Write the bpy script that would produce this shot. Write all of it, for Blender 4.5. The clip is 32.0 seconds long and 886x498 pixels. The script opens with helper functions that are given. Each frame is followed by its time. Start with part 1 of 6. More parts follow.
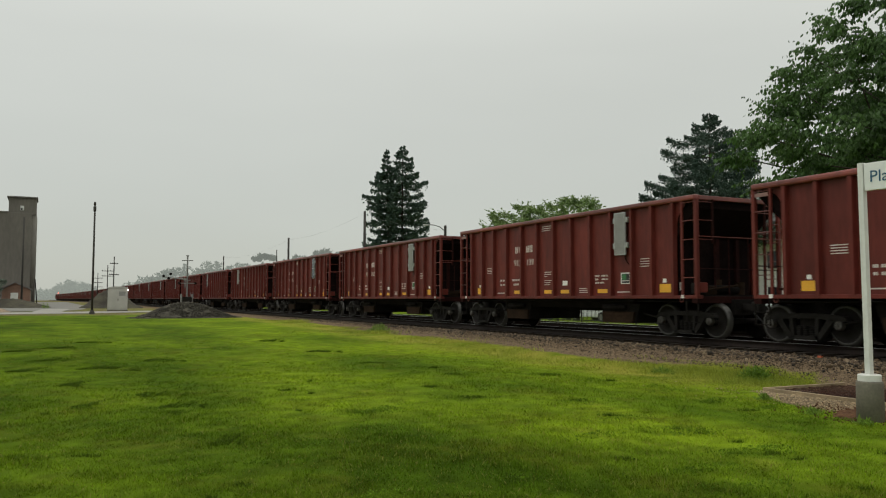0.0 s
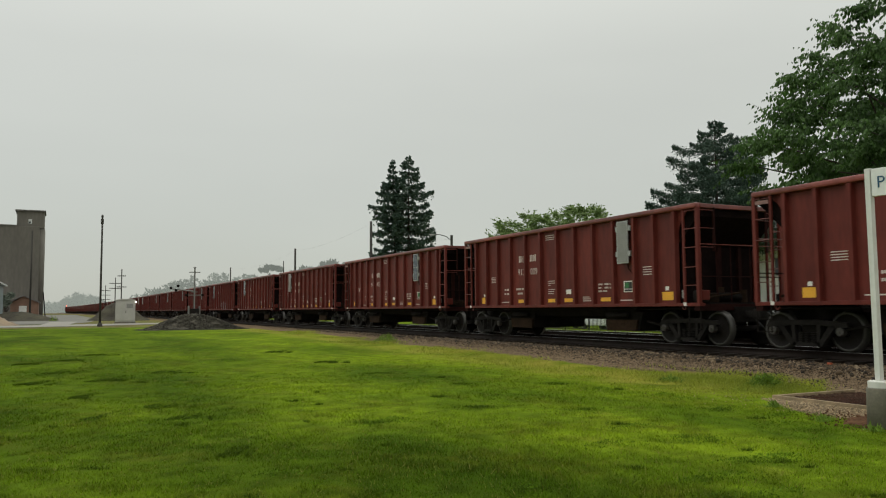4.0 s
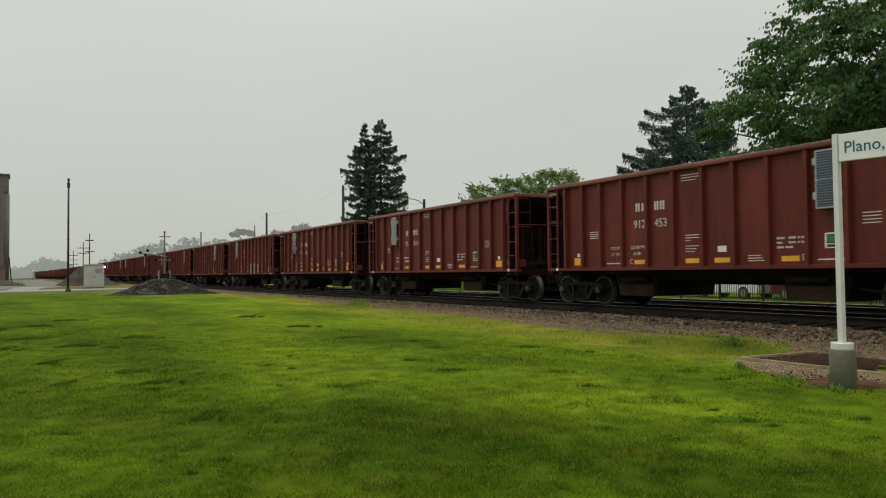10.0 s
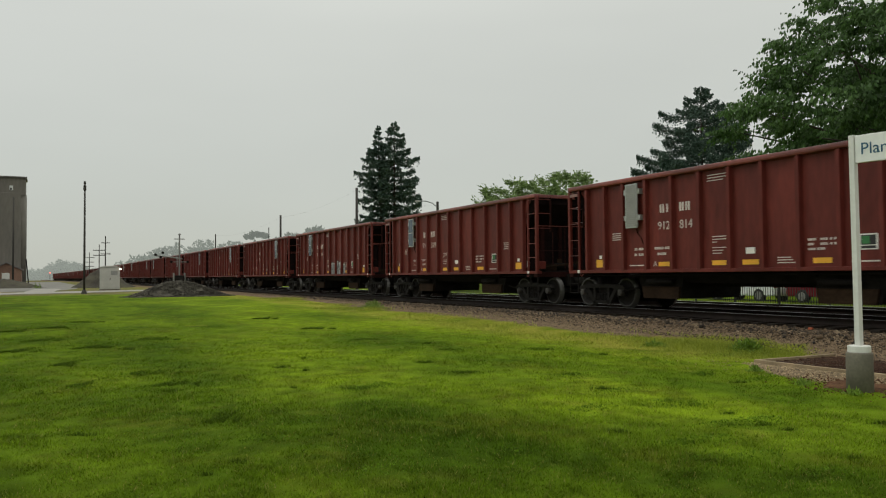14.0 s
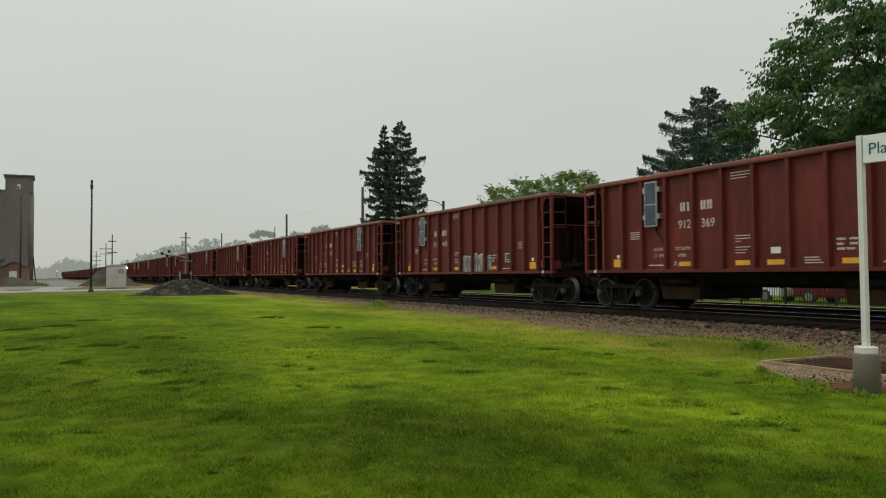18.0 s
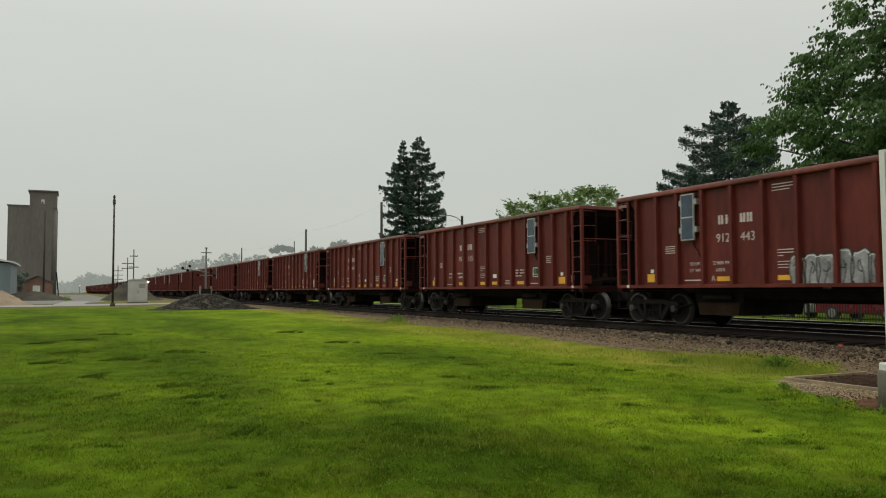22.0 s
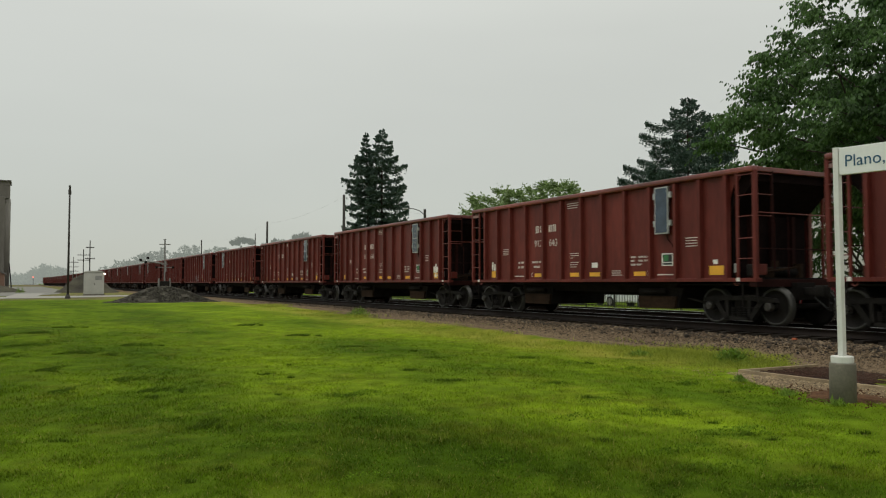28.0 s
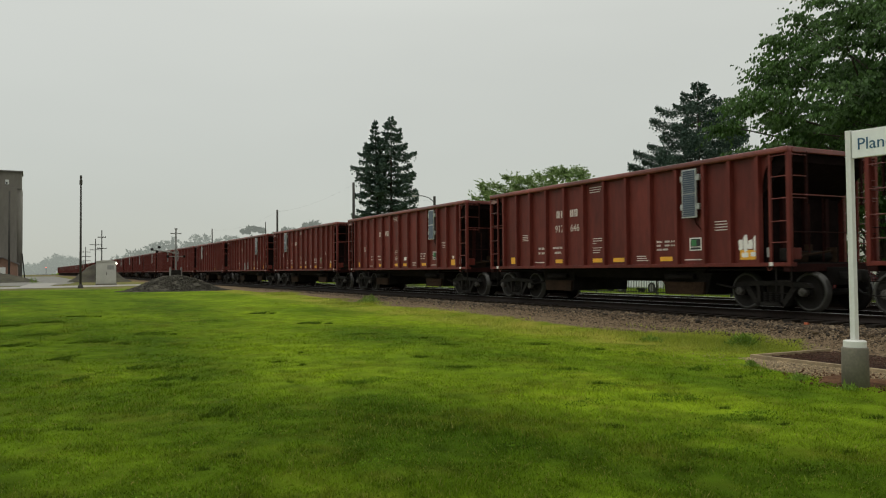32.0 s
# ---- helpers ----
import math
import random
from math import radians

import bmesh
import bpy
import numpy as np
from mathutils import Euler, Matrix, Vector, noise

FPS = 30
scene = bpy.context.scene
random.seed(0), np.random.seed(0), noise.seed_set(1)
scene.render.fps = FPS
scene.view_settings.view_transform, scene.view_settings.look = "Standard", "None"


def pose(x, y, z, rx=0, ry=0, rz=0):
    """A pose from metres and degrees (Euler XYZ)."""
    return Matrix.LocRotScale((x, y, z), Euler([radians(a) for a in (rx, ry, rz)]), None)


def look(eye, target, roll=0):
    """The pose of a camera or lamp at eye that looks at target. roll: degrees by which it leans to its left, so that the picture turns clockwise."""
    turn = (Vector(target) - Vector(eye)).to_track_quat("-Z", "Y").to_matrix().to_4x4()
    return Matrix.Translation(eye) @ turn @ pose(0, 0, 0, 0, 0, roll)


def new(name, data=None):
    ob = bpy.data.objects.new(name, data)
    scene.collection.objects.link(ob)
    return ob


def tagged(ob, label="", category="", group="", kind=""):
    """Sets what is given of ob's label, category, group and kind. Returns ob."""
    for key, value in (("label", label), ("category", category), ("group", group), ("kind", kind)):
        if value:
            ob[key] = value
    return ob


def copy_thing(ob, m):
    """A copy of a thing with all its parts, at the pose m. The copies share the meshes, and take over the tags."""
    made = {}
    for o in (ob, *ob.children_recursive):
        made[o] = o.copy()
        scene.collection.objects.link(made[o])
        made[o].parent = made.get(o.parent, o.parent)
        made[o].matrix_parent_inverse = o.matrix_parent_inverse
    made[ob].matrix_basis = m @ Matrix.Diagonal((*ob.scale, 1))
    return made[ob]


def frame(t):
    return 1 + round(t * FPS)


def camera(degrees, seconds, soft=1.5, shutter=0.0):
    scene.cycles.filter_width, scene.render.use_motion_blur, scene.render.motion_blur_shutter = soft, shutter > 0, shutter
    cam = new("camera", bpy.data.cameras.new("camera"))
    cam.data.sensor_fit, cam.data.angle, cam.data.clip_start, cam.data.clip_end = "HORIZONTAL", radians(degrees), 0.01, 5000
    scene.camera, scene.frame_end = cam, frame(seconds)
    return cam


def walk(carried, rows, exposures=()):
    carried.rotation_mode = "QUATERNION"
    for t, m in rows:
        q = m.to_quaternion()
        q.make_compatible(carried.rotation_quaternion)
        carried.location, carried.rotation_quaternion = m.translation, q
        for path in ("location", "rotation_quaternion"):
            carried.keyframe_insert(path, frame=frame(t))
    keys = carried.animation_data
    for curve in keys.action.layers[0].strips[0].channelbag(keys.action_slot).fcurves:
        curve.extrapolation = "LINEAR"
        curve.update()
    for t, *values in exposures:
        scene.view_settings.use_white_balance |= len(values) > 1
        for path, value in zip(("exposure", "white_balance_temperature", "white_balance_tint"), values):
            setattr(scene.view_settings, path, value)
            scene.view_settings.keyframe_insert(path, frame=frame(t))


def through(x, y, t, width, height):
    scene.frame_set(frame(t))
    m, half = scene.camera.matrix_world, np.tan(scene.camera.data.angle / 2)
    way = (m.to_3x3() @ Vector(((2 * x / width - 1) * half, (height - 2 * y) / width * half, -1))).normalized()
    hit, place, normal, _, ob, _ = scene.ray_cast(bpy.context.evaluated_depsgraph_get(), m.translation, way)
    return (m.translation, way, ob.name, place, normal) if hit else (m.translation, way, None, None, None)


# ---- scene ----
# Camera: stands at one spot on the lawn, held by hand, turning a little.
cam = camera(58.0, 32.0, soft=1.1, shutter=0.4)
PATH = [
    (0.0, pose(0, 0, 1.6, 93.605, -0.102, -26.377)),
    (0.5, pose(0, 0, 1.6, 93.538, -0.126, -26.104)),
    (1.0, pose(0, 0, 1.6, 93.416, -0.048, -26.040)),
    (1.5, pose(0, 0, 1.6, 93.413, 0.184, -25.709)),
    (2.0, pose(0, 0, 1.6, 93.511, 0.207, -25.059)),
    (2.5, pose(0, 0, 1.6, 93.510, 0.116, -25.229)),
    (3.0, pose(0, 0, 1.6, 93.533, 0.154, -25.437)),
    (3.5, pose(0, 0, 1.6, 93.913, 0.337, -25.698)),
    (5.5, pose(0, 0, 1.6, 94.704, 0.108, -26.428)),
    (6.0, pose(0, 0, 1.6, 93.803, 0.225, -26.952)),
    (6.5, pose(0, 0, 1.6, 92.447, 0.401, -26.197)),
    (7.0, pose(0, 0, 1.6, 91.909, 0.682, -25.108)),
    (7.5, pose(0, 0, 1.6, 91.544, 0.858, -25.443)),
    (8.0, pose(0, 0, 1.6, 91.570, 0.743, -25.876)),
    (8.5, pose(0, 0, 1.6, 91.650, 0.519, -26.387)),
    (9.0, pose(0, 0, 1.6, 91.689, 0.450, -26.709)),
    (9.5, pose(0, 0, 1.6, 91.668, 0.423, -27.253)),
    (10.0, pose(0, 0, 1.6, 91.725, 0.488, -27.843)),
    (10.5, pose(0, 0, 1.6, 91.747, 0.608, -27.958)),
    (11.0, pose(0, 0, 1.6, 91.766, 0.549, -27.811)),
    (11.5, pose(0, 0, 1.6, 91.848, 0.389, -26.789)),
    (12.0, pose(0, 0, 1.6, 91.895, 0.371, -27.049)),
    (12.5, pose(0, 0, 1.6, 91.896, 0.363, -27.062)),
    (13.0, pose(0, 0, 1.6, 91.890, 0.464, -26.844)),
    (13.5, pose(0, 0, 1.6, 91.877, 0.466, -26.829)),
    (14.0, pose(0, 0, 1.6, 91.890, 0.467, -26.884)),
    (14.5, pose(0, 0, 1.6, 91.822, 0.584, -26.609)),
    (16.5, pose(0, 0, 1.6, 91.808, 0.474, -26.494)),
    (17.0, pose(0, 0, 1.6, 91.822, 0.456, -26.636)),
    (17.5, pose(0, 0, 1.6, 91.848, 0.318, -26.501)),
    (18.0, pose(0, 0, 1.6, 91.856, 0.300, -26.479)),
    (18.5, pose(0, 0, 1.6, 91.859, 0.324, -26.326)),
    (19.0, pose(0, 0, 1.6, 91.982, 0.360, -25.733)),
    (19.5, pose(0, 0, 1.6, 92.074, 0.288, -25.621)),
    (20.0, pose(0, 0, 1.6, 92.163, 0.199, -26.032)),
    (20.5, pose(0, 0, 1.6, 92.323, 0.173, -25.808)),
    (21.0, pose(0, 0, 1.6, 92.882, 0.180, -25.867)),
    (21.5, pose(0, 0, 1.6, 92.930, 0.084, -25.291)),
    (22.0, pose(0, 0, 1.6, 92.932, 0.205, -25.145)),
    (22.5, pose(0, 0, 1.6, 92.920, 0.309, -25.505)),
    (23.0, pose(0, 0, 1.6, 92.888, 0.200, -26.014)),
    (23.5, pose(0, 0, 1.6, 92.854, 0.146, -26.500)),
    (24.0, pose(0, 0, 1.6, 92.810, 0.085, -27.057)),
    (24.5, pose(0, 0, 1.6, 92.752, 0.034, -27.410)),
    (25.0, pose(0, 0, 1.6, 92.747, 0.012, -27.811)),
    (25.5, pose(0, 0, 1.6, 92.755, 0.080, -28.205)),
    (27.5, pose(0, 0, 1.6, 92.554, -0.039, -28.040)),
    (28.0, pose(0, 0, 1.6, 92.442, -0.000, -27.838)),
    (28.5, pose(0, 0, 1.6, 92.421, 0.006, -26.722)),
    (29.0, pose(0, 0, 1.6, 92.339, -0.020, -26.322)),
    (29.5, pose(0, 0, 1.6, 91.944, -0.033, -26.621)),
    (30.0, pose(0, 0, 1.6, 91.634, -0.005, -27.022)),
    (30.5, pose(0, 0, 1.6, 91.629, 0.046, -27.124)),
    (31.0, pose(0, 0, 1.6, 91.611, 0.116, -26.653)),
    (31.5, pose(0, 0, 1.6, 91.554, 0.291, -27.098)),
    (32.0, pose(0, 0, 1.6, 91.517, 0.410, -27.111)),
]
walk(cam, PATH)

# World: overcast sky, brighter overhead than at the horizon.
world = bpy.data.worlds.new("overcast")
scene.world = world
world.use_nodes = True
wn, wl = world.node_tree.nodes, world.node_tree.links
wn.clear()
w_out, w_bg = wn.new("ShaderNodeOutputWorld"), wn.new("ShaderNodeBackground")
w_tc, w_sep = wn.new("ShaderNodeTexCoord"), wn.new("ShaderNodeSeparateXYZ")
w_sky = wn.new("ShaderNodeTexSky")
w_sky.sky_type, w_sky.sun_disc = "NISHITA", False
w_sky.sun_elevation, w_sky.sun_rotation = radians(56), radians(303)
w_ramp = wn.new("ShaderNodeValToRGB")
w_ramp.color_ramp.elements[0].position, w_ramp.color_ramp.elements[0].color = 0.0, (0.505, 0.526, 0.474, 1)
w_ramp.color_ramp.elements[1].position, w_ramp.color_ramp.elements[1].color = 1.0, (1.48, 1.5, 1.38, 1)
w_mid = w_ramp.color_ramp.elements.new(0.3)
w_mid.color = (0.640, 0.655, 0.600, 1)
w_noise = wn.new("ShaderNodeTexNoise")
w_noise.inputs["Scale"].default_value, w_noise.inputs["Detail"].default_value = 2.2, 3.0
w_map = wn.new("ShaderNodeMapping")
w_map.inputs["Scale"].default_value = (1, 1, 3)
w_rng = wn.new("ShaderNodeMapRange")
w_rng.inputs["To Min"].default_value, w_rng.inputs["To Max"].default_value = 0.93, 1.07
w_mul = wn.new("ShaderNodeVectorMath")
w_mul.operation = "SCALE"
w_mix = wn.new("ShaderNodeMixRGB")
w_mix.inputs["Fac"].default_value = 0.01
wl.new(w_tc.outputs["Generated"], w_sep.inputs[0])
wl.new(w_sep.outputs["Z"], w_ramp.inputs["Fac"])
wl.new(w_tc.outputs["Generated"], w_map.inputs["Vector"])
wl.new(w_map.outputs["Vector"], w_noise.inputs["Vector"])
wl.new(w_noise.outputs["Fac"], w_rng.inputs["Value"])
wl.new(w_ramp.outputs["Color"], w_mul.inputs[0])
wl.new(w_rng.outputs["Result"], w_mul.inputs["Scale"])
wl.new(w_mul.outputs["Vector"], w_mix.inputs["Color1"])
wl.new(w_sky.outputs["Color"], w_mix.inputs["Color2"])
wl.new(w_mix.outputs["Color"], w_bg.inputs["Color"])
wl.new(w_bg.outputs["Background"], w_out.inputs["Surface"])
w_bg.inputs["Strength"].default_value = 0.95

sun = new("sun", bpy.data.lights.new("sun", "SUN"))
sun.data.energy, sun.data.angle, sun.data.color = 0.5, radians(40), (1.0, 0.98, 0.94)
sun.matrix_world = look((-34, 22, 60), (0, 0, 0))
scene.view_settings.exposure = 0.0

# ---- materials ----
def mat(name, col, rough=0.7, metal=0.0, vary=0.2, scale=(2.0, 30.0), bump=0.15, stretch=(1, 1, 1), island=0.0, each=0.0, col2=None, world_space=False, spec=0.5, palette=None):
    """Colour broken up by a coarse and a fine noise, with fine relief."""
    m = bpy.data.materials.new(name)
    m.use_nodes = True
    n, l = m.node_tree.nodes, m.node_tree.links
    b = n["Principled BSDF"]
    b.inputs["Metallic"].default_value = metal
    b.inputs["Specular IOR Level"].default_value = spec
    if world_space:
        vec = n.new("ShaderNodeNewGeometry").outputs["Position"]
    else:
        vec = n.new("ShaderNodeTexCoord").outputs["Object"]
    mp = n.new("ShaderNodeMapping")
    mp.inputs["Scale"].default_value = stretch
    l.new(vec, mp.inputs["Vector"])
    a, c = n.new("ShaderNodeTexNoise"), n.new("ShaderNodeTexNoise")
    a.inputs["Scale"].default_value, a.inputs["Detail"].default_value = scale[0], 5
    c.inputs["Scale"].default_value, c.inputs["Detail"].default_value = scale[1], 4
    l.new(mp.outputs["Vector"], a.inputs["Vector"])
    l.new(mp.outputs["Vector"], c.inputs["Vector"])
    ramp = n.new("ShaderNodeValToRGB")
    e = ramp.color_ramp.elements
    other = col2 or [v * (1 + vary) for v in col]
    e[0].position, e[0].color = 0.32, (*[max(0, v * (1 - vary)) for v in col], 1)
    e[1].position, e[1].color = 0.7, (*other, 1)
    l.new(a.outputs["Fac"], ramp.inputs["Fac"])
    rng = n.new("ShaderNodeMapRange")
    rng.inputs["From Min"].default_value, rng.inputs["From Max"].default_value = 0.25, 0.75
    rng.inputs["To Min"].default_value, rng.inputs["To Max"].default_value = 1 - vary * 0.8, 1 + vary * 0.8
    l.new(c.outputs["Fac"], rng.inputs["Value"])
    mul = n.new("ShaderNodeVectorMath")
    mul.operation = "SCALE"
    if palette:
        pr = n.new("ShaderNodeValToRGB")
        pr.color_ramp.elements[0].color, pr.color_ramp.elements[1].color = (*palette[0], 1), (*palette[-1], 1)
        for k, c3 in enumerate(palette[1:-1]):
            pr.color_ramp.elements.new((k + 1) / (len(palette) - 1)).color = (*c3, 1)
        l.new(n.new("ShaderNodeNewGeometry").outputs["Random Per Island"], pr.inputs["Fac"])
        l.new(pr.outputs["Color"], mul.inputs[0])
    else:
        l.new(ramp.outputs["Color"], mul.inputs[0])
    l.new(rng.outputs["Result"], mul.inputs["Scale"])
    out = mul.outputs["Vector"]
    if island or each:
        r2 = n.new("ShaderNodeMapRange")
        k = island or each
        r2.inputs["To Min"].default_value, r2.inputs["To Max"].default_value = 1 - k, 1 + k
        src = n.new("ShaderNodeNewGeometry").outputs["Random Per Island"] if island else n.new("ShaderNodeObjectInfo").outputs["Random"]
        l.new(src, r2.inputs["Value"])
        m2 = n.new("ShaderNodeVectorMath")
        m2.operation = "SCALE"
        l.new(out, m2.inputs[0])
        l.new(r2.outputs["Result"], m2.inputs["Scale"])
        out = m2.outputs["Vector"]
    l.new(out, b.inputs["Base Color"])
    rr = n.new("ShaderNodeMapRange")
    rr.inputs["To Min"].default_value, rr.inputs["To Max"].default_value = max(0.03, rough - 0.12), min(1, rough + 0.12)
    l.new(a.outputs["Fac"], rr.inputs["Value"])
    l.new(rr.outputs["Result"], b.inputs["Roughness"])
    if bump:
        bp = n.new("ShaderNodeBump")
        bp.inputs["Strength"].default_value, bp.inputs["Distance"].default_value = bump, 0.02
        l.new(c.outputs["Fac"], bp.inputs["Height"])
        l.new(bp.outputs["Normal"], b.inputs["Normal"])
    return m


def glow(name, col, power):
    m = bpy.data.materials.new(name)
    m.use_nodes = True
    b = m.node_tree.nodes["Principled BSDF"]
    b.inputs["Base Color"].default_value = (*col, 1)
    b.inputs["Emission Color"].default_value, b.inputs["Emission Strength"].default_value = (*col, 1), power
    return m


def leafy(name, col, col2, vary=0.35, through=0.25, spec=0.3):
    """Leaf matter: colour by island, a little light passing through."""
    m = mat(name, col, rough=0.6, vary=0.12, scale=(0.5, 6.0), bump=0, island=vary, col2=col2, world_space=True, spec=spec)
    n, l = m.node_tree.nodes, m.node_tree.links
    b = n["Principled BSDF"]
    tr, ad = n.new("ShaderNodeBsdfTranslucent"), n.new("ShaderNodeMixShader")
    ad.inputs["Fac"].default_value = through
    l.new(b.inputs["Base Color"].links[0].from_socket, tr.inputs["Color"])
    l.new(b.outputs["BSDF"], ad.inputs[1])
    l.new(tr.outputs["BSDF"], ad.inputs[2])
    l.new(ad.outputs["Shader"], n["Material Output"].inputs["Surface"])
    return m


M_RED = mat("oxide_red_paint", (0.117, 0.0206, 0.0152), 0.5, vary=0.26, scale=(0.9, 7.0), stretch=(1, 1, 0.3), bump=0.04, each=0.08, col2=(0.152, 0.029, 0.0215), spec=0.22)
M_RED_TOP = mat("worn_red_chord", (0.170, 0.040, 0.032), 0.36, spec=0.5, vary=0.38, scale=(1.2, 14), stretch=(1, 0.4, 1), bump=0.06)
# grime plus the shade of the end recesses, both put into the red
M_RED_DARK = mat("grimy_shaded_red_steel", (0.024, 0.0070, 0.006), 0.8, spec=0.08, vary=0.3, scale=(1.5, 12), bump=0.1)
# near-black: the shade under the slope sheets is painted into the steel
M_END_SHADE = mat("shade_black_car_end", (0.0105, 0.0062, 0.0058), 0.9, spec=0.04, vary=0.35, scale=(1.5, 12), bump=0.1)
M_BLACK = mat("grimy_black_steel", (0.014, 0.012, 0.011), 0.8, spec=0.06, vary=0.35, scale=(2, 18), bump=0.15)
M_FRAME = mat("dusty_cast_steel", (0.016, 0.014, 0.0125), 0.75, spec=0.15, vary=0.4, scale=(3, 22), bump=0.2)
M_WHEEL = mat("dark_wheel_plate", (0.013, 0.011, 0.010), 0.7, spec=0.12, vary=0.3, scale=(3, 25), bump=0.1)
M_CAP = mat("pale_dusty_bearing", (0.062, 0.056, 0.050), 0.55, metal=0.2, vary=0.4, scale=(5, 30), bump=0.1)
M_TREAD = mat("bright_wheel_rim", (0.055, 0.052, 0.048), 0.4, metal=0.4, vary=0.2, scale=(4, 30), bump=0.05)
M_BAY = mat("rust_brown_hopper", (0.030, 0.018, 0.011), 0.85, spec=0.08, vary=0.35, scale=(2, 14), bump=0.1)
M_YELLOW = mat("yellow_reflector", (0.72, 0.36, 0.025), 0.45, vary=0.1, scale=(3, 30), bump=0)
M_STENCIL = mat("white_stencil_paint", (0.56, 0.50, 0.46), 0.6, vary=0.18, scale=(5, 40), bump=0)
M_FADED = mat("faded_pink_board", (0.24, 0.13, 0.115), 0.6, vary=0.2, scale=(6, 40), bump=0)
M_WHITE = mat("white_label", (0.72, 0.70, 0.66), 0.5, vary=0.08, scale=(5, 40), bump=0)
M_GREEN = mat("green_label", (0.03, 0.16, 0.05), 0.5, vary=0.1, bump=0)
M_BLACKL = mat("black_label", (0.015, 0.015, 0.016), 0.5, vary=0.1, bump=0)
M_GRAFF = mat("silver_spray_paint", (0.27, 0.265, 0.27), 0.55, vary=0.35, scale=(3, 16), bump=0)
M_ALU = mat("grey_aluminium", (0.38, 0.385, 0.37), 0.45, metal=0.35, vary=0.12, scale=(4, 30), bump=0.03)
M_CELL = mat("dark_blue_solar_cells", (0.035, 0.055, 0.085), 0.15, vary=0.2, scale=(4, 40), bump=0.02)
M_PLINE = mat("dull_panel_lines", (0.13, 0.14, 0.145), 0.5, vary=0.1, bump=0)
M_PANELF = mat("grey_panel_ridge", (0.225, 0.225, 0.212), 0.5, vary=0.12, scale=(3, 26), bump=0.05)
M_PANELG = mat("grey_panel_back", (0.245, 0.243, 0.23), 0.5, vary=0.12, scale=(3, 26), bump=0.05)
M_MAST = mat("dull_galvanised_mast", (0.20, 0.20, 0.19), 0.6, metal=0.2, vary=0.2, scale=(2, 14), bump=0.05)
M_RAIL = mat("wet_worn_rail_head", (0.50, 0.51, 0.52), 0.42, metal=0.9, vary=0.2, scale=(2, 18), bump=0.05)
M_RAILSIDE = mat("rusty_rail_side", (0.016, 0.011, 0.009), 0.7, spec=0.15, vary=0.3, scale=(3, 20), bump=0.1)
M_TIE = mat("creosoted_timber", (0.024, 0.019, 0.015), 0.85, spec=0.15, vary=0.35, scale=(2, 26), stretch=(1, 8, 8), bump=0.3, each=0.2)
M_STONE = mat("wet_ballast_stone", (0.088, 0.066, 0.046), 0.65, spec=0.25, vary=0.3, scale=(6, 40), bump=0.25, palette=[(0.012, 0.009, 0.007), (0.032, 0.023, 0.014), (0.078, 0.052, 0.030), (0.118, 0.080, 0.046), (0.25, 0.190, 0.125)])
M_PILE = mat("dark_gravel", (0.058, 0.053, 0.042), 0.85, spec=0.1, vary=0.4, scale=(5, 30), bump=0.5, island=0.4)
M_KERB = mat("stained_tan_kerb", (0.27, 0.205, 0.120), 0.85, vary=0.3, scale=(3, 30), bump=0.25)
M_CONC = mat("weathered_concrete", (0.152, 0.138, 0.104), 0.85, vary=0.2, scale=(3, 30), bump=0.2)
M_PAINTW = mat("white_painted_steel", (0.66, 0.66, 0.62), 0.4, vary=0.06, scale=(2, 20), bump=0.02)
M_SIGN = mat("white_sign_face", (0.78, 0.79, 0.76), 0.35, vary=0.04, scale=(2, 20), bump=0)
M_TEAL = mat("blue_sign_letters", (0.012, 0.085, 0.16), 0.4, vary=0.05, bump=0)
M_POLE = mat("weathered_pole_wood", (0.040, 0.036, 0.031), 0.85, vary=0.3, scale=(2, 26), stretch=(1, 1, 0.1), bump=0.3)
M_ROAD = mat("wet_gravel_road", (0.22, 0.205, 0.175), 0.6, vary=0.22, scale=(0.15, 3), bump=0.1, world_space=True)
M_BOX = mat("pale_grey_cabinet_paint", (0.43, 0.42, 0.385), 0.5, vary=0.1, scale=(1, 12), bump=0.03)
M_SILO = mat("stained_grey_concrete", (0.148, 0.135, 0.119), 0.9, vary=0.18, scale=(0.12, 1.6), stretch=(1, 1, 0.3), bump=0.1)
M_BRICK = mat("red_brick_wall", (0.215, 0.125, 0.088), 0.85, vary=0.25, scale=(0.5, 6), bump=0.1)
M_SHED = mat("blue_grey_metal_cladding", (0.16, 0.20, 0.21), 0.6, vary=0.12, scale=(0.3, 4), bump=0.05)
M_ROOFW = mat("pale_metal_roof", (0.55, 0.56, 0.55), 0.5, vary=0.1, scale=(0.4, 5), bump=0.05)
M_DIRT = mat("pale_brown_earth", (0.24, 0.18, 0.12), 0.9, vary=0.25, scale=(0.6, 8), bump=0.3)
M_MOUND = mat("dark_weedy_earth", (0.062, 0.055, 0.045), 0.95, vary=0.4, scale=(0.5, 6), bump=0.5, spec=0.1, col2=(0.080, 0.074, 0.052))
M_SPRUCE = leafy("blue_green_spruce_needles", (0.064, 0.104, 0.080), (0.104, 0.150, 0.116), 0.14, 0.15, 0.06)
M_LEAF = leafy("dark_green_leaves", (0.040, 0.090, 0.022), (0.086, 0.165, 0.040), 0.45, 0.4)
M_LEAFP = leafy("pale_green_leaves", (0.15, 0.225, 0.072), (0.23, 0.315, 0.115), 0.3, 0.3)
# the mist of the distance is greyed into this leaf colour
M_FARLEAF = leafy("misty_grey_green_leaves", (0.115, 0.14, 0.11), (0.16, 0.19, 0.15), 0.2, 0.1)
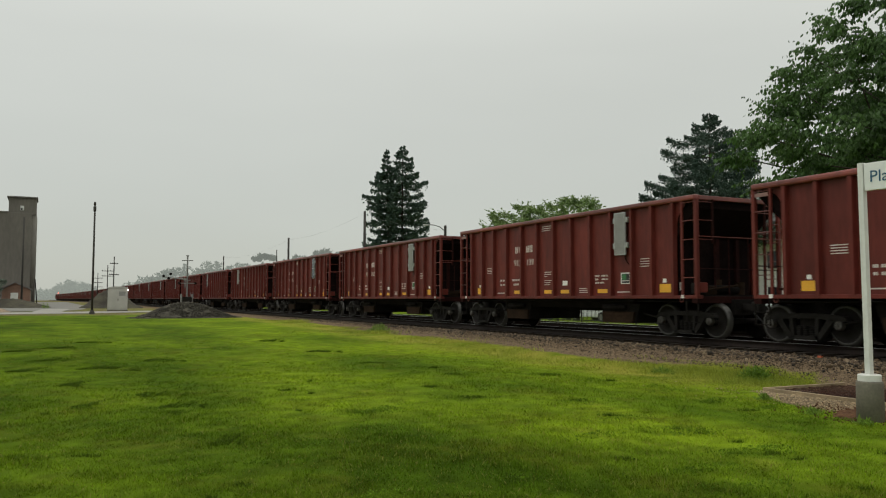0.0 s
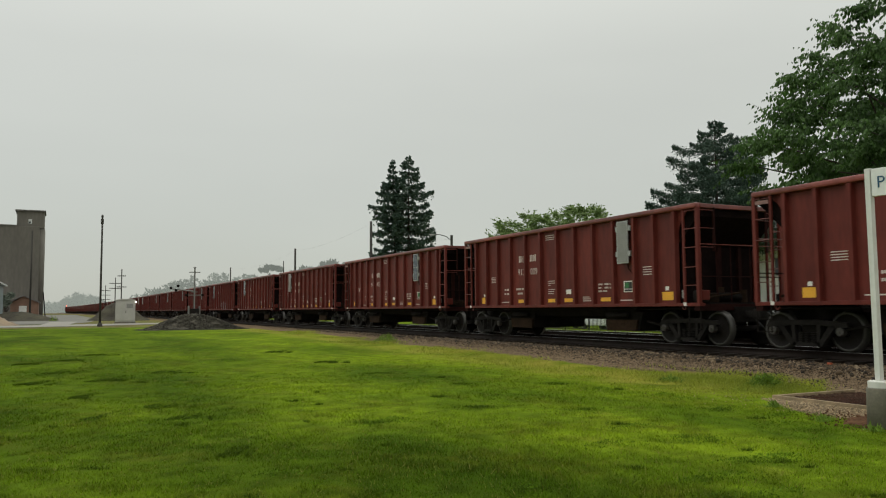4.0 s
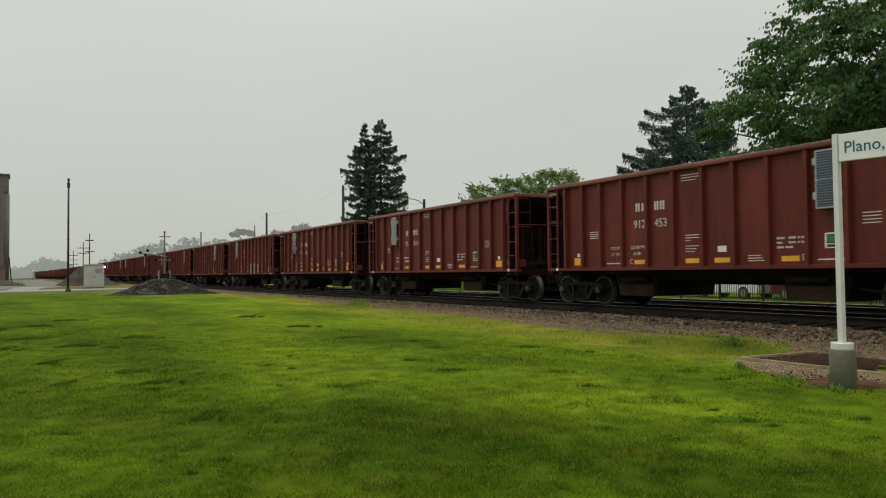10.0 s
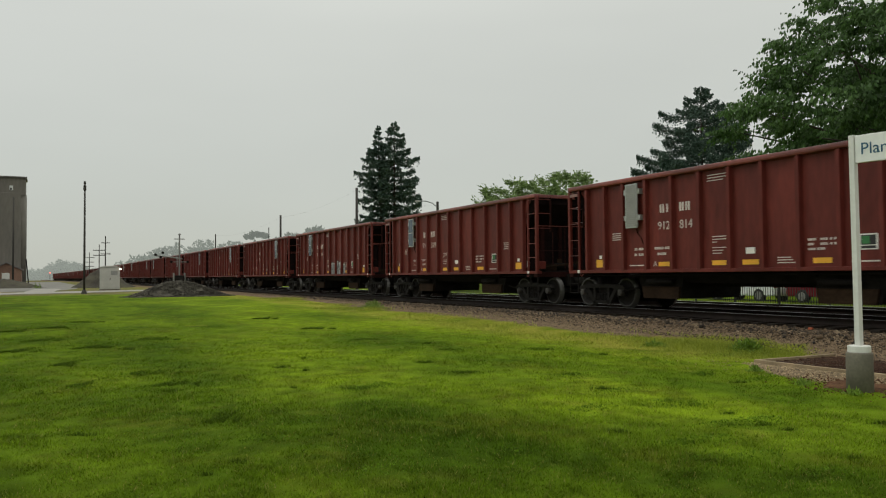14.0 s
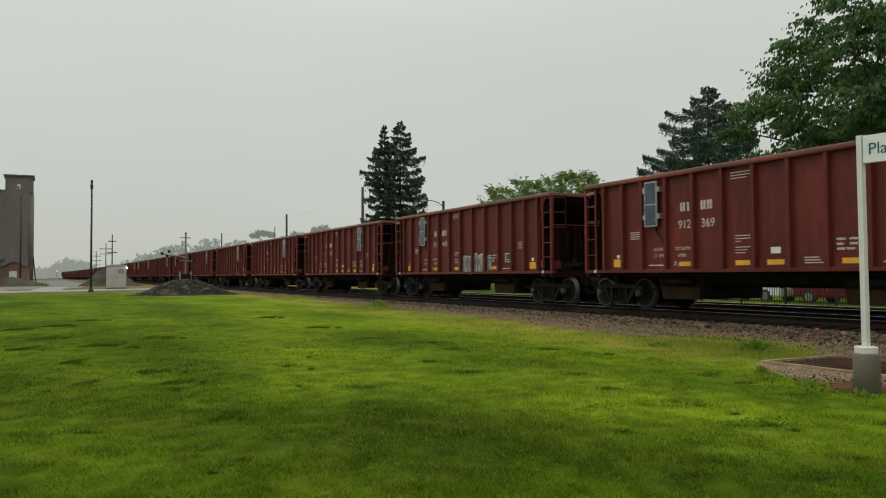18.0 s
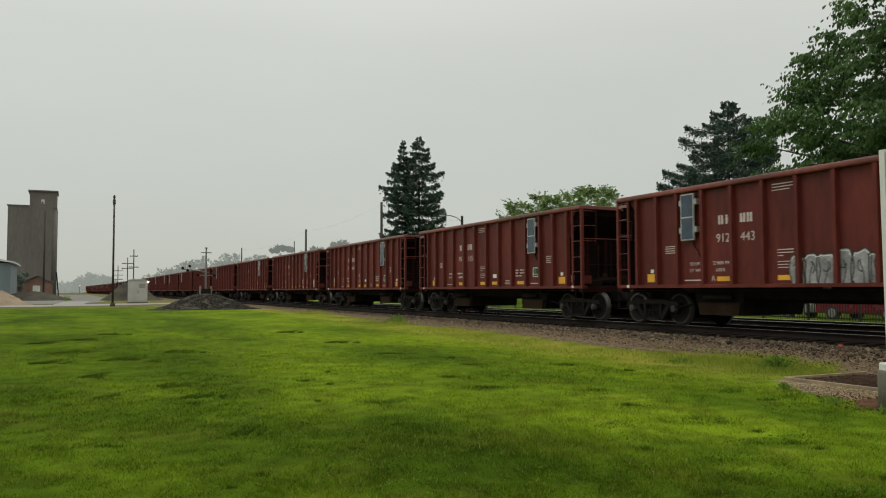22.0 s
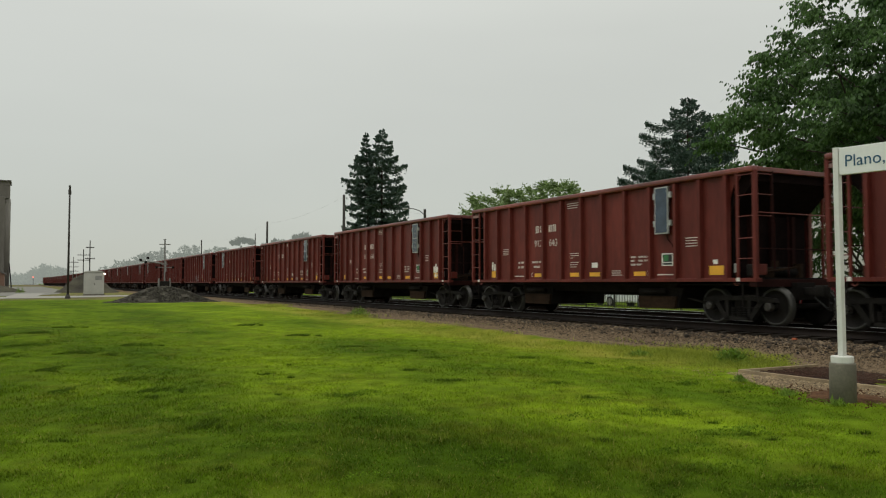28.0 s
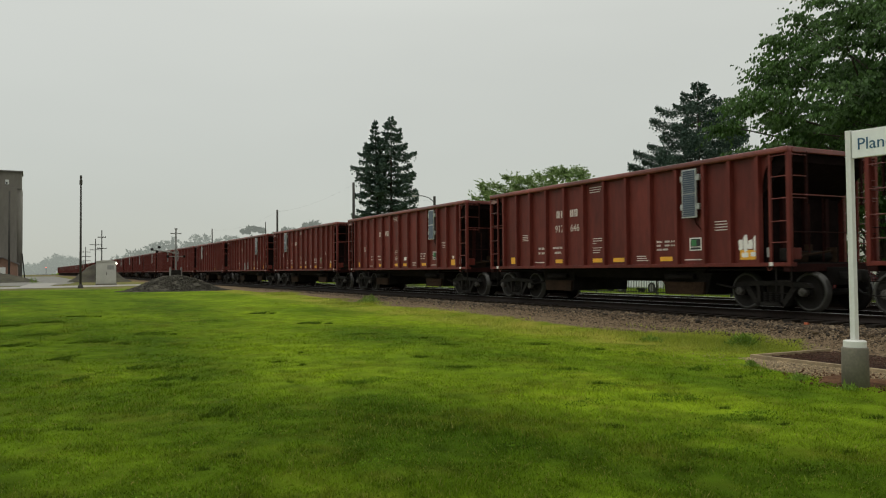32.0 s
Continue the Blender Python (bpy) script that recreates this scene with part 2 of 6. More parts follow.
M_BARK = mat("rough_bark", (0.050, 0.039, 0.031), 0.9, vary=0.35, scale=(3, 18), stretch=(1, 1, 0.3), bump=0.5)
M_WEED = leafy("green_weed_leaves", (0.125, 0.215, 0.020), (0.20, 0.31, 0.04), 0.3, 0.2)
M_CARW = mat("silver_white_car_paint", (0.72, 0.74, 0.76), 0.25, metal=0.0, vary=0.04, bump=0)
M_CARR = mat("maroon_car_paint", (0.14, 0.015, 0.025), 0.25, vary=0.05, bump=0)
M_GLASS = mat("dark_car_glass", (0.02, 0.024, 0.027), 0.08, vary=0.05, bump=0)
M_TYRE = mat("black_rubber", (0.018, 0.018, 0.018), 0.8, vary=0.2, bump=0.1)
M_FENCE = mat("black_fence_paint", (0.012, 0.012, 0.012), 0.45, vary=0.2, bump=0.02)
M_PAVER = mat("wet_dark_red_paver", (0.046, 0.020, 0.014), 0.24, vary=0.3, scale=(2, 26), bump=0.15, each=0.3, spec=0.3)
M_PAVERS = mat("wet_dark_red_pavers", (0.046, 0.020, 0.014), 0.24, vary=0.3, scale=(2, 26), bump=0.15, island=0.3, spec=0.3)
M_GRAVEL = mat("pale_pea_gravel", (0.27, 0.20, 0.115), 0.85, vary=0.3, scale=(8, 60), bump=0.3, island=0.55)
M_SOIL = mat("wet_dark_soil", (0.090, 0.046, 0.024), 0.95, spec=0.1, vary=0.4, scale=(3, 24), bump=0.6)
M_VERGE = leafy("yellow_green_verge_grass", (0.24, 0.30, 0.030), (0.36, 0.39, 0.05), 0.3, 0.5)
# dark green of coarse tufts, also used to paint shadow lines in the turf
M_TUFT = leafy("dark_tuft_and_turf_shade_grass", (0.045, 0.078, 0.008), (0.085, 0.140, 0.012), 0.4, 0.25, 0.03)
M_CLOVER = leafy("dark_clover_and_rut_shade_leaves", (0.070, 0.130, 0.010), (0.125, 0.215, 0.016), 0.4, 0.25, 0.05)
M_ORANGE = mat("orange_marker_paint", (0.42, 0.09, 0.03), 0.6, vary=0.15, bump=0)
M_WIRE = mat("grey_cable", (0.16, 0.16, 0.16), 0.6, vary=0.1, bump=0)
M_SIDING = mat("white_house_siding", (0.80, 0.79, 0.75), 0.7, vary=0.06, scale=(0.6, 8), bump=0.05)
M_SHINGLE = mat("grey_roof_shingles", (0.14, 0.13, 0.125), 0.85, vary=0.25, scale=(0.8, 10), bump=0.2)
M_LAMPGLOW = glow("signal_lamp_glow", (1.0, 0.93, 0.8), 6.0)
M_REDGLOW = glow("red_signal_glow", (1.0, 0.12, 0.08), 5.0)


# ---- mesh helpers ----
def shape(verts, faces):
    """A bmesh from corner points and faces."""
    bm = bmesh.new()
    vs = [bm.verts.new(v) for v in verts]
    for f in faces:
        bm.faces.new([vs[i] for i in f])
    return bm


def box(bm, x0, x1, y0, y1, z0, z1, bevel=0.0):
    g = bmesh.ops.create_cube(bm, size=1, matrix=Matrix.LocRotScale(((x0 + x1) / 2, (y0 + y1) / 2, (z0 + z1) / 2), None, (abs(x1 - x0), abs(y1 - y0), abs(z1 - z0))))
    if bevel:
        edges = list({e for v in g["verts"] for e in v.link_edges})
        bmesh.ops.bevel(bm, geom=edges, offset=bevel, segments=2, affect="EDGES", profile=0.6)
    return bm


def cyl(bm, p0, p1, r0, r1=None, n=8, caps=True):
    p0, p1 = Vector(p0), Vector(p1)
    d = p1 - p0
    m = Matrix.Translation((p0 + p1) / 2) @ d.to_track_quat("Z", "Y").to_matrix().to_4x4()
    bmesh.ops.create_cone(bm, cap_ends=caps, segments=n, radius1=r0, radius2=r0 if r1 is None else r1, depth=d.length, matrix=m)
    return bm


def prism(bm, poly, axis, a0, a1):
    """A slab: the outline poly (two coordinates a point) pulled along an axis from a0 to a1."""
    def put(p, a):
        return {"x": (a, p[0], p[1]), "y": (p[0], a, p[1]), "z": (p[0], p[1], a)}[axis]
    lo = [bm.verts.new(put(p, a0)) for p in poly]
    hi = [bm.verts.new(put(p, a1)) for p in poly]
    bm.faces.new(lo)
    bm.faces.new(hi[::-1])
    for i in range(len(poly)):
        j = (i + 1) % len(poly)
        bm.faces.new((lo[i], hi[i], hi[j], lo[j]))
    return bm


def lathe(bm, profile, axis_at, along, n=24):
    """Turns a profile of (radius, height) round the axis 'x' or 'z' at a point."""
    rings = []
    for r, h in profile:
        ring = []
        for k in range(n):
            a = 2 * math.pi * k / n
            v = (h, r * math.cos(a), r * math.sin(a)) if along == "x" else (r * math.cos(a), r * math.sin(a), h)
            ring.append(bm.verts.new(Vector(v) + Vector(axis_at)))
        rings.append(ring)
    for a, b in zip(rings, rings[1:]):
        for k in range(n):
            bm.faces.new((a[k], a[(k + 1) % n], b[(k + 1) % n], b[k]))
    bm.faces.new(rings[0][::-1])
    bm.faces.new(rings[-1])
    return bm


def mesh_of(name, bm, materials, smooth=False):
    bmesh.ops.recalc_face_normals(bm, faces=bm.faces)
    me = bpy.data.meshes.new(name)
    bm.to_mesh(me)
    bm.free()
    for m in materials if isinstance(materials, (list, tuple)) else [materials]:
        me.materials.append(m)
    if smooth:
        for p in me.polygons:
            p.use_smooth = True
    return me


def part(name, bm, material, parent=None, label="", smooth=False):
    """Links a bmesh (or a mesh that is shared) as one object under its thing."""
    ob = new(name, bm if isinstance(bm, bpy.types.Mesh) else mesh_of(name, bm, material, smooth))
    if parent:
        ob.parent = parent
    return tagged(ob, label)


def thing(name, label, category, at=None, group="", kind=""):
    ob = new(name)
    ob.empty_display_size = 0.3
    if at is not None:
        ob.matrix_basis = at
    return tagged(ob, label, category, group, kind)


def quick(name, verts, faces, materials, smooth=False, index=None):
    """A big mesh straight from arrays."""
    verts, faces = np.asarray(verts, np.float32), np.asarray(faces, np.int32)
    me = bpy.data.meshes.new(name)
    me.vertices.add(len(verts))
    me.vertices.foreach_set("co", verts.ravel())
    k = faces.shape[1]
    me.loops.add(faces.size)
    me.loops.foreach_set("vertex_index", faces.ravel())
    me.polygons.add(len(faces))
    me.polygons.foreach_set("loop_start", np.arange(0, faces.size, k, dtype=np.int32))
    if index is not None:
        me.polygons.foreach_set("material_index", np.asarray(index, np.int32))
    if smooth:
        me.polygons.foreach_set("use_smooth", np.ones(len(faces), bool))
    for m in materials if isinstance(materials, (list, tuple)) else [materials]:
        me.materials.append(m)
    me.update(calc_edges=True)
    me.validate()
    return me


rng = np.random.default_rng(5)


# ---- the lie of the land ----
EYE = 1.6
RAIL = 0.58          # top of the rails
TRACK_X, TRACK2_X = 16.6, 20.87
PITCH, BODY = 15.014, 13.2


def bend(y):
    """How far the line has swung to the left at y."""
    return 6e-5 * np.maximum(np.asarray(y, float) - 150, 0) ** 2


def step(a, b, v):
    t = np.clip((np.asarray(v, float) - a) / (b - a), 0, 1)
    return t * t * (3 - 2 * t)


def lie(x, y):
    """Height of the ground."""
    x, y = np.asarray(x, float), np.asarray(y, float)
    x = x + bend(y)
    lawn = 0.30 * step(14, 48, y)
    z = lawn + 0.05 * np.sin(x * 0.5 + 1) * np.sin(y * 0.33) * step(3, 10, np.hypot(x, y)) * (1 - step(40, 60, y))
    bed = 0.33
    rise = (0.12 - 0.4 * lawn) * step(10.2, 12.5, y)
    z = z + rise * step(11.6, 13.2, x) * (1 - step(13.2, 13.4, x))
    z = np.where(x > 13.2, np.maximum(z, 0) * (1 - step(13.2, 14.35, x)) + bed * step(13.2, 14.35, x) + rise * (1 - step(13.2, 14.35, x)), z)
    z = z - 0.15 * step(23.5, 25.5, x)
    return z


def ground_material():
    m = bpy.data.materials.new("lawn_and_earth")
    m.use_nodes = True
    n, l = m.node_tree.nodes, m.node_tree.links
    b = n["Principled BSDF"]
    b.inputs["Roughness"].default_value, b.inputs["Specular IOR Level"].default_value = 0.9, 0.02
    pos = n.new("ShaderNodeNewGeometry").outputs["Position"]

    def noise_at(scale, detail=4, stretch=(1, 1, 1)):
        mp, t = n.new("ShaderNodeMapping"), n.new("ShaderNodeTexNoise")
        mp.inputs["Scale"].default_value = stretch
        t.inputs["Scale"].default_value, t.inputs["Detail"].default_value = scale, detail
        l.new(pos, mp.inputs["Vector"])
        l.new(mp.outputs["Vector"], t.inputs["Vector"])
        return t.outputs["Fac"]

    def blend(fac, a, b2):
        x = n.new("ShaderNodeMixRGB")
        for s, v in ((x.inputs["Fac"], fac), (x.inputs["Color1"], a), (x.inputs["Color2"], b2)):
            if isinstance(v, tuple):
                s.default_value = (*v, 1)
            else:
                l.new(v, s)
        return x.outputs["Color"]

    def ramp(src, lo, hi):
        r = n.new("ShaderNodeMapRange")
        r.inputs["From Min"].default_value, r.inputs["From Max"].default_value = lo, hi
        l.new(src, r.inputs["Value"])
        return r.outputs["Result"]

    grass = blend(ramp(noise_at(0.32, 4, (1, 0.6, 1)), 0.36, 0.64), (0.068, 0.117, 0.006), (0.158, 0.226, 0.010))
    grass = blend(ramp(noise_at(1.7, 5), 0.55, 0.85), grass, (0.066, 0.108, 0.007))
    grass = blend(ramp(noise_at(0.55, 3), 0.64, 0.82), grass, (0.205, 0.195, 0.030))
    lawn_tone = n.new("ShaderNodeAttribute")
    lawn_tone.attribute_name = "lawn_tone"
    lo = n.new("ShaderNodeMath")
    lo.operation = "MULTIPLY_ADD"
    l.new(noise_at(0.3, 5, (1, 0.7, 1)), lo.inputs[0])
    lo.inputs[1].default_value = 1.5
    l.new(lawn_tone.outputs["Fac"], lo.inputs[2])
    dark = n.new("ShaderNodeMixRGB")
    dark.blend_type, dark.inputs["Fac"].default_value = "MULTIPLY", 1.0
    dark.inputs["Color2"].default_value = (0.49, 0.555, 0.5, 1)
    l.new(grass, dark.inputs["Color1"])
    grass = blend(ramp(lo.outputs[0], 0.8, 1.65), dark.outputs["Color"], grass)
    thin = blend(ramp(noise_at(0.75, 6, (1, 0.8, 1)), 0.50, 0.80), grass, (0.098, 0.104, 0.010))
    grass = blend(ramp(noise_at(4.5, 4), 0.30, 0.62), grass, thin)
    at = n.new("ShaderNodeAttribute")
    at.attribute_name = "earth"
    clump = n.new("ShaderNodeMapRange")
    clump.inputs["From Min"].default_value, clump.inputs["From Max"].default_value = 0.3, 0.7
    clump.inputs["To Min"].default_value, clump.inputs["To Max"].default_value = 0.72, 1.32
    l.new(noise_at(2.6, 7), clump.inputs["Value"])
    cm = n.new("ShaderNodeVectorMath")
    cm.operation = "SCALE"
    l.new(grass, cm.inputs[0])
    l.new(clump.outputs["Result"], cm.inputs["Scale"])
    grass = cm.outputs["Vector"]
    dry = n.new("ShaderNodeAttribute")
    dry.attribute_name = "dry"
    dm = n.new("ShaderNodeMath")
    dm.operation = "MULTIPLY"
    l.new(dry.outputs["Fac"], dm.inputs[0])
    l.new(ramp(noise_at(0.8, 5), 0.3, 0.62), dm.inputs[1])
    grass = blend(dm.outputs[0], grass, (0.245, 0.235, 0.038))
    earth = blend(ramp(noise_at(9, 5), 0.35, 0.65), (0.118, 0.083, 0.052), (0.210, 0.155, 0.100))
    edge = n.new("ShaderNodeMath")
    edge.operation = "ADD"
    l.new(at.outputs["Fac"], edge.inputs[0])
    off = n.new("ShaderNodeMapRange")
    off.inputs["To Min"].default_value, off.inputs["To Max"].default_value = -0.45, 0.45
    l.new(noise_at(1.4, 6), off.inputs["Value"])
    l.new(off.outputs["Result"], edge.inputs[1])
    col = blend(ramp(edge.outputs[0], 0.35, 0.6), grass, earth)
    l.new(col, b.inputs["Base Color"])
    bp = n.new("ShaderNodeBump")
    bp.inputs["Strength"].default_value, bp.inputs["Distance"].default_value = 0.6, 0.03
    l.new(noise_at(45, 5), bp.inputs["Height"])
    l.new(bp.outputs["Normal"], b.inputs["Normal"])
    return m


def gravel_edge(y):
    """How far the gravel by the paving reaches out into the lawn."""
    return 11.33 - np.clip(0.08 + 0.62 * (10.35 - np.asarray(y, float)), 0.0, 1.1)


def earthy(x, y):
    """1 where earth and stones show, 0 on the lawn."""
    x = np.asarray(x, float) + bend(y)
    e = step(12.3, 13.4, x - 0.8 * (1 - step(12.5, 16.5, y)) * step(10.3, 11.0, y)) * (1 - step(24.5, 26.0, x))
    e = np.maximum(e, step(gravel_edge(y) - 0.2, gravel_edge(y) + 0.25, x) * (1 - step(11.6, 12.2, x)) * (1 - step(10.0, 10.6, y)))
    far = step(64, 70, y) * (1 - step(12, 30, x)) * 0.5
    return np.maximum(e, far)


def axis_steps(lo, hi, fine_lo, fine_hi, fine, grow=1.25):
    v = list(np.arange(fine_lo, fine_hi, fine))
    s, a = fine, fine_hi
    while a < hi:
        v.append(a)
        s *= grow
        a += s
    v.append(hi)
    s, a = fine, fine_lo
    while a > lo:
        s *= grow
        a -= s
        v.insert(0, max(a, lo))
    return np.array(v)


gx, gy = axis_steps(-2500, 2500, -8, 28, 0.22), axis_steps(-600, 4000, 2, 62, 0.3)
GX, GY = np.meshgrid(gx, gy)
GZ = lie(GX, GY)
near_lawn = (GX < 12.5) & (GY < 60) & (np.hypot(GX, GY) > 3)
GZ = GZ + np.where(near_lawn, rng.normal(0, 0.006, GZ.shape), 0)
nx, ny = len(gx), len(gy)
ii = (np.arange(ny - 1)[:, None] * nx + np.arange(nx - 1)[None]).ravel()
ground = new("ground", quick("ground", np.stack([GX, GY, GZ], -1).reshape(-1, 3), np.stack([ii, ii + 1, ii + nx + 1, ii + nx], 1), ground_material(), True))
ground.data.attributes.new("earth", "FLOAT", "POINT")


def lawn_tone_at(x, y):
    """Lawn colour: darker near the standpoint and to the left, brighter beyond and in two patches."""
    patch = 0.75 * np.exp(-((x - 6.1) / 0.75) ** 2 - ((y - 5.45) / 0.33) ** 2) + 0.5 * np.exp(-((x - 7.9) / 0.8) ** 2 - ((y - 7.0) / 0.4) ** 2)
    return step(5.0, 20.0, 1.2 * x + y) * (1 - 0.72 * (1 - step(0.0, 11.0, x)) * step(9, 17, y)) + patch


def dryness(x, y):
    """Straw-coloured grass along the earth."""
    x = np.asarray(x, float) + bend(y)
    return step(9.8, 11.9, x) * step(9, 13, y) * (1 - step(24, 26, x))


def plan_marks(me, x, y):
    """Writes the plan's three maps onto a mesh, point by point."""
    for key, fn in (("earth", earthy), ("lawn_tone", lawn_tone_at), ("dry", dryness)):
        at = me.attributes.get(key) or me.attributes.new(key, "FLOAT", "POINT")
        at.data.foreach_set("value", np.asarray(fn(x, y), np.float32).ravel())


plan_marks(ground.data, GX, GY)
tagged(ground, "green mown lawn running to bare earth beside the track", "ground", kind="structure")


# ---- railway tracks ----
def sweep_along(xoff, profile, y0=-150.0, y1=900.0):
    """A bar of the given (across, up) outline along the bending line."""
    ys = np.concatenate([np.arange(y0, 150, 30), np.arange(150, y1 + 1, 15)])
    xs, k = xoff - bend(ys), len(profile)
    v = np.array([[x + p[0], y, p[1]] for x, y in zip(xs, ys) for p in profile])
    f = [[i * k + j, i * k + (j + 1) % k, (i + 1) * k + (j + 1) % k, (i + 1) * k + j] for i in range(len(ys) - 1) for j in range(k)]
    return v, np.array(f), k, len(ys)


RAIL_OUTLINE = [(-0.07, RAIL - 0.17), (0.07, RAIL - 0.17), (0.07, RAIL - 0.155), (0.012, RAIL - 0.13), (0.012, RAIL - 0.045), (0.036, RAIL - 0.035), (0.036, RAIL - 0.004), (-0.036, RAIL - 0.004), (-0.036, RAIL - 0.035), (-0.012, RAIL - 0.045), (-0.012, RAIL - 0.13), (-0.07, RAIL - 0.155)]
HEAD_OUTLINE = [(-0.033, RAIL - 0.004), (0.033, RAIL - 0.004), (0.030, RAIL), (-0.030, RAIL)]


def railway(name, xc, label):
    tr = thing(name, label, "railway track", kind="structure")
    for s in (-0.755, 0.755):
        v, f, k, ny_ = sweep_along(xc + s, RAIL_OUTLINE)
        r = part("rail", quick("rail", v, f, M_RAILSIDE), None, tr, "rusty steel rail with a bright worn head")
        v, f, k, ny_ = sweep_along(xc + s, HEAD_OUTLINE)
        part("rail_head", quick("rail_head", v, f, M_RAIL), None, r, "wet bright steel rail head")
    tie = box(bmesh.new(), -1.3, 1.3, -0.11, 0.11, -0.17, 0.0, 0.012)
    tie = mesh_of("tie", tie, M_TIE)
    for i in range(290):
        y = -6 + i * 0.52
        t = part("tie", tie, None, tr)
        t.matrix_basis = pose(xc + random.uniform(-0.03, 0.03), y, RAIL - 0.168, 0, 0, random.uniform(-0.6, 0.6))
    v, f = [], []
    for i in range(276):
        y, b = -6.5 - i * 0.52, len(v)
        v += [(xc + sx * 1.3, y + sy * 0.11, RAIL - 0.168 - 0.17 * lo) for lo in (0, 1) for sx, sy in ((-1, -1), (1, -1), (1, 1), (-1, 1))]
        f += [(b, b + 1, b + 2, b + 3)] + [(b + k, b + 4 + k, b + 4 + (k + 1) % 4, b + (k + 1) % 4) for k in range(4)]
    tagged(part("tie_run", quick("tie_run", v, f, M_TIE), None, tr), kind="stuff")
    return tr


railway("railway_track", TRACK_X, "timber-tied steel track on wet stone ballast")
railway("railway_track", TRACK2_X, "timber-tied second track with wet rails")


def stones(name, n, xr, yr, size, material, label, seed, on=lie, squash=0.7, plain=False):
    """Broken stones lying on the ground, as one mass."""
    r = np.random.default_rng(seed)
    t = (1 + 5 ** 0.5) / 2
    base = np.array([(-1, t, 0), (1, t, 0), (-1, -t, 0), (1, -t, 0), (0, -1, t), (0, 1, t), (0, -1, -t), (0, 1, -t), (t, 0, -1), (t, 0, 1), (-t, 0, -1), (-t, 0, 1)]) / 1.9
    tri = np.array([(0, 11, 5), (0, 5, 1), (0, 1, 7), (0, 7, 10), (0, 10, 11), (1, 5, 9), (5, 11, 4), (11, 10, 2), (10, 7, 6), (7, 1, 8), (3, 9, 4), (3, 4, 2), (3, 2, 6), (3, 6, 8), (3, 8, 9), (4, 9, 5), (2, 4, 11), (6, 2, 10), (8, 6, 7), (9, 8, 1)])
    if plain:
        base = np.array([(-1, 0, 0), (1, 0, 0), (0, -1, 0), (0, 1, 0), (0, 0, -1), (0, 0, 1)]) * 1.1
        tri = np.array([(0, 2, 5), (2, 1, 5), (1, 3, 5), (3, 0, 5), (2, 0, 4), (1, 2, 4), (3, 1, 4), (0, 3, 4)])
    c = len(base)
    x, y = xr(r, n), yr(r, n)
    s = size * np.exp(r.normal(0, 0.35, n))
    v = base[None] * (1 + r.normal(0, 0.22, (n, c, 1)))
    a = r.uniform(0, 2 * np.pi, n)
    ca, sa = np.cos(a)[:, None], np.sin(a)[:, None]
    st = r.uniform(0.7, 1.3, (n, 1))
    vx, vy, vz = v[:, :, 0] * st, v[:, :, 1], v[:, :, 2] * squash
    tilt = r.normal(0, 0.4, (n, 1))
    vy, vz = vy * np.cos(tilt) - vz * np.sin(tilt), vy * np.sin(tilt) + vz * np.cos(tilt)
    X = x[:, None] + s[:, None] * (vx * ca - vy * sa)
    Y = y[:, None] + s[:, None] * (vx * sa + vy * ca)
    Z = on(x, y)[:, None] + s[:, None] * (vz + 0.15)
    f = (tri[None] + c * np.arange(n)[:, None, None]).reshape(-1, 3)
    ob = new(name, quick(name, np.stack([X, Y, Z], -1).reshape(-1, 3), f, material))
    return tagged(ob, label, "stones", kind="stuff")


stones("track_ballast", 15000, lambda r, n: 13.75 + 1.75 * r.beta(1.9, 1.05, n), lambda r, n: 7 + 60 * r.beta(0.75, 2.4, n), 0.022, M_STONE, "wet grey-brown broken stone ballast beside the rails", 2, squash=0.85)
stones("track_grit", 30000, lambda r, n: 12.9 + 2.5 * r.beta(1.7, 1.2, n), lambda r, n: 7 + 40 * r.beta(0.75, 2.4, n), 0.0125, M_STONE, "small broken stones among the ballast", 6, squash=0.7, plain=True)
stones("track_ballast", 5000, lambda r, n: r.uniform(15.6, 23.4, n), lambda r, n: 9 + 60 * r.beta(0.8, 1.6, n), 0.045, M_STONE, "wet stone ballast between the rails", 3, plain=True)


# ---- hopper cars ----
HALF = BODY / 2
SILL, TOP = 1.05, 3.77      # above the rail
OUT = 1.55                  # half width over the ribs
SKIN = 1.43                 # half width over the side sheets
RIBS = [-5.68, -4.83, -3.98, -3.02, -2.0, -1.0, 0.0, 1.0, 2.0, 3.02, 3.98, 4.83, 5.68]


def side_outline():
    """The side sheet: full height between the end ribs, with a curved gusset out to each end at the top."""
    up = [(5.74, SILL + 0.08), (5.74, 2.86)]
    up += [(5.74 + 0.38 * (1 - math.cos(a)), 2.86 + 0.66 * math.sin(a)) for a in np.linspace(0.3, 1.35, 6)]
    up += [(6.06, 3.53), (6.06, TOP - 0.1)]
    return up + [(-y, z) for y, z in reversed(up)]


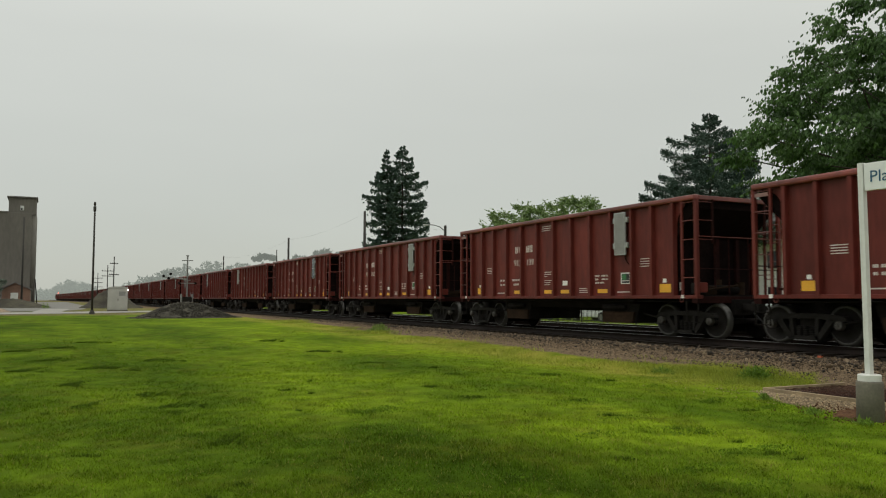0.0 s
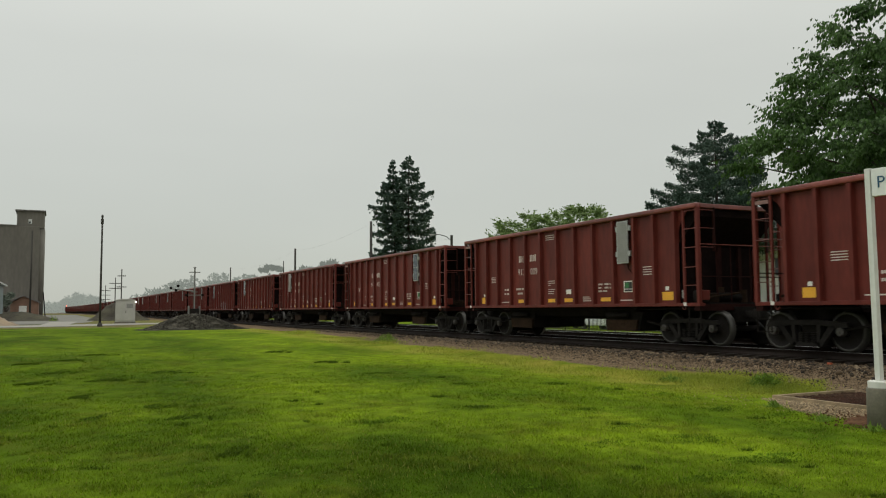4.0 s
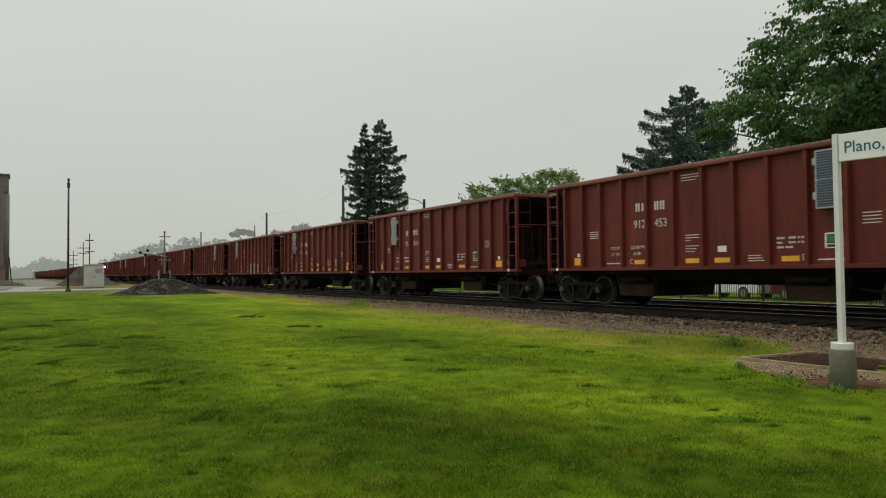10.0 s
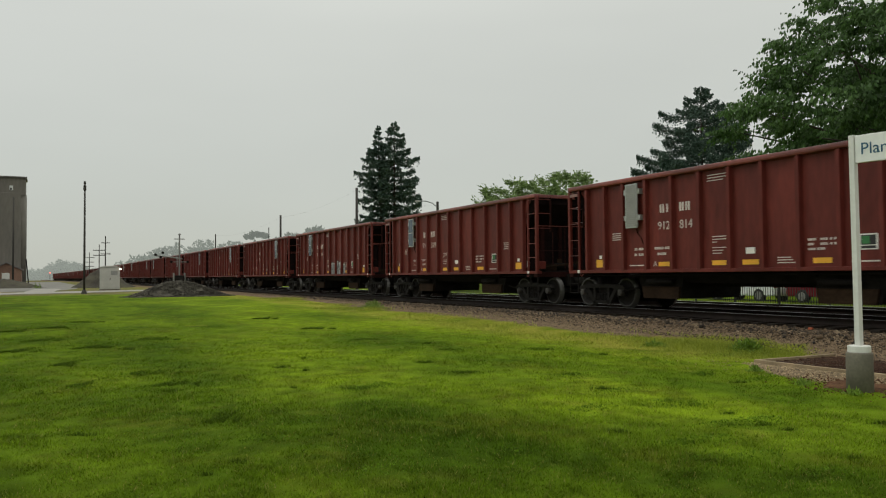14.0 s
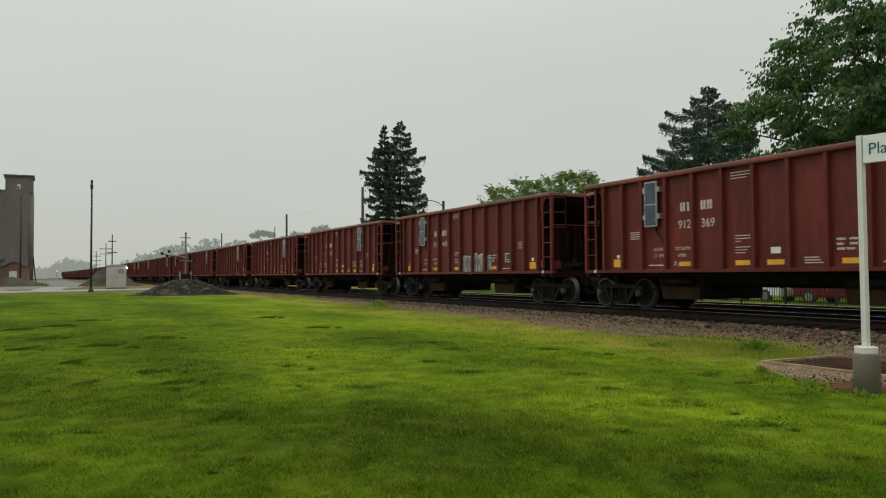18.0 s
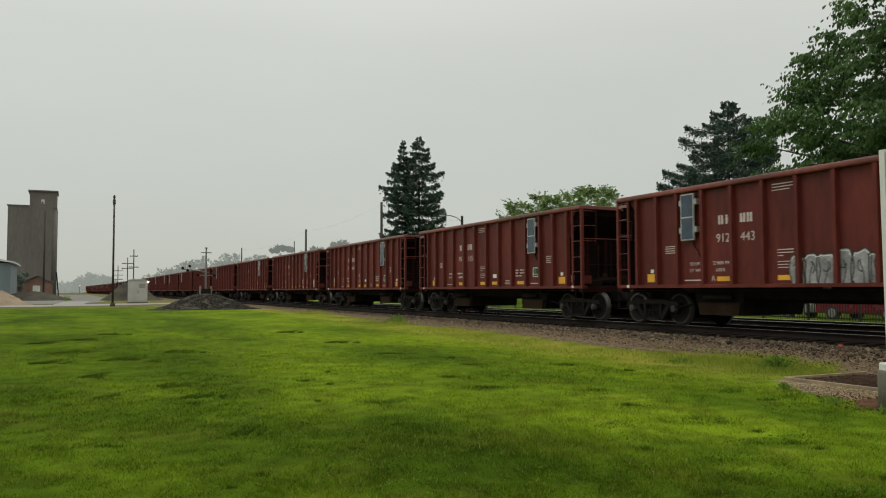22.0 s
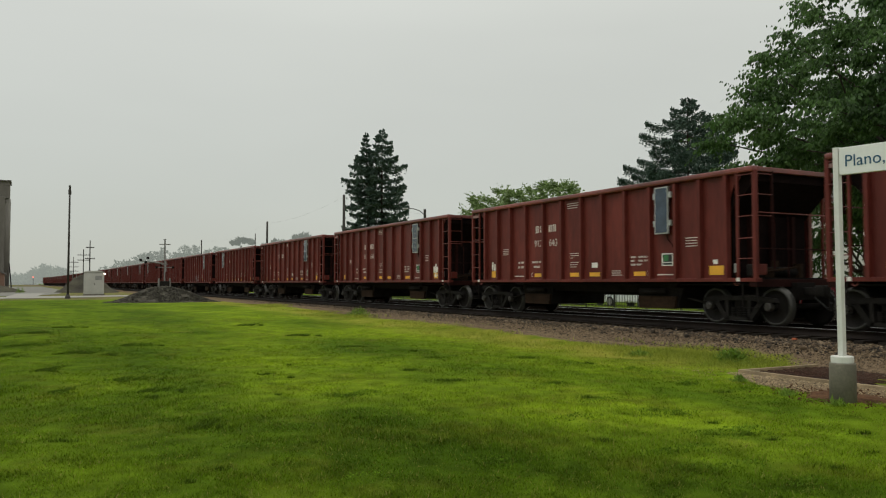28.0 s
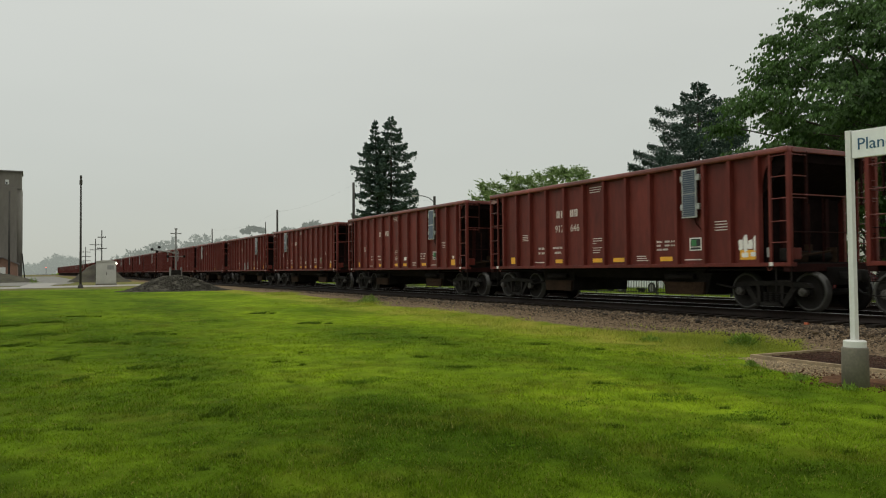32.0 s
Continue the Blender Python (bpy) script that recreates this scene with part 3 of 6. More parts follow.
def hopper_car(far=False):
    """One car; far ones have ribs and ladders joined."""
    car = thing("hopper_car", "rust-red open-top steel ballast hopper car on the track", "railcar", group="cars of the train")
    rib = bmesh.new()
    prism(rib, [(-0.06, 0), (-0.048, OUT - SKIN), (0.048, OUT - SKIN), (0.06, 0)], "z", SILL + 0.06, TOP - 0.1)
    for v in rib.verts:
        v.co = (-v.co.y, v.co.x, v.co.z)
    rib = mesh_of("side_rib", rib, M_RED)
    for s in (-1, 1):
        part("side_sheet", prism(bmesh.new(), side_outline(), "x", s * (SKIN - 0.02), s * SKIN), M_RED, car)
        if far:
            many = bmesh.new()
            for y in RIBS:
                box(many, s * SKIN, s * OUT, y - 0.05, y + 0.05, SILL + 0.06, TOP - 0.1)
            part("side_ribs", many, M_RED, car)
        for y in () if far else RIBS:
            r = part("side_rib", rib, None, car)
            r.matrix_basis = pose(s * SKIN, y, 0, 0, 0, 0 if s < 0 else 180)
        part("top_chord", box(bmesh.new(), s * (OUT + 0.03), s * (SKIN - 0.10), -HALF + 0.02, HALF - 0.02, TOP - 0.14, TOP, 0.045), M_RED_TOP, car, "worn pale red rolled top rail")
        part("side_sill", box(bmesh.new(), s * (OUT - 0.01), s * (SKIN - 0.08), -HALF, HALF, SILL, SILL + 0.09, 0.01), M_RED, car)
    for e in (-1, 1):
        def Y(u):
            return e * u
        part("end_chord", box(bmesh.new(), -SKIN, SKIN, Y(HALF - 0.14), Y(HALF), TOP - 0.14, TOP - 0.02, 0.02), M_RED_TOP, car)
        # end sheets take a colour with the recess shade painted in
        part("end_sheet", box(bmesh.new(), -SKIN + 0.02, SKIN - 0.02, Y(HALF - 0.16), Y(HALF - 0.13), TOP - 0.34, TOP - 0.1), M_END_SHADE, car)
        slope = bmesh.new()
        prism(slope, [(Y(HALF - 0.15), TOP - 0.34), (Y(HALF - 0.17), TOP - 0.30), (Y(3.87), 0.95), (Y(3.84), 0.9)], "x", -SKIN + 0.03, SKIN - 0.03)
        part("slope_sheet", slope, M_END_SHADE, car, "dark sloping end sheet")
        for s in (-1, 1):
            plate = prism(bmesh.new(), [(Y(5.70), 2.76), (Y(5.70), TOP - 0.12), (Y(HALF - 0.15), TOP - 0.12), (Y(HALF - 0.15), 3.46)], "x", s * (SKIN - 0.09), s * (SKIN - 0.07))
            part("end_gusset", plate, M_END_SHADE, car, "dark gusset plate over the slope sheet")
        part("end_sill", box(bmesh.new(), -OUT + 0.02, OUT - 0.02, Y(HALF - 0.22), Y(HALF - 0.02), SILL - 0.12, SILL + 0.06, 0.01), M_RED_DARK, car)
        part("draft_sill", box(bmesh.new(), -0.33, 0.33, Y(HALF + 0.12), Y(4.2), 0.62, SILL - 0.02, 0.015), M_BLACK, car)
        cp = bmesh.new()
        box(cp, -0.09, 0.09, Y(HALF + 0.1), Y(HALF + 0.46), 0.74, 0.92, 0.02)
        box(cp, -0.15, 0.13, Y(HALF + 0.44), Y(HALF + 0.71), 0.69, 0.97, 0.05)
        part("coupler", cp, M_FRAME, car, "cast steel coupler", True)
        ho = bmesh.new()
        pts = [(0.3, HALF + 0.05, 0.72), (0.33, HALF + 0.25, 0.55), (0.3, HALF + 0.45, 0.42), (0.22, HALF + 0.62, 0.42), (0.1, HALF + 0.70, 0.55)]
        for a, b in zip(pts, pts[1:]):
            cyl(ho, (a[0], Y(a[1]), a[2]), (b[0], Y(b[1]), b[2]), 0.028, n=6)
        part("air_hose", ho, M_TYRE, car)
        part("end_bulkhead", box(bmesh.new(), -1.30, 1.30, Y(5.66), Y(5.70), SILL - 0.05, SILL + 1.63), M_END_SHADE, car, "dark red bulkhead below the slope sheet")
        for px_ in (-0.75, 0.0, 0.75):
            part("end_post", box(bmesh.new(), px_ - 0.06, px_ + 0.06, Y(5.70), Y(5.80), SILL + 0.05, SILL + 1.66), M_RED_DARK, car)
        bar = cyl(bmesh.new(), (-OUT + 0.08, Y(HALF - 0.03), SILL + 0.78), (OUT - 0.08, Y(HALF - 0.03), SILL + 0.78), 0.014, n=6)
        part("cross_bar", bar, M_RED_DARK, car)
        for px_ in (-0.3, 0.42):
            rod_ = cyl(bmesh.new(), (px_, Y(HALF - 0.12), SILL + 0.1), (px_, Y(HALF - 0.12), SILL + 1.62), 0.016, n=6)
            part("vertical_rod", rod_, M_RED_DARK, car)
        for s in (-1, 1):
            part("corner_post", box(bmesh.new(), s * (OUT - 0.10), s * OUT, Y(HALF - 0.10), Y(HALF), SILL + 0.05, TOP - 0.12, 0.012), M_RED, car)
            part("ladder_stile", box(bmesh.new(), s * (OUT - 0.05), s * OUT, Y(6.02), Y(6.08), SILL + 0.05, TOP - 0.12), M_RED, car)
            part("end_ladder_stile", box(bmesh.new(), s * (OUT - 0.62), s * (OUT - 0.56), Y(HALF - 0.05), Y(HALF), SILL + 1.45, TOP - 0.1), M_RED_DARK, car)
            rung = bmesh.new()
            cyl(rung, (0, 0, 0), (0, e * 0.44, 0), 0.011, n=6)
            rung = mesh_of("rung", rung, M_RED_TOP)
            erung = bmesh.new()
            cyl(erung, (0, 0, 0), (-s * 0.46, 0, 0), 0.011, n=6)
            erung = mesh_of("end_rung", erung, M_RED_TOP)
            for k, h in () if far else enumerate((0.55, 1.03, 1.55, 2.05, 2.53)):
                part("rung", rung, None, car).matrix_basis = pose(s * (OUT - 0.012), Y(6.07), SILL + h)
                if h > 1.3:
                    part("end_rung", erung, None, car).matrix_basis = pose(s * (OUT - 0.10), Y(HALF - 0.012), SILL + h)
            if far:
                continue
            st = bmesh.new()
            for y in (6.14, 6.56):
                box(st, s * (OUT - 0.06), s * (OUT - 0.04), Y(y), Y(y + 0.03), 0.42, SILL)
            for z in (0.43, 0.72):
                box(st, s * (OUT - 0.09), s * (OUT - 0.02), Y(6.14), Y(6.59), z, z + 0.02)
            part("stirrup_step", st, M_BLACK, car)
            hook = bmesh.new()
            ring = [(s * (OUT - 0.05), Y(5.98 + 0.06 * math.cos(a)), SILL - 0.02 + 0.07 * math.sin(a)) for a in np.linspace(math.pi, 2 * math.pi, 7)]
            for a, b in zip(ring, ring[1:]):
                cyl(hook, a, b, 0.012, n=6)
            tagged(part("tow_hook", hook, M_RED_TOP, car, "small red tow hook"), kind="stuff")
            part("anchor_plate", box(bmesh.new(), s * OUT, s * (OUT + 0.012), Y(6.02), Y(6.12), SILL + 0.01, SILL + 0.10), M_WHITE, car, "pale worn anchor plate")
        rail_ = bmesh.new()
        cyl(rail_, (-OUT + 0.05, Y(HALF + 0.03), SILL + 1.62), (OUT - 0.05, Y(HALF + 0.03), SILL + 1.62), 0.013, n=6)
        part("hand_rail", rail_, M_RED_TOP, car)
        plat = bmesh.new()
        box(plat, -1.05, 1.05, Y(HALF - 0.55), Y(HALF - 0.2), SILL + 0.06, SILL + 0.10)
        part("end_platform", plat, M_BLACK, car)
        if not far:
            lev = bmesh.new()
            box(lev, -0.95, -0.45, Y(5.95), Y(6.2), SILL + 0.1, SILL + 0.34, 0.02)
            cyl(lev, (-1.0, Y(6.3), SILL + 0.22), (0.2, Y(6.3), SILL + 0.36), 0.03, n=8)
            cyl(lev, (-0.2, Y(6.0), SILL + 0.1), (-0.2, Y(6.0), SILL + 0.52), 0.09, n=10)
            cyl(lev, (0.5, Y(6.1), SILL + 0.1), (0.5, Y(6.1), SILL + 0.45), 0.12, n=10)
            tagged(part("brake_rigging", lev, M_BAY, car, "rusty brake rigging on the platform"), kind="stuff")
    gear = bmesh.new()
    box(gear, -1.22, -1.0, -6.35, -6.02, SILL + 0.12, SILL + 0.42, 0.03)
    part("brake_valve", gear, M_FRAME, car, "dark brake valve on the end platform", True)
    card = bmesh.new()
    box(card, -OUT + 0.06, -OUT + 0.10, -6.02, -5.90, SILL + 0.22, SILL + 0.44)
    part("card_board", card, M_PANELG, car, "pale routing board")
    res = bmesh.new()
    cyl(res, (-0.55, -6.05, SILL + 0.24), (0.55, -6.05, SILL + 0.24), 0.13, n=14)
    part("air_reservoir", res, M_BLACK, car, smooth=True)
    gr = bmesh.new()
    cyl(gr, (-0.85, -HALF + 0.06, SILL + 0.3), (-0.85, -HALF + 0.06, SILL + 1.42), 0.022, n=8)
    part("chain_guard", gr, M_RED_DARK, car, "dull brake chain guard")
    box_ = bmesh.new()
    box(box_, -1.42, -1.16, -HALF + 0.12, -HALF + 0.02, SILL + 0.16, SILL + 0.42, 0.02)
    part("valve_box", box_, M_RED, car, "red box beside the ladder")
    part("centre_sill", box(bmesh.new(), -0.28, 0.28, -4.2, 4.2, 0.66, SILL, 0.015), M_BLACK, car)
    # two discharge bays, and the shallow trough between them
    trough = bmesh.new()
    prism(trough, [(-1.35, 1.2), (1.35, 1.2), (0.95, 0.76), (-0.95, 0.76)], "y", -2.1, 2.1)
    part("trough", trough, M_BLACK, car, "dark shallow trough")
    for k in (-1, 1):
        bay = bmesh.new()
        prism(bay, [(k * 2.0, 1.16), (k * 3.9, 1.16), (k * 3.62, 0.34), (k * 2.12, 0.34)], "x", -1.08, 1.08)
        part("hopper_bay", bay, M_BLACK, car, "dark discharge bay")
        for s in (-1, 1):
            gate = bmesh.new()
            prism(gate, [(k * 2.18, 0.33), (k * 3.55, 0.33), (k * 3.62, 0.66), (k * 2.12, 0.66)], "x", s * 1.085, s * 1.15)
            part("discharge_gate", gate, M_BAY, car, "rust-brown discharge gate")
        cyld = bmesh.new()
        cyl(cyld, (-1.22, k * 2.3, 0.80), (-1.22, k * 3.3, 0.80), 0.075, n=10)
        part("gate_cylinder", cyld, M_BLACK, car, smooth=True)
        rod = bmesh.new()
        cyl(rod, (-1.0, k * 3.9, 0.62), (-1.0, k * 4.6, 0.5), 0.03, n=6)
        part("brake_rod", rod, M_BLACK, car)
    floor = bmesh.new()
    prism(floor, [(-SKIN + 0.03, 1.5), (-SKIN + 0.03, 1.4), (0, 1.12), (SKIN - 0.03, 1.4), (SKIN - 0.03, 1.5), (0, 1.16)], "y", -3.6, 3.6)
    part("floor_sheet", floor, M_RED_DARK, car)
    pipe = bmesh.new()
    cyl(pipe, (-1.30, -6.2, 0.98), (-1.30, 6.2, 0.98), 0.022, n=6)
    part("brake_pipe", pipe, M_BLACK, car)
    for yc in (-5.6, 5.6):
        truck(car, yc, far)
    return car


WHEEL_R = 0.457
AXLES = [-5.6 - 0.91, -5.6 + 0.91, 5.6 - 0.91, 5.6 + 0.91]


def truck(car, yc, far=False):
    t = part("truck", box(bmesh.new(), -0.95, 0.95, yc - 0.2, yc + 0.2, 0.42, 0.72, 0.03), M_BLACK, car, "four-wheel cast steel truck")
    part("spring_plank", box(bmesh.new(), -0.9, 0.9, yc - 0.42, yc + 0.42, 0.15, 0.42, 0.02), M_BLACK, t)
    for k in (-1, 1):
        part("brake_beam", box(bmesh.new(), -0.8, 0.8, yc + k * 0.5 - 0.06, yc + k * 0.5 + 0.06, 0.28, 0.44), M_BLACK, t)
    h = 0.91
    for s in (-1, 1):
        fr = bmesh.new()
        a, b = s * 0.92, s * 1.06
        top = [(-h - 0.20, 0.56), (-h - 0.14, 0.66), (-0.5, 0.71), (0.5, 0.71), (h + 0.14, 0.66), (h + 0.20, 0.56), (h - 0.10, 0.54), (0.42, 0.60), (-0.42, 0.60), (-h + 0.10, 0.54)]
        prism(fr, [(yc + p[0], p[1]) for p in top], "x", a, b)
        for k in (-1, 1):
            leg = [(h - 0.12, 0.58), (h - 0.30, 0.58), (0.28, 0.13), (0.42, 0.13)]
            prism(fr, [(yc + k * p[0], p[1]) for p in leg], "x", a, b)
            col = [(0.30, 0.60), (0.40, 0.60), (0.36, 0.16), (0.28, 0.16)]
            prism(fr, [(yc + k * p[0], p[1]) for p in col], "x", a, b)
        prism(fr, [(yc - 0.40, 0.12), (yc + 0.40, 0.12), (yc + 0.34, 0.20), (yc - 0.34, 0.20)], "x", a, b)
        part("side_frame", fr, M_FRAME, t, "dusty cast steel side frame")
        if far:
            continue
        sp = bmesh.new()
        for dy in (-0.17, 0.0, 0.17):
            for z in np.arange(0.21, 0.45, 0.042):
                lathe(sp, [(0.045, -0.012), (0.07, -0.012), (0.07, 0.012), (0.045, 0.012)], (s * 0.99, yc + dy, z), "z", 8)
        tagged(part("spring_group", sp, M_FRAME, t, "stacked coil springs"), kind="stuff")
        for k in (-1, 1):
            cap = bmesh.new()
            lathe(cap, [(0.03, 0.075), (0.035, 0.05), (0.078, 0.05), (0.098, 0.034), (0.105, -0.08)], (0, 0, 0), "x", 16)
            for v in cap.verts:
                v.co = (s * (1.06 + v.co.x), yc + k * h + v.co.y, WHEEL_R + v.co.z)
            part("bearing", cap, M_CAP, t, "round axle bearing cap")
    return t


def wheelset_mesh():
    bm = bmesh.new()
    cyl(bm, (-1.08, 0, 0), (1.08, 0, 0), 0.075, n=12)
    for s in (-1, 1):
        pr = [(0.09, 0.70), (0.11, 0.84), (0.13, 0.84), (0.15, 0.795), (0.37, 0.805), (0.39, 0.83), (0.445, 0.83), (WHEEL_R, 0.735), (0.485, 0.705), (0.485, 0.695), (0.40, 0.695), (0.37, 0.72), (0.15, 0.72)]
        n = 26
        rings = [[bm.verts.new((s * h, r * math.cos(2 * math.pi * k / n), r * math.sin(2 * math.pi * k / n))) for k in range(n)] for r, h in pr]
        for i in range(len(pr)):
            a, b = rings[i], rings[(i + 1) % len(pr)]
            for k in range(n):
                f = bm.faces.new((a[k], a[(k + 1) % n], b[(k + 1) % n], b[k]))
                if 5 <= i <= 7:
                    f.material_index = 1
    return mesh_of("wheelset", bm, [M_WHEEL, M_TREAD], True)


def bars(bm, u0, u1, h0, h1):
    """A strip of paint on the side towards the lawn; u from the leading far corner, h over the sill."""
    return box(bm, -SKIN - 0.004, -SKIN, HALF - u1, HALF - u0, SILL + h0, SILL + h1)


def lines(u0, u1, tops, thick=0.022, cut=()):
    bm = bmesh.new()
    for k, h in enumerate(tops):
        bars(bm, u0, u1 - (cut[k] if k < len(cut) else 0), h - thick, h)
    return bm


def words(u, h, size, gap=1.5):
    """Unreadable stencilling as short bars, row by row."""
    bm = bmesh.new()
    for k, row in enumerate(u):
        for a, b in row:
            c = a
            while c < b:
                bars(bm, c, min(c + 0.052, b), h - k * size * gap - size, h - k * size * gap)
                c += 0.066
    return bm


def stencil(bm, car):
    return tagged(part("stencil", bm, M_STENCIL, car), kind="stuff")


def letters(text, u, h, size, parent, name="lettering", material=None, at=None, label=""):
    """Raised flat letters; on a car's side unless at gives another pose."""
    cu = bpy.data.curves.new(name, "FONT")
    cu.body, cu.size, cu.extrude, cu.resolution_u = text, size, 0.002, 3
    tmp = bpy.data.objects.new(name, cu)
    scene.collection.objects.link(tmp)
    me = bpy.data.meshes.new_from_object(tmp.evaluated_get(bpy.context.evaluated_depsgraph_get()))
    bpy.data.objects.remove(tmp)
    me.materials.clear()
    me.materials.append(material or M_STENCIL)
    ob = new(name, me)
    ob.parent = parent
    if at is None:
        at = Matrix(((0, 0, -1, -SKIN - 0.003), (-1, 0, 0, HALF - u), (0, 1, 0, SILL + h), (0, 0, 0, 1)))
    ob.matrix_basis = at
    return tagged(ob, label)


def stroke(bm, pts, wide, out):
    """A painted line along points of the side (y, z)."""
    for (y0, z0), (y1, z1) in zip(pts, pts[1:]):
        d = math.hypot(y1 - y0, z1 - z0) or 1
        ny_, nz_ = -(z1 - z0) / d * wide / 2, (y1 - y0) / d * wide / 2
        ey, ez = (y1 - y0) / d * wide * 0.3, (z1 - z0) / d * wide * 0.3
        prism(bm, [(y0 - ey + ny_, z0 - ez + nz_), (y1 + ey + ny_, z1 + ez + nz_), (y1 + ey - ny_, z1 + ez - nz_), (y0 - ey - ny_, z0 - ez - nz_)], "x", -SKIN - out, -SKIN - out + 0.002)


def marks(car, number, kind="grey", panel_u=10.16, extra=""):
    """What sets one car apart: number, stencils, reflectors, panel and graffiti."""
    logo = bmesh.new()
    for u in (4.08, 4.33, 4.82, 5.04):
        for d in (0.0, 0.10):
            bars(logo, u + d, u + d + 0.065, 1.63, 1.86)
    tagged(part("owner_mark", logo, M_STENCIL, car, "faded white company mark"), kind="stuff")
    if number:
        letters(number[:3], 3.99, 1.17, 0.32, car, "number", label="faded white car number")
        letters(number[3:], 4.82, 1.17, 0.32, car, "number", label="faded white car number")
    stencil(lines(2.04, 2.46, (1.16, 1.10, 1.04, 0.98)), car)
    stencil(lines(5.83, 6.44, (2.46, 2.39, 2.32), cut=(0, 0, 0.1)), car)
    stencil(lines(5.96, 6.42, (0.90, 0.83, 0.76, 0.62, 0.55, 0.48), 0.02, cut=(0, 0, 0.3, 0, 0.1, 0.15)), car)
    stencil(lines(7.95, 8.42, (0.33, 0.27, 0.21), cut=(0.1, 0.06, 0)), car)
    stencil(lines(10.87, 11.28, (1.14, 1.07, 1.0, 0.93)), car)
    stencil(lines(2.81, 3.5, (0.22,), 0.03), car)
    stencil(lines(9.82, 10.54, (0.21,), 0.03), car)
    stencil(words([[(8.77, 8.98), (9.08, 9.26), (9.32, 9.38), (9.42, 9.58)], [(8.77, 8.92), (9.08, 9.26), (9.32, 9.38), (9.42, 9.58)], [(8.77, 8.96), (9.0, 9.2)]], 0.72, 0.05, 2.1), car)
    if number in ("912443", "912369", "912453"):
        a, b = {"912443": ("221800 MWB", "64200"), "912369": ("222100 MWB", "63900"), "912453": ("221900 MWB", "64100")}[number]
        letters("LD LMT", 3.02, 0.60, 0.125, car)
        letters(a, 3.86, 0.60, 0.125, car)
        letters("LT  WT", 3.02, 0.42, 0.125, car)
        letters(b, 3.96, 0.42, 0.125, car)
    else:
        stencil(words([[(3.02, 3.14), (3.2, 3.45), (3.86, 4.2), (4.25, 4.45)], [(3.02, 3.12), (3.2, 3.4), (3.96, 4.3)]], 0.70, 0.068, 2.3), car)
    for a, b in ((4.0, 4.45), (5.95, 6.41), (6.92, 7.41), (8.89, 9.36)):
        part("reflector", bars(bmesh.new(), a, b, 0.17, 0.29), M_YELLOW, car, "yellow reflective strip")
    for a, b in ((1.27, 1.66), (11.66, 12.13)):
        part("reflector", bars(bmesh.new(), a, b, 0.17, 0.40), M_YELLOW, car, "yellow reflective plate")
    part("sticker", bars(bmesh.new(), 11.79, 11.93, 0.44, 0.55), M_WHITE, car, "small white sticker")
    if number != "912646":
        part("sticker", bars(bmesh.new(), 1.42, 1.54, 0.43, 0.53), M_WHITE, car, "small white sticker")
        part("sticker", bars(bmesh.new(), 7.03, 7.3, 0.43, 0.58), M_WHITE, car, "small white sticker")
    if number in ("912453", "912643"):
        letters("C", 3.8, 0.18, 0.2, car)
        letters("D", 9.42, 0.18, 0.2, car)
    elif number in ("912369", "912443", "912814"):
        letters("A", 3.8, 0.18, 0.2, car)
    part("number_board", box(bmesh.new(), -OUT - 0.004, -OUT + 0.01, HALF - 0.5, HALF - 0.12, SILL + 2.40, SILL + 2.49), M_FADED, car, "worn pale number board")
    lab = part("label_plate", bars(bmesh.new(), 10.0, 10.42, 0.43, 0.76), M_WHITE, car, "white-edged inspection label")
    bm = box(bmesh.new(), -SKIN - 0.008, -SKIN - 0.004, HALF - 10.38, HALF - 10.04, SILL + 0.53, SILL + 0.73)
    box(bm, -SKIN - 0.008, -SKIN - 0.004, HALF - 10.38, HALF - 10.04, SILL + 0.455, SILL + 0.51)
    part("label_field", bm, M_BLACKL, lab)
    part("label_field", box(bmesh.new(), -SKIN - 0.012, -SKIN - 0.008, HALF - 10.24, HALF - 10.07, SILL + 0.55, SILL + 0.71), M_GREEN, lab, "green printed field")
    # the panel, hung on four brackets
    u0 = panel_u - 0.25
    pan = part("solar_panel", box(bmesh.new(), -OUT - 0.045, -OUT - 0.005, HALF - u0 - 0.50, HALF - u0, SILL + 1.27, SILL + 2.52, 0.006), M_ALU, car, {"grey": "grey panel mounted on four brackets", "split": "dark two-cell solar panel in a pale frame", "louver": "finely lined grey solar panel", "blue": "blue-grey glass solar panel in a pale frame"}[kind])
    face = bmesh.new()
    x0, x1 = -OUT - 0.05, -OUT - 0.044
    y1, y0 = HALF - u0 - 0.035, HALF - u0 - 0.465
    if kind in ("split", "louver"):
        box(face, x0, x1, y0, y1, SILL + 1.305, SILL + 1.87)
        box(face, x0, x1, y0, y1, SILL + 1.905, SILL + 2.485)
    else:
        box(face, x0, x1, y0, y1, SILL + 1.305, SILL + 2.485)
    part("cell_field", face, M_PANELG if kind == "grey" else M_CELL, pan)
    if kind in ("louver", "grey"):
        fins = bmesh.new()
        for z in np.arange(1.33, 2.47, 0.055):
            box(fins, x0 - (0.004 if kind == "louver" else 0.0015), x0, y0, y1, SILL + z, SILL + z + (0.012 if kind == "louver" else 0.02))
        part("panel_lines", fins, M_PLINE if kind == "louver" else M_PANELF, pan)
    for du in (-0.08, 0.47):
        for h in (1.48, 2.22):
            b = bmesh.new()
            box(b, -OUT - 0.03, -SKIN, HALF - u0 - du - 0.11, HALF - u0 - du, SILL + h, SILL + h + 0.15, 0.006)
            part("bracket", b, M_ALU, pan)
    cable = bmesh.new()
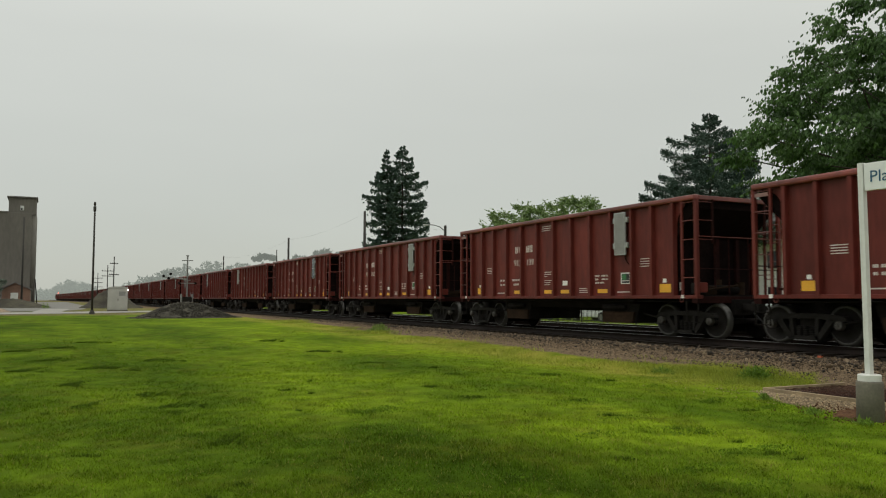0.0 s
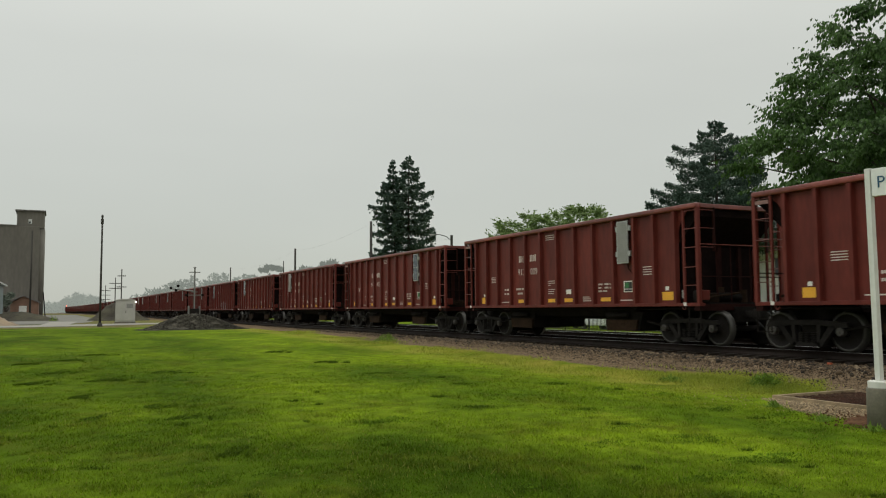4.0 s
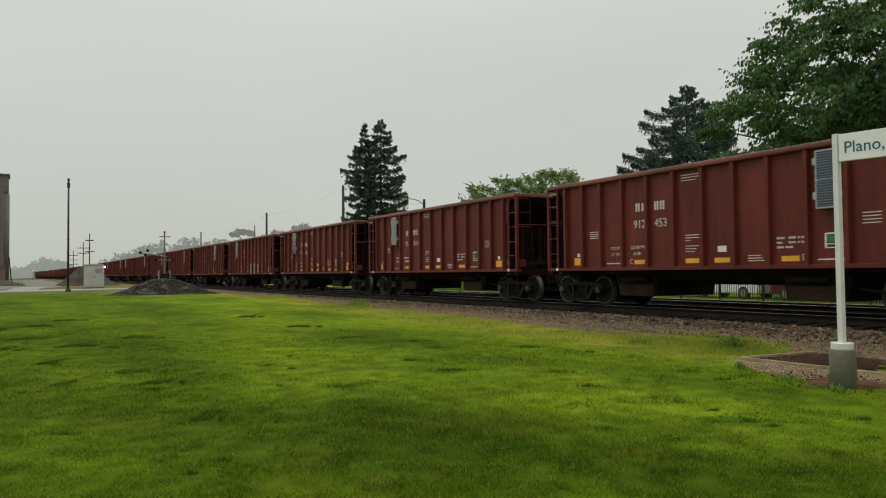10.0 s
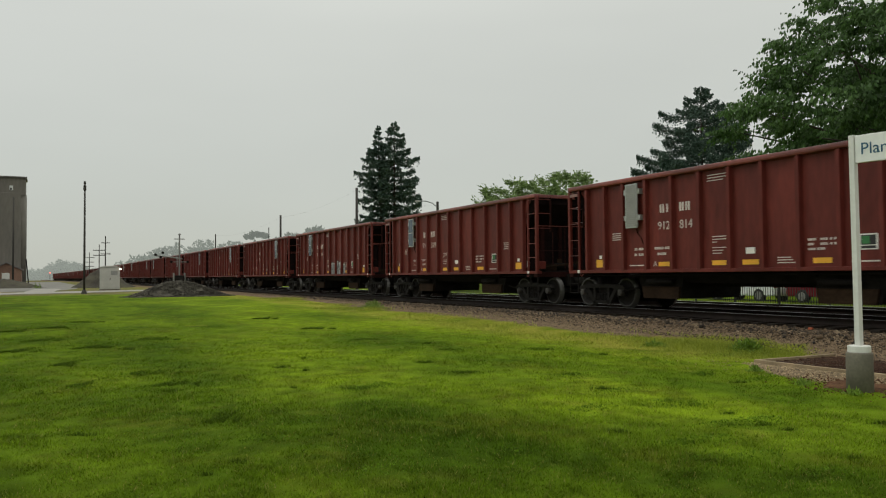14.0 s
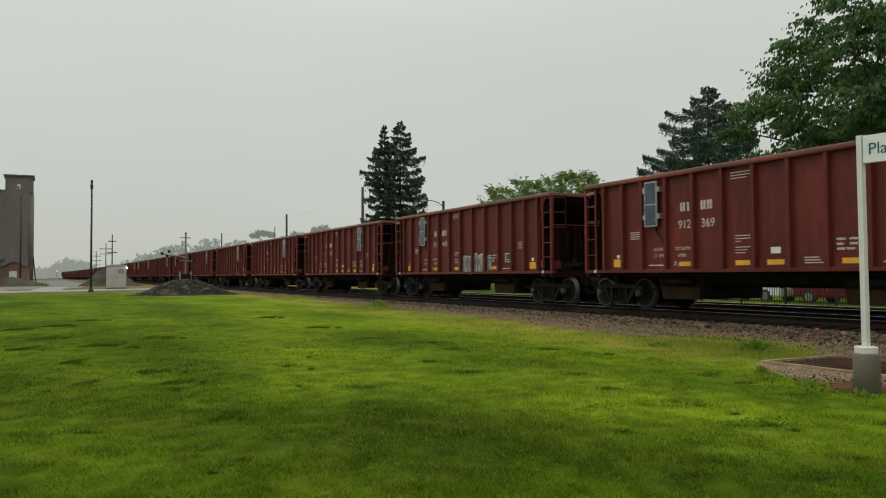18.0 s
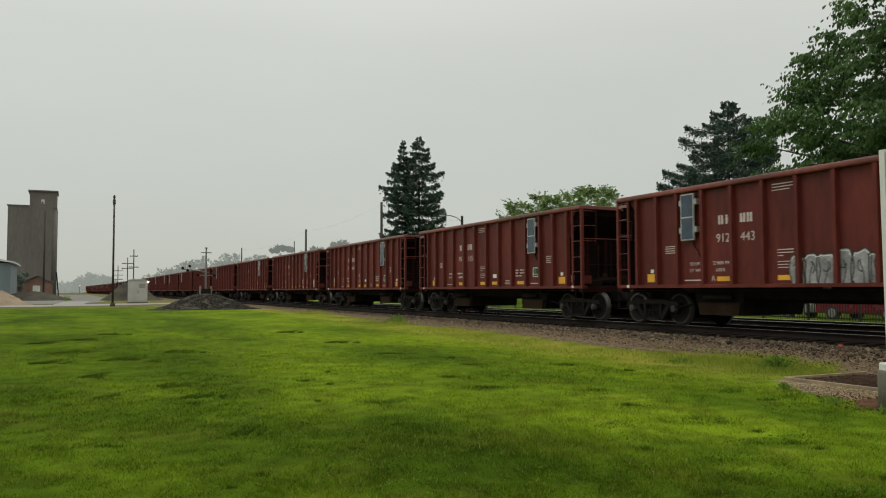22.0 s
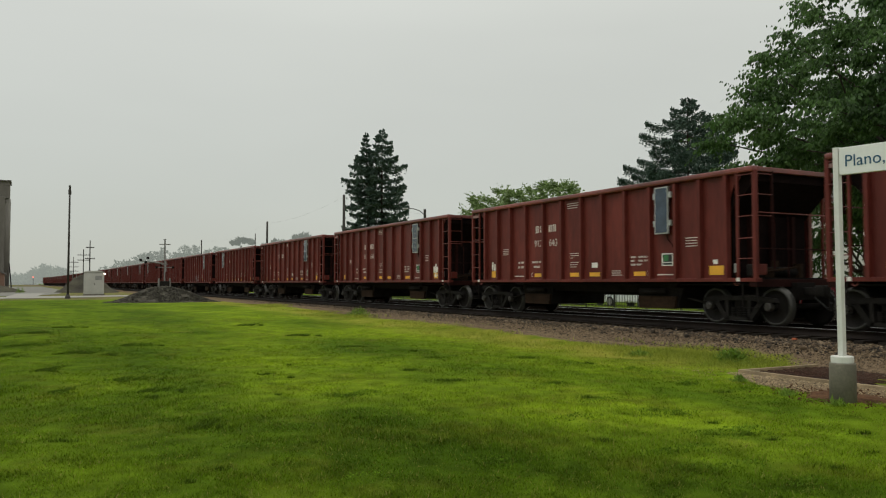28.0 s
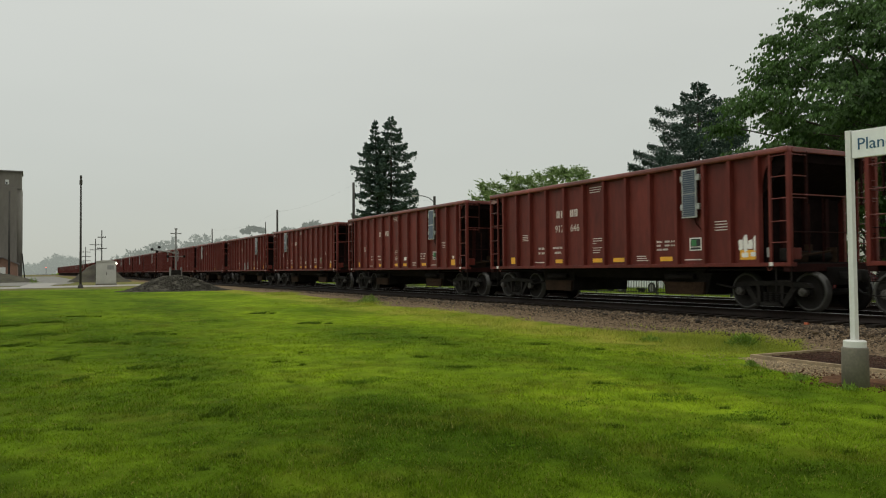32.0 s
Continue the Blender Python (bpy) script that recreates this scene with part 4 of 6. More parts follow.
    pts = [(panel_u + 0.05, 1.27), (panel_u + 0.1, 1.12), (panel_u + 0.25, 0.98), (panel_u + 0.33, 0.8)]
    for a, b in zip(pts, pts[1:]):
        cyl(cable, (-SKIN - 0.02, HALF - a[0], SILL + a[1]), (-SKIN - 0.02, HALF - b[0], SILL + b[1]), 0.014, n=5)
    part("cable", cable, M_RED_DARK, pan)
    if extra:
        r = random.Random(extra)
        tags = []
        for u, w, h0, h1 in {"silver": [(6.30, 0.46, 0.04, 0.72), (6.68, 0.44, 0.02, 0.76), (7.06, 0.46, 0.0, 0.78), (7.48, 0.48, 0.02, 0.82), (7.92, 0.46, 0.02, 0.80), (8.32, 0.44, 0.05, 0.74), (8.70, 0.34, 0.1, 0.66)], "scrawl": [(11.62, 0.13, 0.40, 0.66), (11.77, 0.12, 0.36, 0.76), (11.91, 0.14, 0.42, 0.64), (12.07, 0.12, 0.38, 0.72), (11.72, 0.2, 0.22, 0.34), (11.98, 0.16, 0.24, 0.35)], "small": [(1.28, 0.1, 0.42, 0.72), (1.42, 0.1, 0.40, 0.66), (1.54, 0.08, 0.44, 0.70)], "faded": [(5.2, 0.4, 0.1, 0.75), (5.7, 0.35, 0.1, 0.7), (6.3, 0.4, 0.1, 0.75), (6.8, 0.3, 0.15, 0.7)]}[extra]:
            pts = []
            for k in range(18):
                a = 2 * math.pi * k / 18
                q = 1 + r.uniform(-0.12, 0.12)
                ca, sa = math.cos(a), math.sin(a)
                pts.append((HALF - (u + w / 2 + w / 2 * q * math.copysign(abs(ca) ** 0.5, ca)), SILL + (h0 + h1) / 2 + (h1 - h0) / 2 * q * math.copysign(abs(sa) ** 0.5, sa)))
            tags.append(pts)
            part("graffiti_letter", prism(bmesh.new(), pts, "x", -SKIN - 0.006, -SKIN), M_GRAFF if extra in ("silver", "faded") else M_WHITE, car, "sprayed silver letter" if extra in ("silver", "faded") else "sprayed white letter")
        if extra == "silver":
            dark, pale = bmesh.new(), bmesh.new()
            for k, pts in enumerate(tags):
                cy, cz = sum(p[0] for p in pts) / len(pts), sum(p[1] for p in pts) / len(pts)
                stroke(dark, pts + pts[:1], 0.03, 0.009)
                stroke(pale, [(cy + 0.86 * (y - cy), cz + 0.88 * (z - cz)) for y, z in pts[2:8]], 0.022, 0.009)
                h, w = r.uniform(0.02, 0.14), r.uniform(0.08, 0.13)
                stroke(dark, [(cy + w * math.cos(a), cz + h + 0.13 * math.sin(a)) for a in np.linspace(0.4 + k, 3.6 + k, 8)], 0.026, 0.010)
                stroke(dark, [(cy + 0.06 * math.sin(3 * q + k), cz - 0.34 + 0.5 * q) for q in np.linspace(0, 1, 7)], 0.022, 0.010)
            tagged(part("graffiti_outline", dark, M_BLACKL, car, "black sprayed outlines"), kind="stuff")
            tagged(part("graffiti_highlight", pale, M_WHITE, car, "white sprayed edges"), kind="stuff")


def travel(t):
    """Metres that the train has come on since the start."""
    return 3.6659 * t + 0.010412 * t * t - 0.00014118 * t ** 3


FIRST_CORNER = 13.769        # far corner of the leading car at the start
CARS = [("", "split", 10.16, ""), ("913139", "grey", 10.16, ""), ("913009", "grey", 10.16, ""), ("912453", "louver", 10.16, ""), ("912814", "grey", 3.08, ""), ("912369", "split", 3.08, ""), ("912443", "split", 3.11, "silver"), ("912515", "split", 10.14, ""), ("912643", "blue", 10.16, "small"), ("912646", "louver", 10.16, "scrawl")]
TRAIN = []


def train():
    master, distant = hopper_car(), hopper_car(True)
    ws = wheelset_mesh()
    for i in range(37):
        car = master if i == 0 else distant if i == 18 else copy_thing(master if i < 18 else distant, Matrix())
        TRAIN.append(car)
    kinds = ["grey", "split", "blue", "louver"]
    r = random.Random(8)
    for i, car in enumerate(TRAIN):
        for y in AXLES:
            w = part("wheelset", ws, None, car, "steel wheels on an axle")
            w.matrix_basis = pose(0, y, WHEEL_R)
        spec = CARS[i] if i < len(CARS) else ("", r.choice(kinds), r.choice((3.08, 10.16, 10.16)), "faded" if i in (12, 19) else "")
        marks(car, *spec)
        number = spec[0]
        car["label"] = {0: "rust-red open-top ballast hopper car leading past the station sign", 6: "rust-red ballast hopper car with silver graffiti low on its side", 8: "rust-red ballast hopper car with a blue-grey solar panel", 9: "brighter red ballast hopper car with a white scrawl"}.get(i, "rust-red open-top ballast hopper car with a %s panel" % {"grey": "plain grey", "split": "dark solar", "blue": "blue-grey solar", "louver": "lined solar"}[spec[1]])


train()


# ---- trees and plants ----
def leaf_cards(points, size, r, droop=0.3, out=None, stretch=1.9):
    """Small folded leaves at points, each of two triangles."""
    n = len(points)
    d = r.normal(0, 1, (n, 3))
    if out is not None:
        d = d * 0.7 + out
    d[:, 2] -= droop
    d /= np.linalg.norm(d, axis=1, keepdims=True) + 1e-9
    s = np.cross(d, r.normal(0, 1, (n, 3)))
    s /= np.linalg.norm(s, axis=1, keepdims=True) + 1e-9
    L = size * np.exp(r.normal(0, 0.3, n))[:, None]
    a, c = points, points + d * L * stretch
    m = points + d * L * stretch * 0.45
    b, e = m + s * L * 0.42, m - s * L * 0.42
    v = np.stack([a, b, c, e], 1).reshape(-1, 3)
    f = np.arange(4 * n).reshape(n, 4)
    return v, f


def limbs(bm, base, tips, r0, r):
    """A tapered trunk and limbs that reach towards the tips."""
    for tip in tips:
        p, k = Vector(base), 5
        end = Vector(tip)
        rad = r0 * r.uniform(0.25, 0.4)
        for i in range(k):
            q = Vector(base).lerp(end, (i + 1) / k) + Vector((r.normal(0, 0.25), r.normal(0, 0.25), 0.5 * math.sin(math.pi * (i + 1) / k)))
            cyl(bm, p, q, rad * (1 - i / k) + 0.02, rad * (1 - (i + 1) / k) + 0.015, n=6, caps=False)
            p = q


def crown_points(r, height, spread, bottom, n, lobes, clump, taper=0.0):
    """Leaf places: an uneven heap of leafy lumps, with sprays that stick out of it."""
    mid, tall = (height + bottom) / 2, (height - bottom) / 2
    centres, pts, outs = [], [], []
    for i in range(lobes):
        u = r.normal(0, 1, 3)
        u /= np.linalg.norm(u)
        q = r.uniform(0.25, 1.0) ** 0.45 * (1 - clump * 0.75)
        w = spread * (1 - taper * u[2])
        centres.append(np.array([u[0] * w * q, u[1] * w * q, mid + u[2] * tall * q]))
    per = n // lobes
    for c in centres:
        rad = spread * clump * r.uniform(0.7, 1.25)
        k = int(per * 0.6)
        u = r.normal(0, 1, (k, 3))
        u /= np.linalg.norm(u, axis=1, keepdims=True)
        pts.append(c + u * rad * r.uniform(0.15, 1, (k, 1)) ** 0.5 * np.array([1, 1, 0.62]))
        outs.append(u * 0.6)
        for j in range(max(3, int(per * 0.4) // 22)):
            w = r.normal(0, 1, 3) + (c - np.array([0, 0, mid])) / spread
            w /= np.linalg.norm(w)
            s = r.uniform(0.6, 1.45, (22, 1)) * rad
            pts.append(c + w * s * np.array([1, 1, 0.7]) + r.normal(0, rad * 0.07, (22, 3)) - np.array([0, 0, 0.12]) * s * s)
            outs.append(np.repeat(w[None] * 0.8, 22, 0))
    return centres, np.concatenate(pts), np.concatenate(outs)


def broadleaf(x, y, z, height, spread, bottom, n, leaf, material, label, seed, lobes=26, trunk=0.35, name="tree", clump=0.26, taper=0.0):
    """A tree: tapered trunk, limbs out to every lump of the crown, and separate leaves."""
    r = np.random.default_rng(seed)
    t = thing(name, label, "tree", pose(x, y, z))
    bm = bmesh.new()
    cyl(bm, (0, 0, -0.2), (0.1, 0, bottom * 0.7 + 0.5), trunk * 1.15, trunk, n=10)
    cyl(bm, (0.1, 0, bottom * 0.7 + 0.5), (0.0, 0.2, height * 0.6), trunk, trunk * 0.45, n=8)
    centres, pts, outs = crown_points(r, height, spread, bottom, n, lobes, clump, taper)
    limbs(bm, (0.1, 0, bottom * 0.75 + 0.5), centres, trunk, r)
    part("trunk", bm, M_BARK, t, "rough brown trunk and limbs")
    v, f = leaf_cards(pts, leaf, r, 0.5, outs)
    part("crown", quick("crown", v, f, material), None, t, "leafy crown with ragged edges")
    return t


def leaflets(p, d, length, width, r):
    """Narrow leaves of four corners, each from its point along its own direction."""
    n = len(p)
    d = d / (np.linalg.norm(d, axis=1, keepdims=True) + 1e-9)
    s = np.cross(d, r.normal(0, 1, (n, 3)))
    s /= np.linalg.norm(s, axis=1, keepdims=True) + 1e-9
    L = length * np.exp(r.normal(0, 0.25, (n, 1)))
    m = p + d * L * 0.5
    v = np.stack([p, m + s * L * width, p + d * L, m - s * L * width], 1).reshape(-1, 3)
    return v, np.arange(4 * n).reshape(n, 4)


def spruce(x, y, z, stems, card, per, label, seed, spacing=0.42, bare=0.0, sag=0.2, boughs=7):
    """A spruce of one or more stems: separate flat boughs with upturned tips, hung with needle sprays.
    Each stem: offset x and y, height, and its half width at depths below the tip."""
    r = np.random.default_rng(seed)
    t = thing("spruce_tree", label, "tree", pose(x, y, z))
    bm = bmesh.new()
    pts, outs = [], []
    for ox, oy, h, profile in stems:
        cyl(bm, (ox * 0.7, oy * 0.7, -0.2), (ox, oy, h * 0.985), 0.014 * h, 0.03, n=8)
        depths, halves = [p[0] for p in profile], [p[1] for p in profile]
        depth, turn = 0.12, r.uniform(0, 6)
        while h - depth > bare:
            reach = float(np.interp(depth, depths, halves))
            count = boughs - (depth < 1.5)
            turn += 2.1
            for k in range(count):
                if depth > 2 and r.uniform() < 0.1:
                    continue
                a = turn + 2 * math.pi * (k + r.uniform(-0.28, 0.28)) / count
                L = reach * r.uniform(0.66, 1.12) + 0.10
                d, side = np.array([math.cos(a), math.sin(a), 0]), np.array([-math.sin(a), math.cos(a), 0])
                base = np.array([ox, oy, h - depth + r.normal(0, 0.1)])
                n = int(per * (0.25 + L * (0.5 + 0.28 * L)))
                s = r.uniform(0.05, 1, (n, 1)) ** 0.62
                half = 0.20 * L * np.sin(np.pi * np.clip(s * 0.86 + 0.1, 0, 1)) + 0.10
                q = r.uniform(-1, 1, (n, 1))
                p = base + d * s * L + side * q * half
                lift = 0.13 * L * np.maximum(s - 0.62, 0) / 0.38
                p[:, 2] += (-sag * L * s + lift - 0.22 * np.abs(q) * half)[:, 0] + r.normal(0, 0.05 + 0.012 * L, n)
                hang = r.uniform(0, 1, n) < 0.3
                p[:, 2] -= hang * r.exponential(0.10 + 0.022 * L, n)
                pts.append(p)
                outs.append(d * 0.65 + side * np.sign(q) * 0.55 + np.array([0, 0, 0.3]) - hang[:, None] * np.array([0, 0, 0.9]) + r.normal(0, 0.3, (n, 3)))
                if L > 0.8:
                    e = base + d * L * 0.85
                    cyl(bm, base, (e[0], e[1], base[2] - sag * L * 0.85), 0.012 + 0.012 * L, 0.012, n=4, caps=False)
            depth += spacing * (0.7 + 0.3 * min(1, reach / 2)) * r.uniform(0.85, 1.15)
    v, f = leaflets(np.concatenate(pts), np.concatenate(outs), card, 0.34, r)
    part("trunk", bm, M_BARK, t, "dark straight trunk")
    part("needles", quick("needles", v, f, M_SPRUCE), None, t, "dense blue-green needle boughs")
    return t


def spray_tree(x, y, z, profile, pads, twigs, leaves, pad, leaf, material, label, seed, trunk=0.35, width=0.2, droop=0.7, inner=0.35, rise=0.12):
    """A broadleaf tree of layered pads: twigs fan out of each pad and carry two rows of drooping leaflets.
    profile: the crown's half width at heights."""
    r = np.random.default_rng(seed)
    t = thing("tree", label, "tree", pose(x, y, z))
    zs, rs = np.array([p[0] for p in profile]), np.array([p[1] for p in profile])
    zz = r.uniform(zs[0], zs[-1], 6 * pads)
    zz = zz[r.uniform(0, rs.max() ** 1.3, len(zz)) < np.interp(zz, zs, rs) ** 1.3][:pads]
    n = len(zz)
    a = r.uniform(0, 2 * np.pi, n)
    wave = 1 + 0.07 * np.sin(3 * a + seed) + 0.05 * np.sin(5 * a + zz)
    rad = np.interp(zz, zs, rs) * wave * r.uniform(inner ** 2, 1, n) ** 0.5 - pad * 0.55
    rad = np.maximum(rad, 0)
    c = np.stack([rad * np.cos(a), rad * np.sin(a), zz], 1)
    ta = a[:, None] + r.normal(0, 1.0, (n, twigs))
    td = np.stack([np.cos(ta), np.sin(ta), r.normal(rise, 0.2 + 0.5 * abs(rise - 0.12), (n, twigs))], -1)
    tl = pad * r.uniform(0.45, 1.25, (n, twigs, 1, 1))
    s = (np.arange(leaves) + 0.5)[None, None, :, None] / leaves + r.normal(0, 0.03, (n, twigs, leaves, 1))
    o = c[:, None, None] + r.normal(0, 1, (n, twigs, 1, 3)) * np.array([0.22, 0.22, 0.16]) * pad
    p = o + td[:, :, None] * tl * s
    p[..., 2] -= (0.30 * tl * s * s)[..., 0]
    sd = np.stack([-np.sin(ta), np.cos(ta), 0 * ta], -1)[:, :, None] * np.where(np.arange(leaves) % 2, 1, -1)[None, None, :, None]
    d = td[:, :, None] * 0.6 + sd * 0.8 + np.array([0, 0, -droop]) + r.normal(0, 0.28, p.shape)
    v, f = leaflets(p.reshape(-1, 3), d.reshape(-1, 3), leaf, width, r)
    bm = bmesh.new()
    low = zs[0] * 0.6 + 1.0
    cyl(bm, (0, 0, -0.2), (0.1, 0, low), trunk * 1.2, trunk, n=10)
    cyl(bm, (0.1, 0, low), (0, 0.2, zs[-1] * 0.7), trunk, trunk * 0.35, n=8)
    limbs(bm, (0.1, 0, low), c[::5], trunk * 0.75, r)
    part("trunk", bm, M_BARK, t, "rough brown trunk and limbs")
    part("crown", quick("crown", v, f, material), None, t, "layered leafy crown with ragged drooping edges")
    return t


spruce(40.3, 92.95, 0.2, [(0, 0, 20.85, [(0, 0.05), (0.5, 0.5), (1.2, 1.0), (2.5, 1.6), (3.3, 2.4), (4.5, 3.2), (5.5, 3.4), (6.5, 3.0), (8.6, 3.3), (12.5, 3.3), (18, 3.7)]), (-1.86, 0.8, 20.2, [(0, 0.0), (0.9, 0.3), (2.1, 0.8), (2.8, 1.15), (3.8, 1.5), (5, 2.1), (5.6, 3.0), (6.8, 2.0), (8, 2.4), (9.8, 2.6), (18, 3.0)])], 0.21, 105, "tall twin-topped blue-green spruce beyond the tracks", 11, 0.84, 5.5, 0.10, 6)
spruce(42.85, 42.9, 0.2, [(0, 0, 14.75, [(0, 0.35), (0.75, 1.0), (1.5, 1.9), (2.3, 2.9), (4.3, 3.7), (5.3, 4.2), (6.2, 5.3), (8, 5.2), (12, 5.4)])], 0.125, 235, "broad dark spruce beside the leafy tree", 12, 0.80, 5.6, 0.02, 7)
spray_tree(36.7, 19.6, 0.2, [(4.6, 5.0), (6, 9.0), (7.5, 11.2), (9, 11.2), (10.5, 10.3), (12.5, 9.2), (14.5, 6.9), (16, 4.4), (17.2, 2.5), (18.2, 0.4)], 640, 22, 14, 1.15, 0.19, M_LEAF, "large dark green broadleaf tree behind the fence", 21, 0.45, 0.27, 1.7, 0.1)
spray_tree(40.6, 27.4, 0.2, [(1.0, 3.4), (4, 4.5), (8.5, 4.4), (10.0, 3.2), (11.4, 1.0)], 130, 18, 12, 1.1, 0.19, M_LEAF, "dark green broadleaf tree beside the large tree", 24, 0.22, 0.27, 1.7, 0.1)
spray_tree(51.0, 81.1, 0.2, [(3, 5.0), (7, 6.2), (9.5, 5.8), (11.0, 4.6), (12.1, 2.6), (12.6, 0.8)], 260, 14, 11, 0.85, 0.24, M_LEAFP, "pale green rounded broadleaf tree in the distance", 22, 0.35, 0.30, 0.1, 0.3, 0.6)
spray_tree(57.6, 80.9, 0.2, [(3, 5.0), (7, 6.8), (10, 6.8), (12.0, 5.6), (13.2, 3.2), (13.7, 0.8)], 280, 14, 11, 0.85, 0.24, M_LEAFP, "pale green broadleaf tree in the distance", 25, 0.35, 0.30, 0.1, 0.3, 0.6)


def far_wood(haze_glow, rows, seed, leaf, label, n=2600):
    """Woods lost in the mist, as a distant backdrop; the mist is a pale emission on the leaves."""
    m = mat("haze_glow_distant_wood", (0.06, 0.075, 0.055), 0.9, vary=0.2, scale=(0.05, 0.4), bump=0, world_space=True, spec=0.1)
    # emission paints the haze: a higher strength makes the wood paler
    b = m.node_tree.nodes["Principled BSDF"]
    b.inputs["Emission Color"].default_value, b.inputs["Emission Strength"].default_value = (0.82, 0.88, 0.80, 1), haze_glow
    r = np.random.default_rng(seed)
    pts, outs = [], []
    for x, y, h, w, low in rows:
        c, p, o = crown_points(r, h, w, low, n, 18, 0.3)
        pts.append(p + np.array([x, y, 0.2]))
        outs.append(o)
    v, f = leaf_cards(np.concatenate(pts), leaf, r, 0.2, np.concatenate(outs))
    tagged(new("backdrop", quick("backdrop", v, f, m)), label, "woods", kind="structure")


_r = random.Random(4)
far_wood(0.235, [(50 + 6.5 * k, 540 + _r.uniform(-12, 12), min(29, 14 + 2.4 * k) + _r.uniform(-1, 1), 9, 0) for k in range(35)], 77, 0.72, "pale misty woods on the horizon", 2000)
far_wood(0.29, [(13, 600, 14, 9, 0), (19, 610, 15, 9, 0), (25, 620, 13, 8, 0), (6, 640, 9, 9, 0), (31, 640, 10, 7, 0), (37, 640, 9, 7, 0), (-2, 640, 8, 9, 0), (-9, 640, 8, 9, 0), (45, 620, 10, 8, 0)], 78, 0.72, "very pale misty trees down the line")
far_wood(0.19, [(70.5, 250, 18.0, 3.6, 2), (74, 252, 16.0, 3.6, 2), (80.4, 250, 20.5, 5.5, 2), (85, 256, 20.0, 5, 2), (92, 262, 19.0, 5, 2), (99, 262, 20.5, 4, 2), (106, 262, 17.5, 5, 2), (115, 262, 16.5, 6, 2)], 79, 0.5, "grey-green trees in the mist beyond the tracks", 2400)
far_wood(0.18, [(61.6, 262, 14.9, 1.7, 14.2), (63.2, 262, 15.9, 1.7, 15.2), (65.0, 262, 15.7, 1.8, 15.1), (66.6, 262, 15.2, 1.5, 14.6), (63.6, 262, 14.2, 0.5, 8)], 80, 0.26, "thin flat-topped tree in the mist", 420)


# ---- the lawn ----
def blade_field(name, n, where, height, width, material, label, seed, lean=0.5):
    """Grass blades as one mass: each a bent tapering strip."""
    r = np.random.default_rng(seed)
    x, y = where(r, n)
    n = len(x)
    z = lie(x, y) - 0.004
    h = height(r, x, y)
    a = r.uniform(0, 2 * np.pi, n)
    d = np.stack([np.cos(a), np.sin(a)], 1)
    b = np.stack([-d[:, 1], d[:, 0]], 1)
    w = (width(x, y) * r.uniform(0.7, 1.3, n))[:, None]
    k = (np.abs(r.normal(0, lean, n)) * h)[:, None]
    p0 = np.stack([x, y], 1)
    v = np.zeros((n, 3, 3))
    v[:, 0, :2], v[:, 1, :2], v[:, 2, :2] = p0 - b * w, p0 + b * w, p0 + d * k
    v[:, 0, 2] = v[:, 1, 2] = z
    v[:, 2, 2] = z + h
    f = np.arange(3 * n).reshape(n, 3)
    ob = new(name, quick(name, v.reshape(-1, 3), f, material))
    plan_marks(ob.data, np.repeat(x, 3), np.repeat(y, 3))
    return tagged(ob, label, "grass", kind="stuff")


def patchy(x, y, s, k):
    return np.sin(x * s + k) * np.cos(y * s * 0.8 - k * 1.7) + 0.6 * np.sin(x * s * 2.3 + y * s * 1.7 + k * 3)


def grass_material():
    """Blades take the lawn's own patches of colour."""
    m = ground.data.materials[0].copy()
    m.name = "grass_blades"
    n, l = m.node_tree.nodes, m.node_tree.links
    b = n["Principled BSDF"]
    b.inputs["Roughness"].default_value, b.inputs["Specular IOR Level"].default_value = 0.7, 0.03
    for k in list(b.inputs["Normal"].links):
        l.remove(k)
    src = b.inputs["Base Color"].links[0].from_socket
    geo, rr, mu = n.new("ShaderNodeNewGeometry"), n.new("ShaderNodeMapRange"), n.new("ShaderNodeVectorMath")
    mu.operation = "SCALE"
    rr.inputs["To Min"].default_value, rr.inputs["To Max"].default_value = 0.82, 1.86
    l.new(geo.outputs["Random Per Island"], rr.inputs["Value"])
    l.new(src, mu.inputs[0])
    l.new(rr.outputs["Result"], mu.inputs["Scale"])
    straw, some = n.new("ShaderNodeMixRGB"), n.new("ShaderNodeMath")
    some.operation = "GREATER_THAN"
    some.inputs[1].default_value = 0.945
    twice = n.new("ShaderNodeMath")
    twice.operation = "FRACT"
    many = n.new("ShaderNodeMath")
    many.operation = "MULTIPLY"
    many.inputs[1].default_value = 37.0
    l.new(geo.outputs["Random Per Island"], many.inputs[0])
    l.new(many.outputs[0], twice.inputs[0])
    l.new(twice.outputs[0], some.inputs[0])
    l.new(some.outputs[0], straw.inputs["Fac"])
    l.new(mu.outputs["Vector"], straw.inputs["Color1"])
    straw.inputs["Color2"].default_value = (0.225, 0.215, 0.055, 1)
    l.new(straw.outputs["Color"], b.inputs["Base Color"])
    tr, mx = n.new("ShaderNodeBsdfTranslucent"), n.new("ShaderNodeMixShader")
    mx.inputs["Fac"].default_value = 0.3
    l.new(straw.outputs["Color"], tr.inputs["Color"])
    l.new(b.outputs["BSDF"], mx.inputs[1])
    l.new(tr.outputs["BSDF"], mx.inputs[2])
    l.new(mx.outputs["Shader"], n["Material Output"].inputs["Surface"])
    return m


M_BLADE = grass_material()


